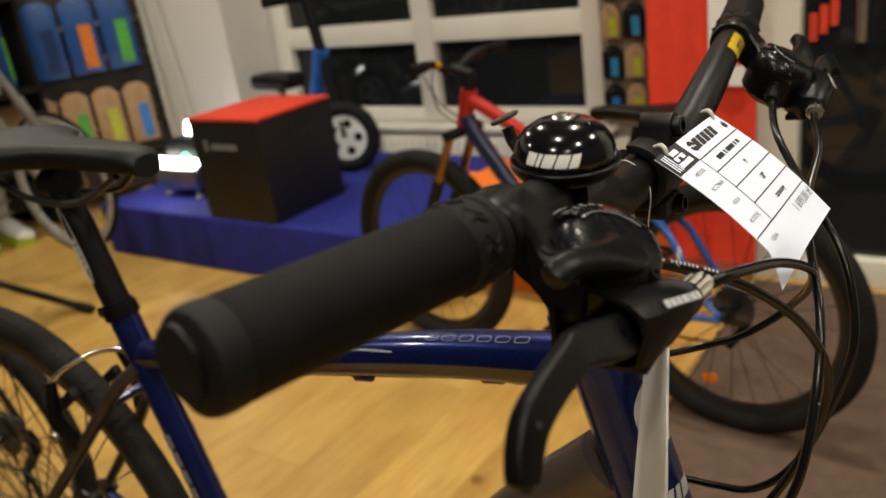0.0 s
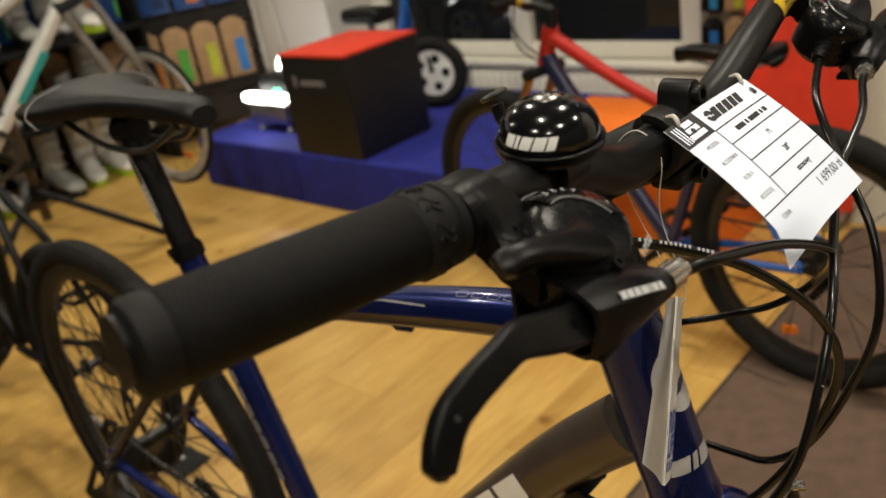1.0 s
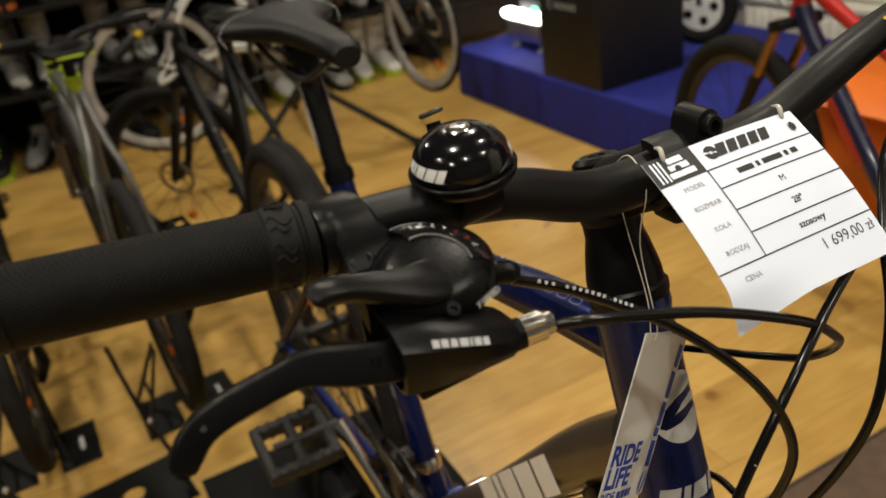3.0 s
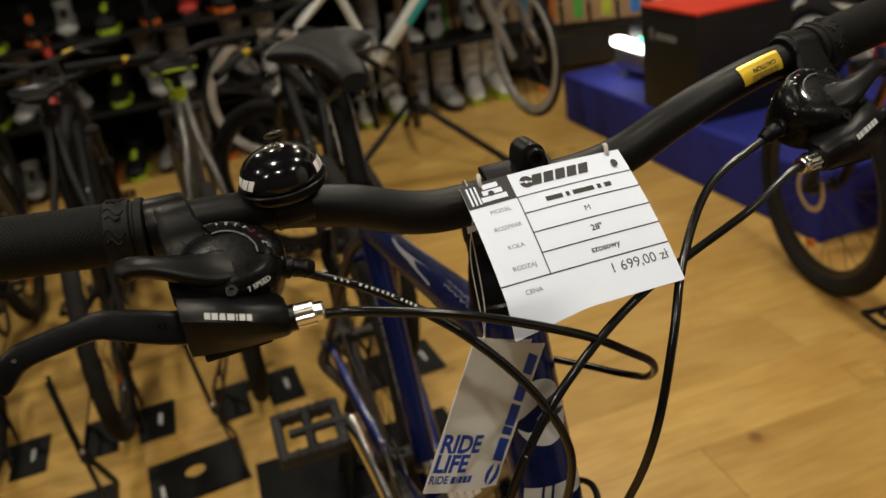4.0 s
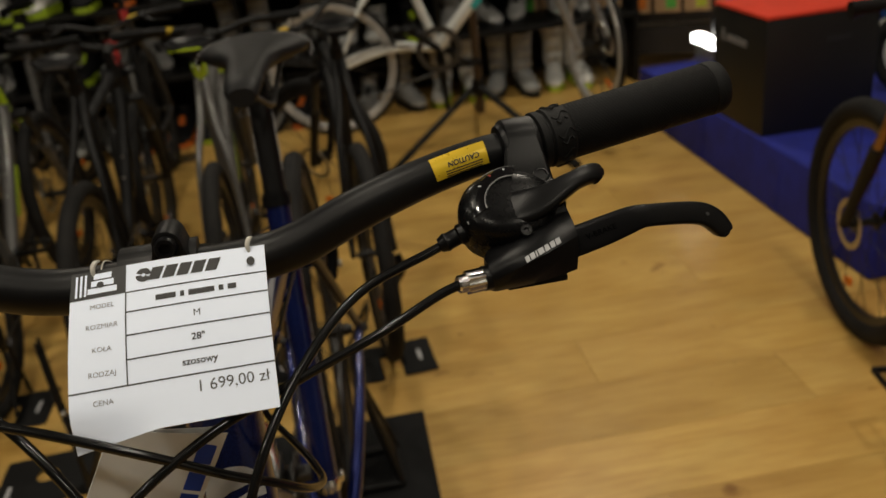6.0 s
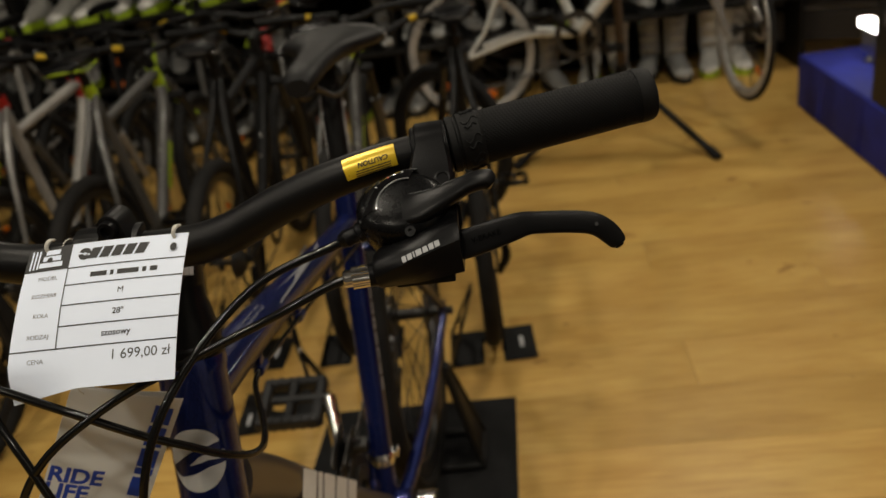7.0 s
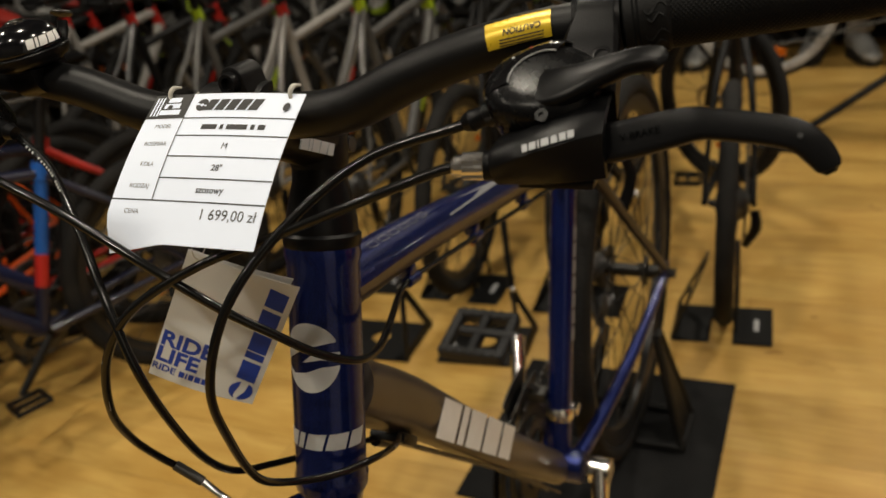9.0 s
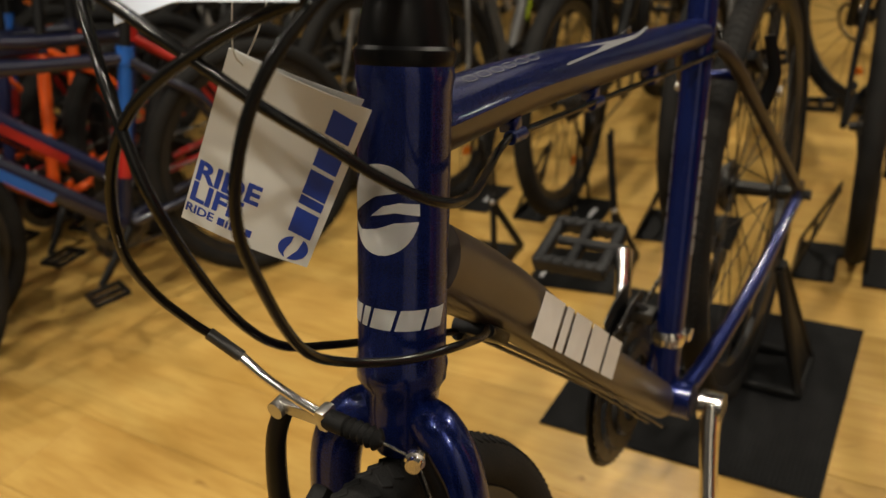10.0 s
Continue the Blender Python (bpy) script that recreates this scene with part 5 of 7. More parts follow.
CARPET = material("brown entrance carpet", (0.115, 0.072, 0.048), 0.95, scale=30, mix=0.3, bump=0.8, grain=500)
BLACK_CARD = material("black board", (0.004, 0.004, 0.004), 0.5, scale=10)
RED = material("red felt", (0.66, 0.04, 0.012), 0.8, scale=20, mix=0.15, bump=0.2)
ORANGE = material("orange board", (0.78, 0.17, 0.012), 0.45, scale=8, mix=0.12)
MAT_RUBBER = material("ribbed rubber mat", (0.010, 0.010, 0.0105), 0.8, bump=0.5, grain=250, shine=0.2)
STAND_BLACK = material("black powder coat", (0.005, 0.005, 0.005), 0.5, bump=0.1, shine=0.25)

tagged(part("floor", Geo().span((-3.75, -3.3, -0.06), (3.2, 2.7, -0.0045)), GROUT), "oak laminate plank floor", "floor", kind="structure")
solid("wall_west", Geo().span((-3.85, -3.3, 0), (-3.72, 2.7, 2.9)), WALL_WHITE, "plain white shop wall behind shelves", "wall", kind="structure")
solid("wall_south", Geo().span((-3.72, -3.42, 0), (3.2, -3.3, 2.9)), WALL_GREY, "plain grey shop wall", "wall", kind="structure")
solid("wall_east", Geo().span((3.2, -3.3, 0), (3.32, 2.7, 2.9)), WALL_GREY, "plain grey shop wall", "wall", kind="structure")
solid("ceiling", Geo().span((-3.85, -3.42, 2.9), (3.32, 2.8, 3.0)), CEILING_DARK, "dark grey ceiling with round lamps", "ceiling", kind="structure")

# window wall behind the platform: sill wall, frames, night glass
win_y = 2.45
solid("wall_north", Geo().span((-2.40, win_y, 0.0), (-0.42, win_y + 0.14, 0.34)), WALL_WHITE, "white sill wall under the windows", "wall", kind="structure")
solid("wall_north_top", Geo().span((-2.40, win_y, 2.3), (-0.42, win_y + 0.14, 2.9)), WALL_WHITE, "white wall above the windows", "wall", kind="structure")
window = tagged(new("window_1"), "white plastic window with dark night panes", "window", kind="structure")
for x0, x1 in ((-2.40, -2.28), (-1.53, -1.43), (-0.74, -0.66)):
    part("window_frame", Geo().span((x0, win_y - 0.01, 0.34), (x1, win_y + 0.07, 2.3), 0.006), FRAME_WHITE, window)
for z0, z1 in ((0.34, 0.40), (0.685, 0.78), (1.55, 1.63), (2.24, 2.3)):
    for x0, x1 in ((-2.28, -1.53), (-1.43, -0.74)):
        part("window_frame", Geo().span((x0, win_y - 0.006, z0), (x1, win_y + 0.066, z1), 0.006), FRAME_WHITE, window)
for x0, x1 in ((-2.28, -1.53), (-1.43, -0.74)):
    for z0, z1 in ((0.40, 0.685), (0.78, 1.55), (1.63, 2.24)):
        part("pane", Geo().span((x0, win_y + 0.025, z0), (x1, win_y + 0.035, z1)), DARK_GLASS, window)
part("window_sill", Geo().span((-2.40, win_y - 0.09, 0.315), (-0.60, win_y - 0.012, 0.338), 0.006), FRAME_WHITE, window)
heater = thing("radiator", "white ribbed panel radiator under the window", "radiator")
part("panel", Geo().span((-1.75, win_y - 0.075, 0.04), (-0.50, win_y - 0.03, 0.30), 0.01), FRAME_WHITE, heater)
for k in range(30):
    x = -1.725 + 0.041 * k
    part("rib", Geo().span((x, win_y - 0.086, 0.06), (x + 0.022, win_y - 0.076, 0.28), 0.004, 1), FRAME_WHITE, heater)
solid("pillar", Geo().span((-2.98, 2.16, 0), (-2.40, 2.60, 2.9), 0.01), WALL_WHITE, "white painted pillar beside the window", "pillar", kind="structure")
solid("wall_north_west", Geo().span((-3.72, 2.45, 0), (-2.98, 2.59, 2.9)), WALL_WHITE, "white wall with hanging goods", "wall", kind="structure")
# entrance: glazing with white jambs, dark outside
door = tagged(new("door_1"), "glazed entrance with pale jambs, dark outside", "door", kind="structure")
part("jamb", Geo().span((0.030, 1.93, 0), (0.150, 2.05, 2.9), 0.006), FRAME_WHITE, door)
part("jamb", Geo().span((1.30, 1.93, 0), (1.40, 2.05, 2.9), 0.006), FRAME_WHITE, door)
part("threshold", Geo().span((0.150, 1.932, 0), (1.30, 2.03, 0.085), 0.006), FRAME_WHITE, door)
part("pane", Geo().span((0.150, 1.97, 0.085), (1.30, 1.982, 2.9)), DARK_GLASS, door)
part("pull_bar", Geo().rod((0.30, 1.93, 0.7), (0.30, 1.93, 1.6), 0.014), ALLOY, door)
solid("wall_entrance", Geo().span((1.40, 1.93, 0), (3.2, 2.05, 2.9)), WALL_WHITE, "plain wall beside the entrance", "wall", kind="structure")
solid("wall_niche", Geo().span((-0.42, win_y, 0), (0.030, win_y + 0.14, 2.9)), WALL_WHITE, "short wall between window and entrance", "wall", kind="structure")
solid("wall_niche_side", Geo().span((0.034, 2.05, 0), (0.124, win_y + 0.14, 2.9)), WALL_WHITE, "short side wall at the entrance", "wall", kind="structure")
# red banner with a pale mark
banner = thing("banner", "red fabric roll-up banner with white print", "banner")
sheet = Geo()
n = 14
verts = [(-0.270 + 0.315 * i / n, 1.90 + 0.008 * math.sin(i * 1.3) + 0.003 * j, 0.05 + 1.75 * j / 6) for j in range(7) for i in range(n + 1)]
sheet.add(verts + [(x, y + 0.003, z) for x, y, z in verts], [(j * (n + 1) + i + q, j * (n + 1) + i + 1 + q, (j + 1) * (n + 1) + i + 1 + q, (j + 1) * (n + 1) + i + q) for q in (0, 7 * (n + 1)) for j in range(6) for i in range(n)])
part("cloth", sheet, RED, banner)
part("foot", Geo().span((-0.32, 1.85, 0), (0.025, 1.925, 0.05), 0.01), ALLOY, banner)
for z0, z1, x0, x1 in ((0.60, 0.90, -0.08, -0.025), (0.60, 0.655, -0.08, 0.02), (0.92, 0.97, -0.06, 0.02)):
    part("printed_block", Geo().span((x0, 1.878, z0), (x1, 1.881, z1)), DECAL_WHITE, banner, "white printed block")
sign = thing("door_sticker", "red strip with bars on the entrance glass", "sticker")
for k in range(3):
    part("strip", Geo().span((0.165 + 0.026 * k, 1.9635, 0.70 + 0.02 * k), (0.186 + 0.026 * k, 1.9655, 0.775 + 0.02 * k)), RED, sign)
carpet = thing("doormat", "brown entrance carpet with a thin edge on the floor", "carpet")
part("carpet_sheet", Geo().span((0.055, 0.230, 0.0), (2.19, 1.89, 0.006), 0.002), CARPET, carpet)
EDGING = material("dark carpet edging", (0.035, 0.022, 0.016), 0.8, scale=40, bump=0.3)
for low, high in (((0.045, 0.220, 0.0), (0.0545, 1.90, 0.0045)), ((2.1905, 0.220, 0.0), (2.20, 1.90, 0.0045)), ((0.055, 0.220, 0.0), (2.19, 0.2295, 0.0045)), ((0.055, 1.8905, 0.0), (2.19, 1.90, 0.0045))):
    part("edge_strip", Geo().span(low, high, 0.001, 1), EDGING, carpet)

# blue platform and what stands on it
PLAT = 0.22
platform = thing("platform", "low display platform covered with royal blue cloth", "platform")
part("cloth_cover", Geo().span((-2.56, 1.412, 0.0), (-0.86, 2.35, PLAT), 0.012, 3), BLUE_CLOTH, platform)
for x in (-2.3, -1.9, -1.35, -1.0):
    part("cloth_fold", Geo().rod((x, 1.413, 0.01), (x + 0.02, 1.414, PLAT - 0.02), 0.006, 0.003, 8), BLUE_CLOTH, platform)
case = thing("display_box", "black cardboard box with a red lid on the blue platform", "box")
part("body", Geo().box((0.362, 0.375, 0.372), Matrix.Translation((-1.655, 1.605, PLAT + 0.186)), 0.004), BLACK_CARD, case)
part("lid", Geo().box((0.366, 0.379, 0.012), Matrix.Translation((-1.655, 1.605, PLAT + 0.379)), 0.003), RED, case, "red lid")
part("handle_slot", Geo().span((-1.4738, 1.62, PLAT + 0.28), (-1.4722, 1.70, PLAT + 0.30)), INK, case)
part("word_mark", Geo().span((-1.735, 1.4158, PLAT + 0.268), (-1.60, 1.4172, PLAT + 0.290)).span((-1.775, 1.4158, PLAT + 0.262), (-1.757, 1.4172, PLAT + 0.305)), INK_GREY, case, "grey word mark as bars")
# lit wax iron set: silver case with a glowing front on feet
device = thing("lit_display", "silver display unit with a glowing white front on small feet", "display unit")
DEV = Vector((-2.22, 1.66, PLAT))
GLOW = material("lit white panel", (1.0, 0.98, 0.92), 0.4, emit=14.0)
GREEN_GLOW = material("green lamp", (0.1, 1.0, 0.45), 0.4, emit=5.0)
part("case", Geo().box((0.26, 0.17, 0.085), Matrix.Translation(DEV + Vector((0, 0, 0.085))), 0.008), ALLOY, device)
part("glowing_front", Geo().box((0.27, 0.05, 0.034), Matrix.Translation(DEV + Vector((0, -0.075, 0.150))), 0.010), GLOW, device, "glowing white bar")
part("hood", Geo().box((0.20, 0.12, 0.075), Matrix.Translation(DEV + Vector((0.02, 0.02, 0.195))), 0.012), STAND_BLACK, device)
part("signal_lamp", Geo().ball(DEV + Vector((0.10, -0.080, 0.181)), (0.020, 0.014, 0.015)), GREEN_GLOW, device)
for dx in (-0.10, 0.10):
    for dy in (-0.06, 0.06):
        part("foot", Geo().lathe([(0.017, 0), (0.015, 0.01), (0.007, 0.018), (0.007, 0.045)], Matrix.Translation(DEV + Vector((dx, dy, 0))), 12), ALLOY, device)
lampish = thing("small_lamp", "small lit white lamp standing behind the display unit", "lamp")
part("stem", Geo().rod((-2.42, 1.86, PLAT), (-2.42, 1.86, PLAT + 0.14), 0.012), ALLOY, lampish)
part("globe", Geo().ball((-2.42, 1.86, PLAT + 0.20), (0.028, 0.028, 0.065)), GLOW, lampish)
bag = solid("bag", Geo().ball((-2.62, 1.72, 0.10), (0.13, 0.11, 0.10)).ball((-2.55, 1.86, 0.09), (0.10, 0.12, 0.09)), material("pale plastic bag", (0.72, 0.60, 0.40), 0.4, scale=9, mix=0.4, bump=0.6, grain=60), "crumpled pale plastic bag on the floor", "bag")
# child's balance bicycle on the platform
small = thing("balance_bike", "blue and white child's balance bicycle on the platform", "balance bicycle")
WHITE_DISC = material("white plastic wheel", (0.8, 0.8, 0.78), 0.35, scale=20, mix=0.1)
KB = Vector((-1.60, 2.0, PLAT))
for dx, dy in ((0, 0), (-0.26, 0.22)):
    c = KB + Vector((dx, dy, 0.105))
    t = Matrix.Translation(c) @ pose(0, 0, 0, 0, 0, -40 if dx else -15) @ SIDEWAYS
    part("tyre", Geo().torus(0.085, tyre_profile(0.020), t, 36), TYRE, small)
    disc = Geo().lathe([(0.069, -0.008), (0.069, 0.008)], t, 30)
    part("wheel_disc", disc, WHITE_DISC, small, "white plastic wheel disc")
    for k in range(5):
        a = 2 * math.pi * k / 5
        part("disc_opening", Geo().lathe([(0.013, -0.0095), (0.013, 0.0095)], t @ Matrix.Translation((0.042 * math.cos(a), 0.042 * math.sin(a), 0)), 12), TYRE, small)
part("steering_tube", Geo().tube(spline([KB + Vector((0, 0, 0.105)), KB + Vector((-0.02, 0.02, 0.24)), KB + Vector((-0.05, 0.04, 0.50))], 4), [0.012, 0.018, 0.016], 12), STAND_BLACK, small)
part("frame_tube", Geo().tube(spline([KB + Vector((-0.03, 0.025, 0.36)), KB + Vector((-0.10, 0.085, 0.19)), KB + Vector((-0.26, 0.22, 0.11))], 5), [0.024, 0.020, 0.014], 14), material("bright blue plastic", (0.02, 0.14, 0.55), 0.35, scale=20), small, "bright blue frame")
part("handlebar", Geo().rod(KB + Vector((-0.15, -0.06, 0.51)), KB + Vector((0.05, 0.14, 0.51)), 0.014), RUBBER, small)
part("seat", Geo().box((0.18, 0.09, 0.045), Matrix.Translation(KB + Vector((-0.20, 0.17, 0.27))) @ pose(0, 0, 0, 0, 0, -40), 0.02, 3), STAND_BLACK, small)
part("seat_post", Geo().rod(KB + Vector((-0.20, 0.17, 0.25)), KB + Vector((-0.17, 0.145, 0.14)), 0.012), ALLOY, small)
small.matrix_basis = Matrix.Translation((-1.66, 2.05, PLAT)) @ pose(0, 0, 0, 0, 0, 35) @ Matrix.Diagonal((1.43, 1.43, 1.43, 1)) @ Matrix.Translation(-KB)
# orange display box behind the junior bicycle
orange = thing("orange_box", "orange cardboard display box on the floor", "box")
part("body", Geo().span((-0.78, 1.60, 0.0), (-0.20, 1.86, 0.37), 0.012), ORANGE, orange)
part("top_flap", Geo().box((0.56, 0.14, 0.006), Matrix.Translation((-0.49, 1.56, 0.36)) @ pose(0, 0, 0, 24, 0, 0), 0.002), ORANGE, orange)

# hanging goods on the wall beside the pillar
PEG = material("brown kraft card", (0.42, 0.26, 0.13), 0.7, scale=16, mix=0.25)
PACK_BLUE = material("blue pack", (0.012, 0.07, 0.26), 0.35, scale=16, mix=0.3)
PACK_DARK = material("dark blue print", (0.008, 0.03, 0.12), 0.35, scale=16, mix=0.3)
wall_rack = thing("wall_rack", "dark slatted wall panel with hooks for goods", "wall rack")
RACK_M = pose(-3.08, 2.10, 0, 0, 0, 62)
RACK_BOARD = material("dark brown slat panel", (0.02, 0.015, 0.012), 0.6, scale=8)
for k in range(9):
    part("slat", Geo().box((1.30, 0.018, 0.15), RACK_M @ Matrix.Translation((-0.55, 0.03, 0.16 + 0.17 * k)), 0.003, 1), RACK_BOARD, wall_rack)
colours = [(0.02, 0.20, 0.60), (0.50, 0.55, 0.03), (0.10, 0.42, 0.06), (0.70, 0.20, 0.02), (0.03, 0.28, 0.55)]
INSERTS = [material("printed insert", c, 0.4, scale=30, mix=0.3) for c in colours]


def make_pack(name, label, board, insert, w, h):
    g = thing(name, label, "package", group="hanging packages")
    part("card", Geo().prism([(-w / 2, -h), (w / 2, -h), (w / 2, -0.03), (w * 0.22, 0.0), (-w * 0.22, 0.0), (-w / 2, -0.03)], -0.012, 0.012, pose(0, 0, 0, 90), 0.002), board, g)
    part("print", Geo().span((-w * 0.06, -0.0145, -h * 0.93), (w * 0.34, -0.0125, -h * 0.36), 0.0005, 1), insert, g)
    part("hook", Geo().rod((0, -0.04, -0.015), (0, 0.06, -0.015), 0.003, seg=6), ALLOY, g)
    return g


packs = [make_pack("package", "brown kraft card package with a coloured insert on a hook", PEG, INSERTS[k], 0.13, 0.30) for k in range(5)]
packs_blue = [make_pack("package", "tall blue printed package hanging on a hook", PACK_BLUE, PACK_DARK if k == 4 else INSERTS[k], 0.15, 0.36) for k in (2, 3, 4)]
for k in range(8):
    m = RACK_M @ Matrix.Translation((-0.02 - 0.148 * k, -0.045, 0.62))
    if k < 5:
        packs[k].matrix_basis = m
    else:
        copy_thing(packs[k % 5], m)
for k in range(7):
    m = RACK_M @ Matrix.Translation((-0.03 - 0.17 * k, -0.045, 1.06))
    if k < 3:
        packs_blue[k].matrix_basis = m
    else:
        copy_thing(packs_blue[k % 3], m)
side_rack = thing("wall_rack", "narrow wall panel with rows of hooks beside the window", "wall rack")
part("panel", Geo().span((-0.645, 2.425, 0.25), (-0.27, 2.449, 1.55), 0.003), material("beige panel", (0.30, 0.24, 0.17), 0.6, scale=9, mix=0.2), side_rack)
SMALL = [make_pack("package", "small hanging package with a bright insert", PEG if k % 2 else STAND_BLACK, INSERTS[k], 0.075, 0.12) for k in range(5)]
for k in range(32):
    m = pose(-0.60 + 0.088 * (k % 4), 2.405, 0.50 + 0.145 * (k // 4))
    if k < 5:
        SMALL[k].matrix_basis = m
    else:
        copy_thing(SMALL[(k * 3 + k // 4) % 5], m)
cords = thing("hanging_cord", "thin pale cords hanging beside the pillar", "cord")
for x0, x1 in ((-2.86, -2.72), (-2.97, -2.90)):
    part("cord", Geo().tube(spline([(x0, 2.13, 1.9), (x0 + 0.03, 2.12, 1.2), (x1, 2.11, 0.35)], 6), 0.006, 6), STRING, cords)

# shelves with boots and shoes along the west wall
SHELF = material("black shelf board", (0.006, 0.0055, 0.005), 0.6, scale=8, shine=0.2)
shelf = thing("shelf_unit", "long black wall shelf filled with boots and shoes", "shelf")
for z in (0.34, 0.675, 1.08, 1.48):
    part("board", Geo().span((-3.70, -3.2, z), (-3.10, 1.62, z + 0.022), 0.003), SHELF, shelf)
for y in (-3.2, -2.25, -1.3, -0.35, 0.6, 1.6):
    part("upright", Geo().span((-3.70, y, 0), (-3.12, y + 0.022, 1.9), 0.003), SHELF, shelf)
part("back_panel", Geo().span((-3.715, -3.2, 0), (-3.702, 1.62, 1.9)), SHELF, shelf)


def make_boot(label, shell, sole, tall):
    """A boot or shoe with its toe towards +x."""
    b = thing("boot" if tall else "shoe", label, "boot" if tall else "shoe", group="footwear on the shelves")
    rings = []
    for x, half, z0, z1 in ((-0.13, 0.025, 0.03, 0.10), (-0.12, 0.040, 0.02, 0.14), (-0.06, 0.045, 0.02, 0.15), (0.0, 0.045, 0.02, 0.12), (0.07, 0.050, 0.02, 0.085), (0.12, 0.042, 0.022, 0.065), (0.145, 0.022, 0.028, 0.05)):
        rings.append([(x, half * math.cos(a), (z0 + z1) / 2 + (z1 - z0) / 2 * math.sin(a)) for a in np.linspace(0, 2 * math.pi, 10, endpoint=False).tolist()])
    part("foot_shell", Geo().loft(rings), shell, b)
    if tall:
        part("cuff", Geo().tube([(-0.075, 0, 0.10), (-0.065, 0, 0.20), (-0.045, 0, 0.31)], [0.052, 0.055, 0.062], 12, 0.85), shell, b)
        part("liner", Geo().tube([(-0.045, 0, 0.30), (-0.04, 0, 0.335)], [0.050, 0.048], 10), PLASTIC, b)
        for z in (0.14, 0.20, 0.26):
            part("buckle", Geo().box((0.012, 0.075, 0.014), Matrix.Translation((0.005 + 0.02 * (z - 0.14), 0, z)), 0.003, 1), ALLOY, b)
    else:
        part("collar", Geo().tube([(-0.08, 0, 0.12), (-0.085, 0, 0.165)], [0.042, 0.046], 10), shell, b)
        part("laces", Geo().box((0.07, 0.03, 0.008), Matrix.Translation((0.02, 0, 0.112)) @ pose(0, 0, 0, 0, 28, 0), 0.003, 1), sole, b)
    part("sole", Geo().prism([(-0.13, -0.03), (-0.08, -0.042), (0.02, -0.042), (0.09, -0.048), (0.14, -0.02), (0.14, 0.02), (0.09, 0.048), (0.02, 0.042), (-0.08, 0.042), (-0.13, 0.03)], 0.0, 0.042 if tall else 0.026, None, 0.003), sole, b)
    return b


BOOT_WHITE, BOOT_GREY = material("white boot shell", (0.62, 0.61, 0.57), 0.3, scale=14, mix=0.15), material("grey boot shell", (0.28, 0.28, 0.27), 0.35, scale=14, mix=0.2)
SOLE_LIME, SHOE_DARK = material("lime sole", (0.45, 0.62, 0.03), 0.5, scale=20), material("dark shoe cloth", (0.008, 0.008, 0.009), 0.7, bump=0.3, shine=0.2)
SHOE_RED, SOLE_DARK = material("red shoe cloth", (0.42, 0.03, 0.02), 0.6, bump=0.2), material("dark sole", (0.010, 0.010, 0.010), 0.7)
GREEN_SOLE = material("green sole", (0.04, 0.36, 0.08), 0.5, scale=20)
kinds = [make_boot("white ski boot with lime sole on a shelf", BOOT_WHITE, SOLE_LIME, True), make_boot("grey ski boot with dark sole on a shelf", BOOT_GREY, SOLE_DARK, True), make_boot("white ski boot with green sole on a shelf", BOOT_WHITE, GREEN_SOLE, True), make_boot("dark shoe with lime laces on a shelf", SHOE_DARK, SOLE_LIME, False), make_boot("red shoe on a shelf", SHOE_RED, SOLE_DARK, False), make_boot("dark shoe with orange laces on a shelf", SHOE_DARK, material("orange sole", (0.7, 0.16, 0.02), 0.5), False), make_boot("grey shoe on a shelf", BOOT_GREY, SOLE_DARK, False), make_boot("black shoe on a shelf", SHOE_DARK, SOLE_DARK, False)]
dice = random.Random(4)
used = set()
for z, picks in ((0.0, (7, 5, 6, 3, 1)), (0.362, (6, 1, 0, 6, 5, 3, 1)), (0.697, (0, 0, 0, 2)), (1.102, (3, 4, 0, 4))):
    y = -3.1
    while y < 1.5:
        k = dice.choice(picks if y < 0.3 else ((0, 1, 1) if z in (0.0, 0.697) else (6, 3, 1)))
        if z == 0.697 and -1.2 < y < 0.3:
            k = dice.choice((3, 5, 6, 7, 3, 4, 5, 1))
        if z == 1.102 and y < -1.2:
            k = 4 if dice.random() < 0.7 else 0
        m = pose(-3.27 + dice.uniform(-0.05, 0.02), y, z, 0, 0, dice.uniform(-22, 22))
        if k in used:
            copy_thing(kinds[k], m)
        else:
            kinds[k].matrix_basis = m
            used.add(k)
        y += dice.uniform(0.125, 0.21)
for k in set(range(len(kinds))) - used:
    kinds[k].matrix_basis = pose(-3.2, 1.58, 0.0)

# a second shelf along the south wall, with red shoes
side_shelf = thing("shelf_unit", "black wall shelf with a row of red shoes", "shelf")
for z in (0.30, 0.62, 1.02):
    part("board", Geo().span((-3.05, -3.28, z), (-0.95, -2.98, z + 0.022), 0.003), SHELF, side_shelf)
for x in (-3.05, -2.0, -0.972):
    part("upright", Geo().span((x, -3.28, 0), (x + 0.022, -2.985, 1.45), 0.003), SHELF, side_shelf)
part("back_panel", Geo().span((-3.05, -3.297, 0), (-0.95, -3.283, 1.45)), SHELF, side_shelf)
for z, picks in ((0.322, (7, 3, 6, 5)), (0.642, (4, 4, 4, 6)), (1.042, (4, 7))):
    x = -2.92
    while x < -1.1:
        copy_thing(kinds[dice.choice(picks)], pose(x, -3.14, z, 0, 0, 90 + dice.uniform(-15, 15)))
        x += dice.uniform(0.13, 0.20)

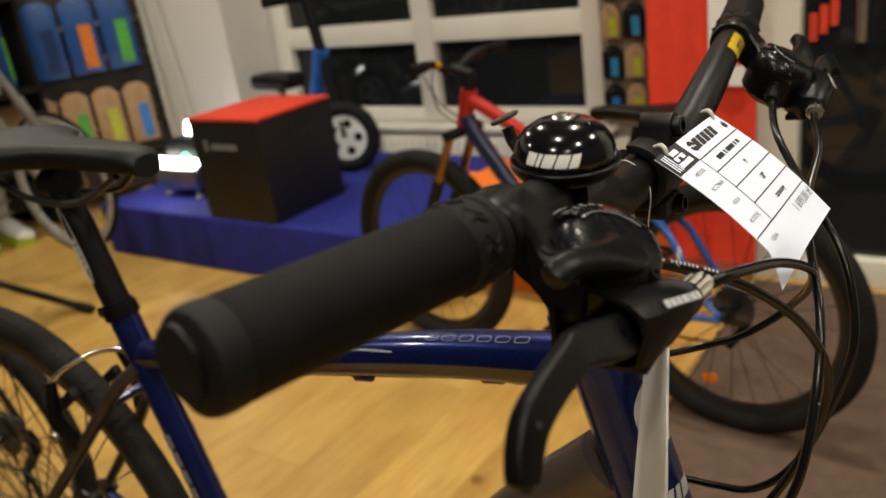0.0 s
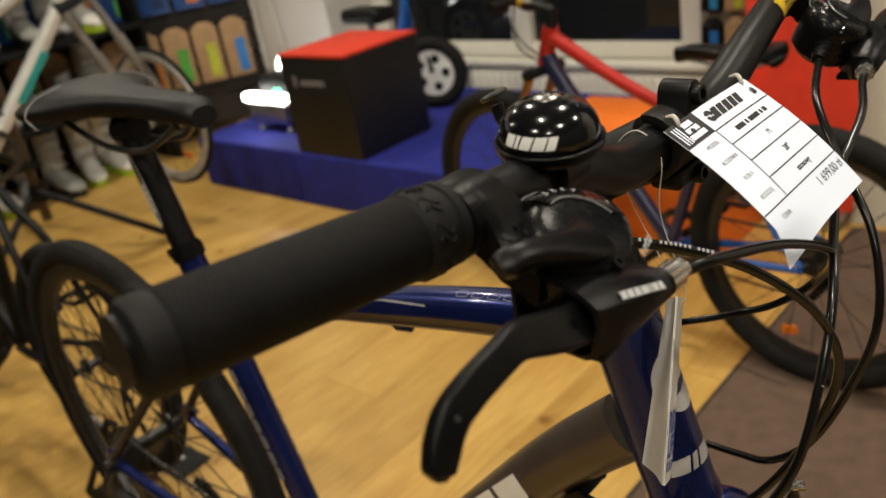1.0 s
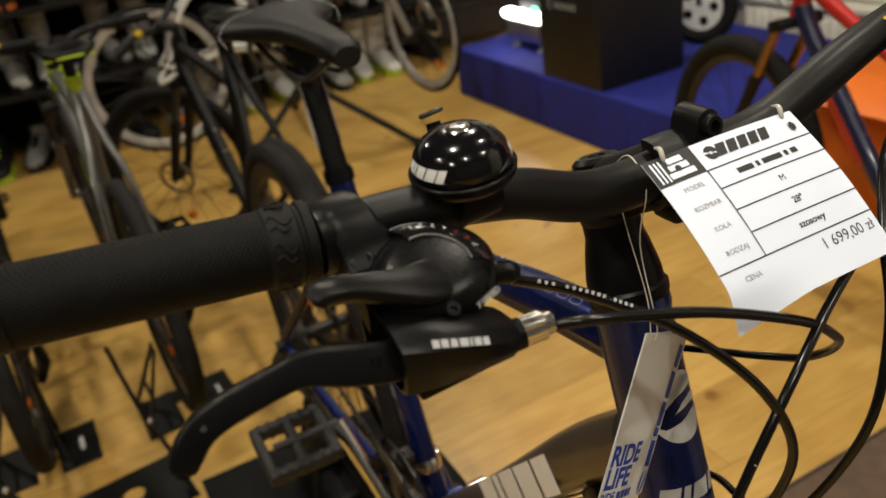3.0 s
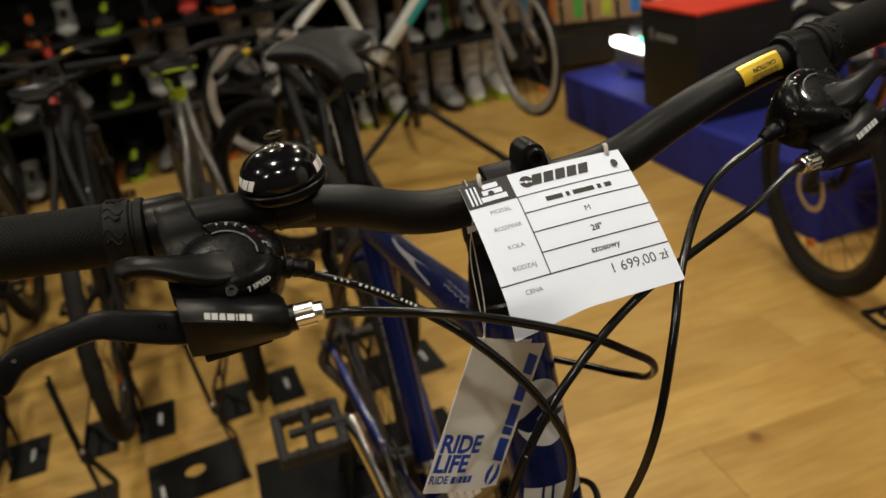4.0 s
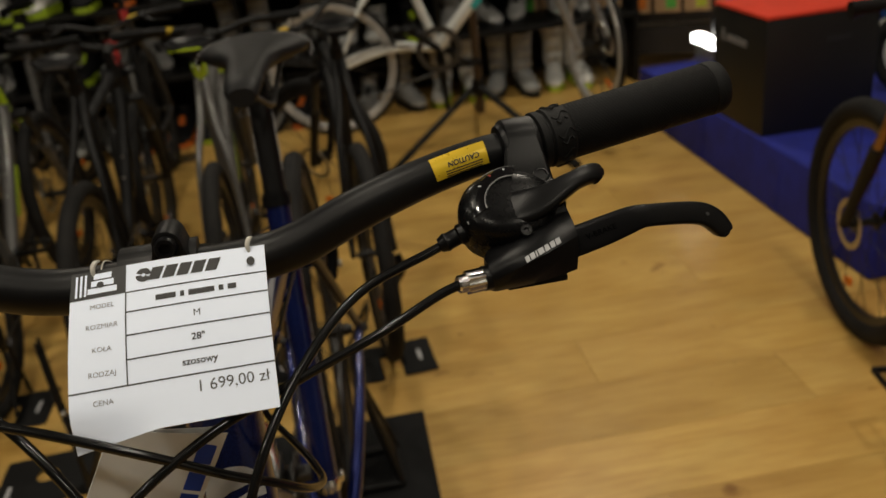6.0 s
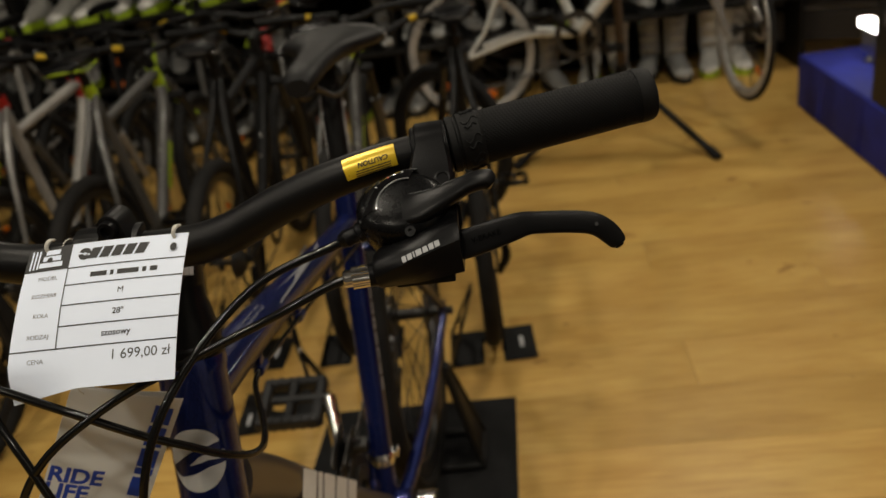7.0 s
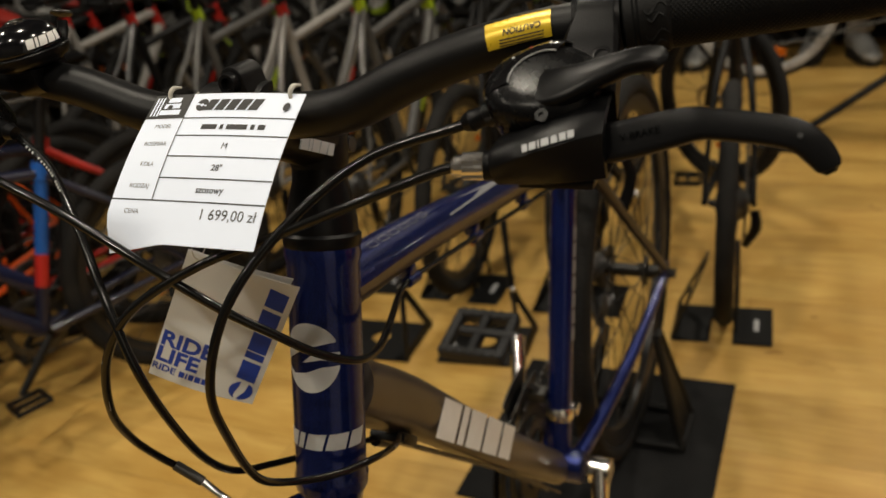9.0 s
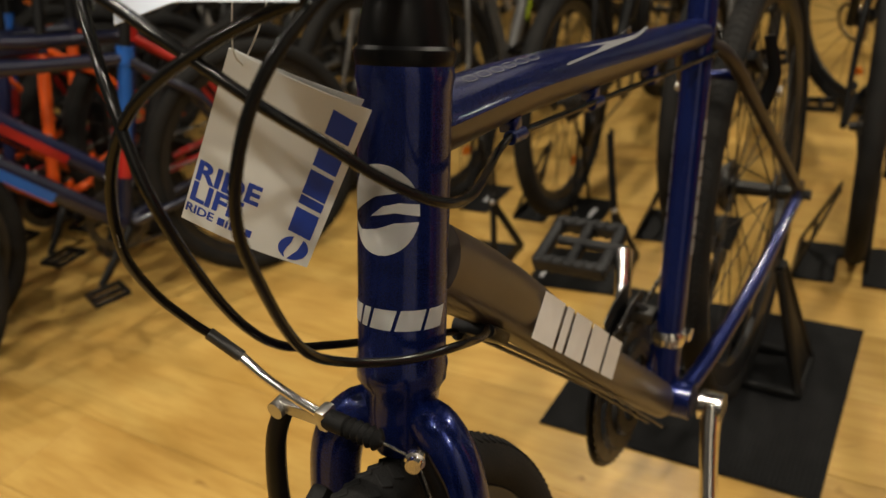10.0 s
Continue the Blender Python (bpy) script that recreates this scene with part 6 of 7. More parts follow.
# floor planks, along y
board_w, board_l = 0.192, 1.28
SOUTH, NORTH = -3.30, 2.60
floor_ob, plank_meshes = bpy.data.objects["floor"], {}
row, x = 0, -3.70 + board_w / 2
while x < 3.15:
    y = SOUTH + (row * 0.43) % board_l - board_l
    while y < NORTH:
        low, high = max(y, SOUTH), min(y + board_l, NORTH)
        long = round(high - low, 4)
        if long > 0.02:
            if long not in plank_meshes:
                plank_meshes[long] = mesh_of("plank", Geo().box((board_w - 0.0008, long - 0.0008, 0.012), Matrix.Translation((0, 0, -0.006)), 0.0004, 1), WOOD)
            ob = new("plank", plank_meshes[long])
            ob.parent = floor_ob
            ob.location = (x, (low + high) / 2, 0)
        y += board_l
    x += board_w
    row += 1
# ---- the other bicycles and their stands ----
def paint(name, colour, rough=0.35):
    return material(name, colour, rough, 0.1, scale=10, mix=0.2, coat=0.4)


LIME, ORANGE_P, RED_P = paint("lime paint", (0.42, 0.58, 0.02)), paint("orange paint", (0.80, 0.11, 0.012)), paint("red paint", (0.46, 0.02, 0.015))
GREY_M, BLACK_P, WHITE_P = paint("grey frame paint", (0.090, 0.088, 0.085)), material("matt black frame paint", (0.005, 0.005, 0.0055), 0.5, scale=10, shine=0.25), paint("white frame paint", (0.68, 0.69, 0.66))
BLUE_P, TEAL_P, NAVY_P = paint("bright blue paint", (0.012, 0.10, 0.42)), paint("teal paint", (0.03, 0.36, 0.36)), paint("navy paint", (0.012, 0.018, 0.07))
DARKER_P = paint("graphite frame paint", (0.045, 0.045, 0.047))
SILVER_P = paint("silver frame paint", (0.23, 0.22, 0.21))
REFLECTOR = material("amber reflector", (0.85, 0.20, 0.01), 0.25, scale=40)
GOLD = material("bronze fork stanchion", (0.35, 0.19, 0.07), 0.3, 0.8, scale=20)


def make_bike(label, main, rear, accent, rim=None, stanchion=None, tyre_r=0.026, top=None, steer=0.0, radius=0.345, low=0.0, seat_z=0.60, seat_paint=None, saddle_z=0.84, bar=1.0):
    """A mountain bicycle over the origin, front towards +x; wheels of 0.345 m."""
    b = thing("bicycle", label, "bicycle", group="bicycles on display")
    slope = 0.31 if seat_z < 0.8 else 0.20
    seat, bb = Vector((-slope * (seat_z - low * 0.5 - 0.305) - 0.012, 0, seat_z - low * 0.5)), Vector((0, 0, 0.305))
    head_top, head_low = Vector((0.395, 0, 0.870 - low)), Vector((0.432, 0, 0.755 - low))
    axle_r, axle_f = Vector((-0.425, 0, radius)), Vector((0.655, 0, radius))
    swing = Matrix.Translation(head_top) @ Matrix.Rotation(radians(steer), 4, head_top - head_low) @ Matrix.Translation(-head_top)
    part("down_tube", Geo().tube(spline([head_low + Vector((-0.008, 0, 0.03)), (0.36, 0, 0.69 - low), bb], 4), [0.030, 0.028, 0.025], 14, 0.85), main, b)
    part("top_tube", Geo().tube(spline([head_top + Vector((0.006, 0, -0.025)), (0.15, 0, min(seat_z, 0.82) * 0.55 + 0.37 - low * 0.8), seat.lerp(bb, 0.04 + max(0, seat_z - 0.82) / (seat_z - 0.305))], 4), [0.022, 0.019, 0.017], 14), top or main, b)
    for y in (-1, 1):
        part("down_tube_decal", Geo().box((0.20, 0.001, 0.026), Matrix.Translation((0.215, 0.0242 * y, 0.515 - low * 0.55)) @ pose(0, 0, 0, 0, -47 + low * 60, 0), 0.0003, 1), accent, b)
    part("seat_tube", Geo().tube([bb, seat], 0.0175, 14), seat_paint or main, b)
    if seat_paint:
        part("seat_tube_band", Geo().tube([bb.lerp(seat, 0.28), bb.lerp(seat, 0.48)], 0.0180, 14), RED_P, b, "red painted band")
        part("bottom_bracket_shell", Geo().tube([bb, bb.lerp(seat, 0.28)], 0.0182, 14), main, b)
    part("seat_collar", Geo().tube([seat + (bb - seat).normalized() * 0.035, seat + (seat - bb).normalized() * 0.012], 0.0225, 14), accent, b)
    part("head_tube", Geo().tube([head_top, head_low], 0.025, 16), accent, b)
    for y in (-1, 1):
        part("chainstay", Geo().tube(spline([bb + Vector((-0.02, 0.02 * y, 0)), (-0.2, 0.05 * y, 0.325), axle_r + Vector((0, 0.066 * y, 0))], 3), [0.013, 0.011, 0.009], 10), rear, b)
        part("seatstay", Geo().tube(spline([seat + Vector((0.002, 0.010 * y, -0.025)), seat.lerp(axle_r, 0.30) + Vector((0.006, 0.022 * y, 0.020)), seat.lerp(axle_r, 0.52) + Vector((-0.004, 0.046 * y, 0.040)), axle_r.lerp(seat, 0.22) + Vector((0, 0.062 * y, 0.0)), axle_r + Vector((0, 0.066 * y, 0.01))], 3), [0.0130, 0.0130, 0.0100, 0.0075, 0.0070], 10), rear, b)
        leg_top, leg_low = head_low + Vector((0.012, 0.058 * y, -0.02)), axle_f + Vector((0, 0.060 * y, 0))
        part("fork_stanchion", Geo().tube([leg_top, leg_top.lerp(leg_low, 0.5)], 0.0145, 12).moved(swing), stanchion or STEEL_DARK, b)
        part("fork_lower", Geo().tube([leg_top.lerp(leg_low, 0.36), leg_top.lerp(leg_low, 0.40), leg_low], [0.021, 0.0195, 0.015], 12).moved(swing), main if stanchion is None else (BLACK_P if stanchion is GOLD else SILVER_P), b)
    part("fork_crown", Geo().box((0.05, 0.155, 0.035), Matrix.Translation(head_low + Vector((0.010, 0, -0.018))) @ pose(0, 0, 0, 0, 18, 0), 0.012).moved(swing), BLACK_P, b)
    wheel(b, axle_r, radius, tyre_r, rim or RIM_BLACK, fine=False)
    wheel(b, swing @ axle_f, radius, tyre_r, rim or RIM_BLACK, steer, fine=False)
    part("brake_disc", Geo().torus(0.075, [(0.0, -0.001), (0.0, 0.001), (-0.018, 0.001), (-0.018, -0.001)], Matrix.Translation(axle_f + Vector((0, 0.045, 0))) @ SIDEWAYS, 32).moved(swing), ALLOY, b)
    part("cassette", Geo().lathe([(0.022, -0.02), (0.030, -0.018), (0.058, 0.016), (0.030, 0.02)], Matrix.Translation(axle_r + Vector((0, -0.035, 0))) @ SIDEWAYS, 24), STEEL_DARK, b)
    part("derailleur", Geo().tube(spline([axle_r + Vector((0, -0.07, -0.02)), axle_r + Vector((-0.01, -0.075, -0.07)), axle_r + Vector((0.03, -0.05, -0.14))], 3), [0.012, 0.016, 0.012], 8), PLASTIC, b)
    part("chainring", Geo().torus(0.085, [(0.004, -0.004), (0.004, 0.004), (-0.018, 0.004), (-0.018, -0.004)], Matrix.Translation(bb + Vector((0, -0.05, 0))) @ SIDEWAYS, 32), STEEL_DARK, b)
    part("chain", Geo().tube(spline([bb + Vector((0, -0.048, 0.085)), axle_r + Vector((0, -0.045, 0.04)), axle_r + Vector((-0.035, -0.045, 0.0)), axle_r + Vector((0.03, -0.045, -0.13)), bb + Vector((0, -0.048, -0.085))], 3), 0.004, 6), STEEL_DARK, b)
    for y in (-1, 1):
        tip = bb + Vector((0.13 * y, 0.085 * y, -0.11 * y))
        part("crank", Geo().tube([bb + Vector((0, 0.055 * y, 0)), tip], [0.014, 0.011], 10, 0.7), BLACK_P, b)
        pedal = Geo()
        for dx in (-0.042, 0.042):
            pedal.box((0.012, 0.09, 0.018), Matrix.Translation(tip + Vector((dx, 0.06 * y, 0))), 0.004, 1)
        for dy in (0.018, 0.06, 0.10):
            pedal.box((0.09, 0.012, 0.014), Matrix.Translation(tip + Vector((0, dy * y, 0))), 0.003, 1)
        part("pedal", pedal, PLASTIC, b)
    post_top = seat + (seat - bb).normalized() * (saddle_z - seat.z if low == 0 else 0.16)
    part("seat_post", Geo().tube([seat, post_top], 0.0145, 12), BLACK_P, b)
    rings = []
    for x, half, z in ((0.15, 0.015, 0), (0.10, 0.022, 0.010), (0.0, 0.034, 0.010), (-0.07, 0.068, 0.014), (-0.115, 0.072, 0.016), (-0.130, 0.05, 0.006)):
        rings.append([tuple(post_top + Vector((x - 0.01, half * math.cos(a), z + 0.03 + (0.012 if math.sin(a) > 0 else 0.030) * math.sin(a)))) for a in np.linspace(0, 2 * math.pi, 12, endpoint=False).tolist()])
    part("saddle", Geo().loft(rings), PLASTIC, b)
    part("stem", Geo().tube([head_top, head_top + Vector((-0.014, 0, 0.045)), head_top + Vector((0.055, 0, 0.062))], [0.02, 0.019, 0.018], 12).moved(swing), BLACK_P, b)
    mid = head_top + Vector((0.055, 0, 0.062))
    narrow = Matrix.Diagonal((1, bar, 1, 1))
    part("handlebar", Geo().tube(spline([mid + Vector((-0.035, -0.34, 0.035)), mid + Vector((-0.01, -0.16, 0.03)), mid + Vector((0, -0.05, 0)), mid + Vector((0, 0.05, 0)), mid + Vector((-0.01, 0.16, 0.03)), mid + Vector((-0.035, 0.34, 0.035))], 4), 0.0125, 10).moved(swing @ narrow), BLACK_P, b)
    for y in (-1, 1):
        part("grip", Geo().tube([mid + Vector((-0.022, 0.23 * y, 0.032)), mid + Vector((-0.035, 0.345 * y, 0.035))], 0.0165, 12).moved(swing @ narrow), RUBBER, b)
        part("brake_lever", Geo().tube(spline([mid + Vector((0.0, 0.17 * y, 0.025)), mid + Vector((0.045, 0.21 * y, 0.012)), mid + Vector((0.03, 0.29 * y, 0.0))], 3), [0.012, 0.008, 0.006], 8).moved(swing @ narrow), PLASTIC, b)
        part("brake_hose", Geo().tube(spline([mid + Vector((0.03, 0.14 * y, 0.02)), mid + Vector((0.11, 0.05 * y, 0.0)), mid + Vector((0.08, -0.02 * y, -0.12)), head_low + Vector((-0.02, -0.03 * y, 0.0))], 4), 0.003, 6).moved(swing @ narrow), GLOSS, b)
    part("bar_label", Geo().tube([mid + Vector((-0.006, 0.11, 0.0215)), mid + Vector((-0.010, 0.15, 0.0290))], 0.0130, 10).moved(swing @ narrow), YELLOW, b, "yellow label on the bar")
    part("saddle_edge", Geo().tube(spline([post_top + Vector((0.09, 0.020, 0.016)), post_top + Vector((-0.05, 0.050, 0.012)), post_top + Vector((-0.125, 0.060, 0.022)), post_top + Vector((-0.140, 0.0, 0.026)), post_top + Vector((-0.125, -0.060, 0.022)), post_top + Vector((-0.05, -0.050, 0.012)), post_top + Vector((0.09, -0.020, 0.016))], 3), 0.0035, 6), LIME if accent is LIME else DARKER_P, b)
    for share in (0.42, 0.56):
        part("bottle_cage_bolt", Geo().ball(bb.lerp(head_low, share) + Vector((-0.018, 0, 0.02)), (0.006, 0.006, 0.006), None, 5, 8), ALLOY, b)
    for axle, m in ((axle_r, Matrix()), (axle_f, swing)):
        part("reflector", Geo().box((0.045, 0.010, 0.028), Matrix.Translation(axle + Vector((0.06, 0, -radius * 0.62))) @ pose(0, 0, 0, 0, 15, 0), 0.004, 1).moved(m), REFLECTOR, b)
    return b


ROW, TALL = 0.80, (0.92, 0.98)  # size of the bicycles in the rows; height of their seat clamp and saddle
SMALLER = Matrix.Diagonal((ROW, ROW, ROW, 1))


def parked(x, y, turn, lean):
    """Stands a bicycle with its rear axle over x, y."""
    return pose(x + 0.425 * ROW * math.cos(radians(turn)), y + 0.425 * ROW * math.sin(radians(turn)), 0.012, lean, 0, turn)


PALE_P = paint("pale silver frame paint", (0.34, 0.325, 0.305))
# navy paint again, darkened in its colour for the weaker light on the row
SHADED_NAVY = paint("shaded navy paint", (0.005, 0.007, 0.026))
grey_lime = make_bike("grey mountain bicycle with lime accents on a floor stand", GREY_M, GREY_M, LIME, top=GREY_M, seat_z=TALL[0], saddle_z=TALL[1])
grey_lime.matrix_basis = parked(-0.94, -0.86, 181, -2) @ SMALLER
black_one = make_bike("matt black mountain bicycle on a floor stand", BLACK_P, BLACK_P, BLACK_P, seat_z=TALL[0], saddle_z=TALL[1])
black_one.matrix_basis = parked(-0.95, -0.555, 182, 2) @ SMALLER
black_turned = make_bike("matt black mountain bicycle with turned front wheel on a floor stand", BLACK_P, BLACK_P, BLACK_P, steer=45, seat_z=TALL[0], saddle_z=TALL[1])
black_turned.matrix_basis = parked(-0.93, 0.115, 185, 1) @ SMALLER
silver_red = make_bike("silver mountain bicycle with red accents on a floor stand", PALE_P, SILVER_P, RED_P, seat_z=TALL[0], saddle_z=TALL[1])
silver_red.matrix_basis = parked(-0.95, -1.18, 181, 2) @ SMALLER
black_red = make_bike("black mountain bicycle with red accents on a floor stand", BLACK_P, DARKER_P, RED_P, top=BLACK_P, seat_z=TALL[0], saddle_z=TALL[1])
black_red.matrix_basis = parked(-0.98, -1.80, 181, 2) @ SMALLER
for x, y, turn, lean, of in ((-0.95, -0.235, 183, 1, grey_lime), (-0.97, -1.50, 181, 1, grey_lime), (-1.0, -2.12, 181, 2, silver_red), (-1.0, -2.45, 180, 0, black_red)):
    copy_thing(of, parked(x, y, turn, lean))
# a farther row before the shelves
for x, y, turn, of in ((-2.52, -0.70, 4, black_red), (-2.50, -1.12, -3, grey_lime), (-2.54, -1.52, 2, black_one), (-2.50, -1.95, 5, silver_red), (-2.52, -2.36, 0, grey_lime), (-2.50, -2.75, 3, black_red)):
    copy_thing(of, pose(x, y, 0, 1, 0, turn))
# a row beside it, fronts the other way
navy_blue = make_bike("navy mountain bicycle with blue and red seat tube in the row", SHADED_NAVY, SHADED_NAVY, BLUE_P, top=SHADED_NAVY, seat_paint=BLUE_P, seat_z=0.74, saddle_z=0.92)
navy_blue.matrix_basis = pose(-0.170, -1.240, 0.0, 2, 0, -20) @ SMALLER
orange_blue = make_bike("orange mountain bicycle with blue seat tube in the row", ORANGE_P, ORANGE_P, SHADED_NAVY, top=SHADED_NAVY, seat_z=0.74, saddle_z=0.92)
orange_blue.matrix_basis = pose(-0.21, -1.54, 0.0, 2, 0, 2) @ SMALLER
navy_red = make_bike("navy mountain bicycle with red accents in the row", NAVY_P, RED_P, RED_P, top=SHADED_NAVY, seat_z=0.74, saddle_z=0.92)
navy_red.matrix_basis = pose(-0.24, -1.78, 0.0, -1, 0, 3) @ SMALLER
teal_one = make_bike("teal mountain bicycle in the row", TEAL_P, BLACK_P, TEAL_P, seat_z=0.74, saddle_z=0.92)
teal_one.matrix_basis = pose(-0.22, -2.20, 0.0, 2, 0, 6) @ SMALLER
for x, y, turn, lean, of in ((-0.17, -1.92, 4, 1, orange_blue), (-0.2, -2.38, 7, 2, orange_blue), (-0.25, -2.64, 6, -2, navy_red), (-0.40, -1.98, 3, 1, navy_blue), (-0.44, -2.24, 4, 1, black_one), (-0.36, -1.66, 3, -1, orange_blue), (-0.33, -1.42, -18, 1, navy_red)):
    copy_thing(of, pose(x, y, 0, lean, 0, turn))
white_bike = make_bike("white bicycle with teal accents held in a repair stand", WHITE_P, WHITE_P, TEAL_P, RIM_SILVER, SILVER_P, 0.010, WHITE_P, -79, 0.27, 0.0, 0.66)
white_bike.matrix_basis = pose(-2.32, 0.50, 0.18, 0, 0, 86)
junior = make_bike("navy and red junior mountain bicycle before the blue platform", NAVY_P, BLUE_P, RED_P, RIM_BLACK, GOLD, 0.031, RED_P, 0.0, 0.356, -0.05, 0.66, bar=0.62)
junior.matrix_basis = pose(-0.140, 1.167, 0, 0, 0, 171.7) @ Matrix.Diagonal((0.805, 0.805, 0.805, 1))

# floor stands: a low base plate with a wheel slot and a bent holder
def make_stand():
    s = thing("wheel_stand", "black steel wheel stand with A-shaped side plate on the floor", "bicycle stand", group="wheel stands")
    base = Geo()
    for y in (-0.068, 0.068):
        base.box((0.16, 0.084, 0.004), Matrix.Translation((0, y, 0.004)), 0.001, 1)
    base.box((0.05, 0.06, 0.004), Matrix.Translation((-0.05, 0, 0.004)), 0.001, 1)
    part("base_plate", base, STAND_BLACK, s)

    def leaning(x, h):
        return Vector((x, -0.108 + 0.42 * h, 0.006 + h))

    side = Geo()
    for a, b, wide in (((-0.078, 0.0), (-0.012, 0.175), 0.022), ((0.078, 0.0), (0.012, 0.175), 0.022), ((-0.075, 0.010), (0.075, 0.010), 0.020), ((-0.048, 0.080), (0.048, 0.080), 0.014), ((-0.018, 0.168), (0.018, 0.168), 0.016)):
        p, q = leaning(*a), leaning(*b)
        way = (q - p).normalized()
        out = Vector((0, -0.92, 0.39))
        side.box(((q - p).length, wide, 0.004), Matrix.Translation((p + q) / 2) @ Matrix((way, out.cross(way), out)).transposed().to_4x4(), 0.001, 1)
    part("side_plate", side, STAND_BLACK, s)
    part("upright", Geo().tube(spline([(0.03, 0.03, 0.006), (-0.02, 0.03, 0.12), (-0.045, 0.03, 0.20), (-0.07, 0.03, 0.12), (-0.09, 0.03, 0.006)], 3), 0.005, 8), STAND_BLACK, s)
    part("sticker", Geo().box((0.05, 0.010, 0.0004), Matrix.Translation((0.0, 0.075, 0.0064))), DECAL_GREY, s, "small pale sticker")
    return s


stand = make_stand()
stand.matrix_basis = pose(-0.873, 0.117, 0, 0, 0, 4)
for x, y, turn in ((-0.932, -0.238, 3), (-0.938, -0.558, 1), (-0.94, -0.86, 2), (-0.95, -1.18, 0), (-0.97, -1.50, 0)):
    copy_thing(stand, pose(x, y, 0, 0, 0, turn))


def make_empty_stand(turned):
    """A stand with no wheel in it: a plate with a round hole, and a folding arm on an A-shaped side plate."""
    s = thing("wheel_stand", "empty black steel wheel stand with a round hole", "bicycle stand", turned.translation, "wheel stands")
    n, hole, rect = 32, [], []
    for k in range(n):
        a = 2 * math.pi * k / n + math.pi / n
        reach = min(0.085 / max(1e-6, abs(math.cos(a))), 0.105 / max(1e-6, abs(math.sin(a))))
        rect.append((reach * math.cos(a), reach * math.sin(a)))
        hole.append((0.024 * math.cos(a) - 0.012, 0.024 * math.sin(a) - 0.005))
    verts = [(x, y, z) for z in (0.002, 0.006) for x, y in rect + hole]
    faces = []
    for k in range(n):
        j = (k + 1) % n
        faces += [(2 * n + k, 2 * n + j, 3 * n + j, 3 * n + k), (k, n + k, n + j, j), (k, j, 2 * n + j, 2 * n + k), (n + j, n + k, 3 * n + k, 3 * n + j)]
    part("base_plate", Geo().add(verts, faces, turned), STAND_BLACK, s)
    side = Geo()
    apex = Vector((-0.015, 0.072, 0.150))
    for a, b, wide in ((Vector((-0.080, 0.103, 0.006)), apex, 0.024), (Vector((0.080, 0.103, 0.006)), apex, 0.024), (Vector((-0.080, 0.101, 0.014)), Vector((0.080, 0.101, 0.014)), 0.020)):
        way = (b - a).normalized()
        out = Vector((0, 0.98, 0.21))
        out = (out - way * out.dot(way)).normalized()
        side.box(((b - a).length + 0.012, wide, 0.004), turned @ Matrix.Translation((a + b) / 2) @ Matrix((way, out.cross(way), out)).transposed().to_4x4(), 0.001, 1)
    part("side_plate", side, STAND_BLACK, s)
    part("bolt", Geo().ball(turned @ (apex + Vector((0.006, 0.002, 0.004))), (0.007, 0.007, 0.007), None, 6, 10), ALLOY, s)
    for dx in (-0.012, 0.012):
        part("upright", Geo().tube([turned @ Vector(q) for q in spline([tuple(apex + Vector((dx, 0, -0.02))), tuple(apex + Vector((dx - 0.03, -0.012, 0.08))), tuple(apex + Vector((dx - 0.055, -0.020, 0.16)))], 3)], 0.0045, 8), STAND_BLACK, s)
    part("sticker", Geo().box((0.045, 0.009, 0.0004), turned @ Matrix.Translation((0.03, -0.08, 0.0064))), DECAL_GREY, s, "small pale sticker")


for x, y, turn in ((-0.675, -0.40, 6), (-0.640, -0.675, 4)):
    make_empty_stand(pose(x, y, 0, 0, 0, turn))
mat_thing = thing("rubber_mat", "black ribbed rubber mat under the rear wheel", "mat")
part("sheet", Geo().span((-0.640, -0.275, 0.0), (-0.180, 0.172, 0.004), 0.001), MAT_RUBBER, mat_thing)
for k in range(58):
    y = -0.271 + 0.0077 * k
    part("rib", Geo().span((-0.638, y - 0.0022, 0.004), (-0.182, y + 0.0022, 0.0056)), MAT_RUBBER, mat_thing)
holder = thing("wheel_holder", "black steel wheel holder on the mat", "bicycle stand")
for y in (-1, 1):
    plate = [(0.058, 0), (-0.058, 0), (-0.050, 0.02), (-0.014, 0.21), (0.014, 0.21), (0.050, 0.02)]
    placed = [Vector((REAR.x + a, y * (0.10 - 0.05 * b / 0.21), 0.012 + b)) for a, b in plate]
    g = Geo()
    for a, b in zip(placed, placed[1:] + placed[:1]):
        g.rod(a, b, 0.008, seg=8)
    part("side_frame", g, STAND_BLACK, holder)
    thick = Vector((0, 0.003 * y, 0))
    part("side_plate", Geo().add(placed + [q + thick for q in placed], [tuple(range(6)), tuple(range(6, 12))[::-1]] + [(i, (i + 1) % 6, (i + 1) % 6 + 6, i + 6) for i in range(6)]), STAND_BLACK, holder)
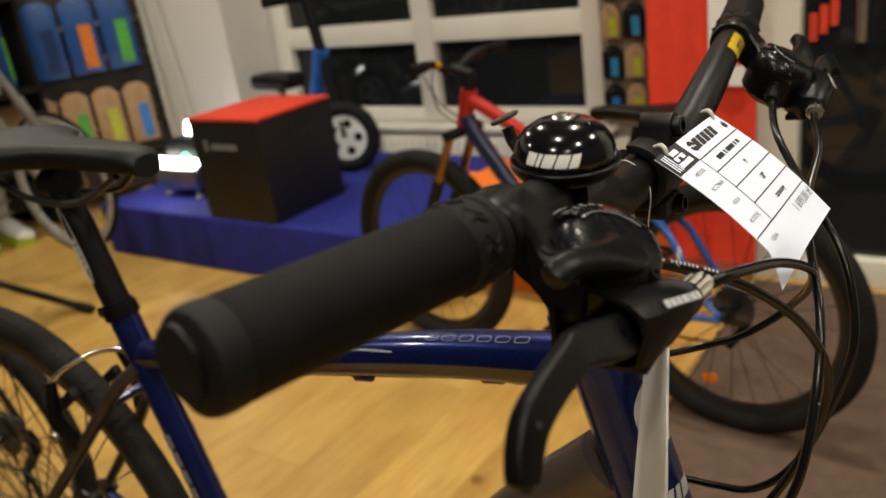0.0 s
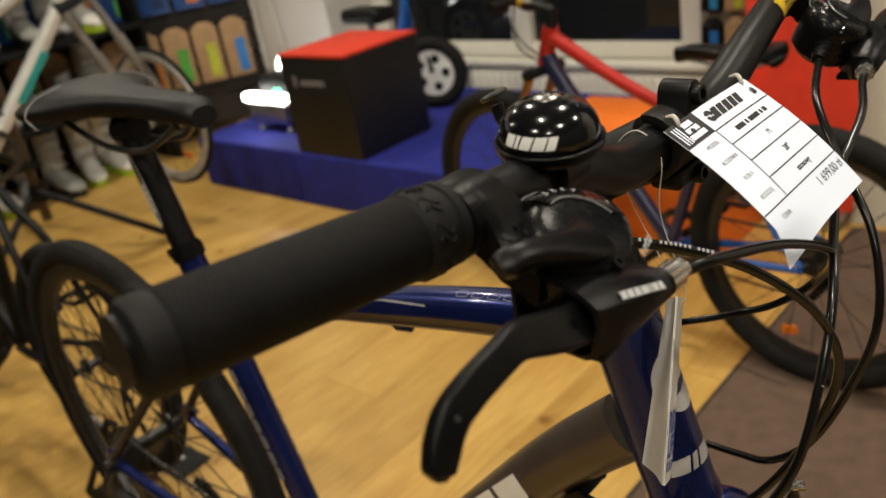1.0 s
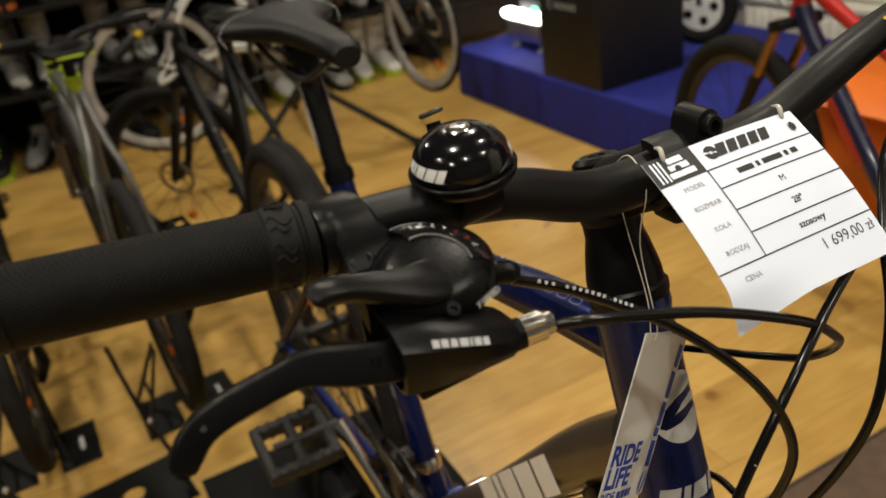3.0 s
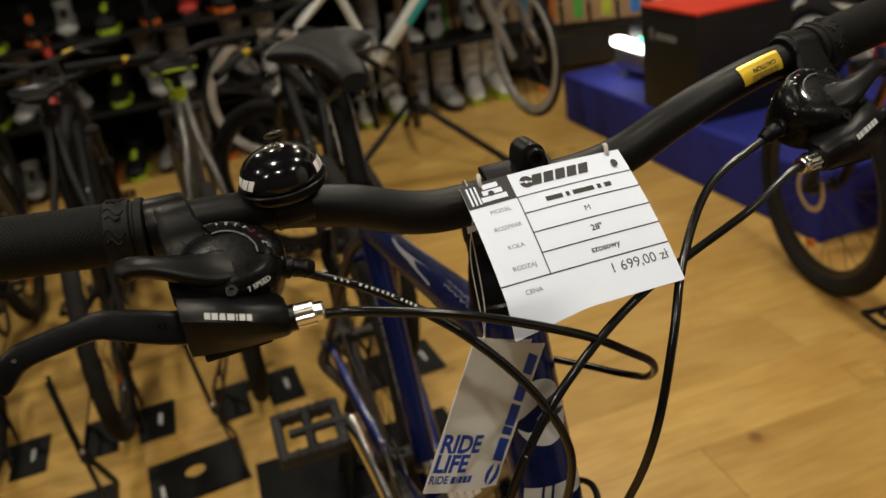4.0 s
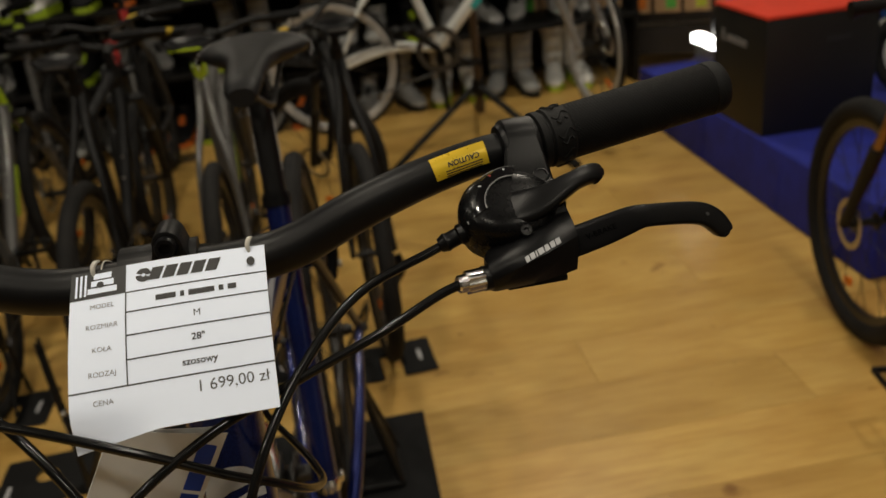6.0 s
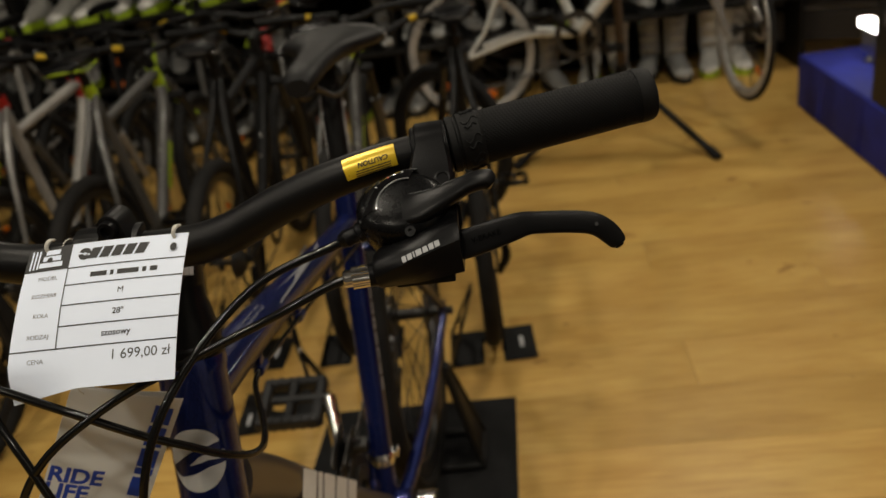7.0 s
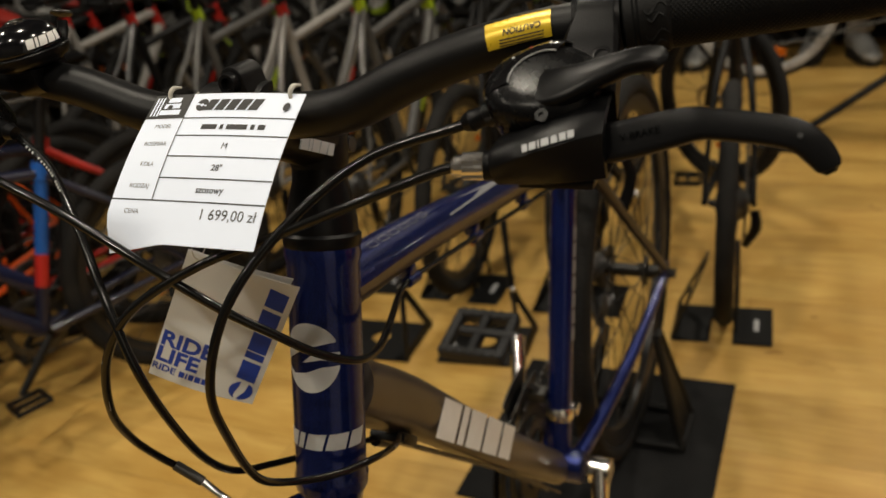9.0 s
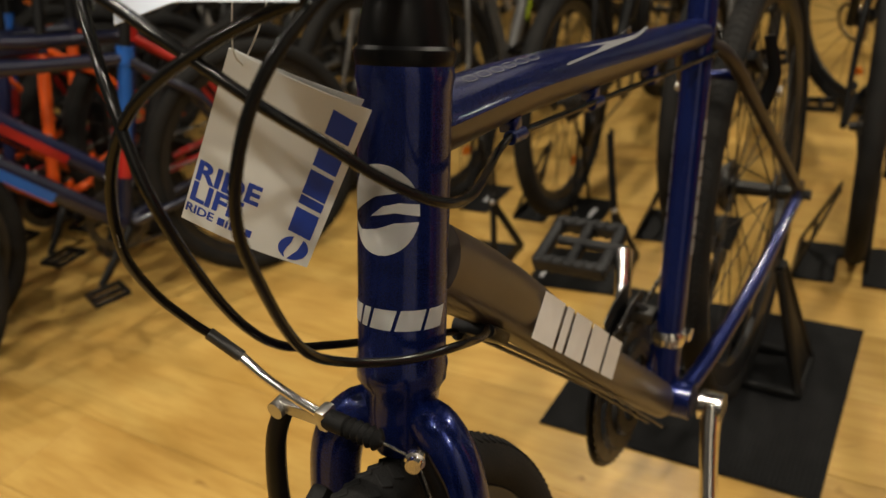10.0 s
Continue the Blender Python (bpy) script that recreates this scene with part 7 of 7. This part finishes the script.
for dx in (-0.058, 0.058):
    part("cross_bar", Geo().rod((REAR.x + dx, -0.1, 0.014), (REAR.x + dx, 0.1, 0.014), 0.008, seg=8), STAND_BLACK, holder)

# repair stand
repair = thing("repair_stand", "grey-brown metal repair stand with folding tripod legs", "repair stand")
POLE = material("worn bronze tube", (0.10, 0.065, 0.035), 0.4, 0.5, scale=12)
part("pole", Geo().rod((-2.58, 0.69, 0.12), (-2.58, 0.69, 1.25), 0.019), POLE, repair)
part("collar", Geo().rod((-2.58, 0.69, 0.20), (-2.58, 0.69, 0.27), 0.03), STAND_BLACK, repair)
for a, b in (((-2.56, 0.69, 0.24), (-2.05, 0.95, 0.018)), ((-2.58, 0.67, 0.24), (-2.20, 0.22, 0.018)), ((-2.60, 0.70, 0.24), (-3.05, 0.75, 0.018))):
    part("leg", Geo().rod(a, b, 0.014), STAND_BLACK, repair)
    way = (Vector(b) - Vector(a)).normalized()
    part("rubber_foot", Geo().rod(Vector(b) - way * 0.03, Vector(b) + way * 0.03, 0.018), RUBBER, repair)
part("clamp_arm", Geo().rod((-2.58, 0.69, 1.2), (-2.42, 0.50, 1.08), 0.022), STAND_BLACK, repair)
# ---- ceiling lamps ----
LAMP_GLOW = material("lamp diffuser", (1.0, 0.86, 0.66), 0.5, emit=6.0)
LAMP_RING = material("white lamp ring", (0.8, 0.8, 0.78), 0.4)
# includes the added brightening lamp near the west shelf
for x, y in LAMP_PLACES:
    lamp = thing("ceiling_lamp", "round white recessed ceiling lamp, lit", "lamp", (x, y, 2.9), "ceiling lamps")
    part("ring", Geo().torus(0.085, [(0.012, -0.012), (0.012, 0.0), (-0.012, 0.0), (-0.012, -0.012)], Matrix.Translation((x, y, 2.9)), 28), LAMP_RING, lamp)
    part("diffuser", Geo().lathe([(0.074, 0), (0.074, -0.004)], Matrix.Translation((x, y, 2.896)), 28), LAMP_GLOW, lamp)
    data = bpy.data.lights.new("lamp_light", "AREA")
    data.shape, data.size, data.energy, data.color = "DISK", 0.13, LAMP_POWER, LAMP_COLOUR
    light = new("lamp_light", data)
    light.matrix_basis = Matrix.Translation((x, y, 2.885))
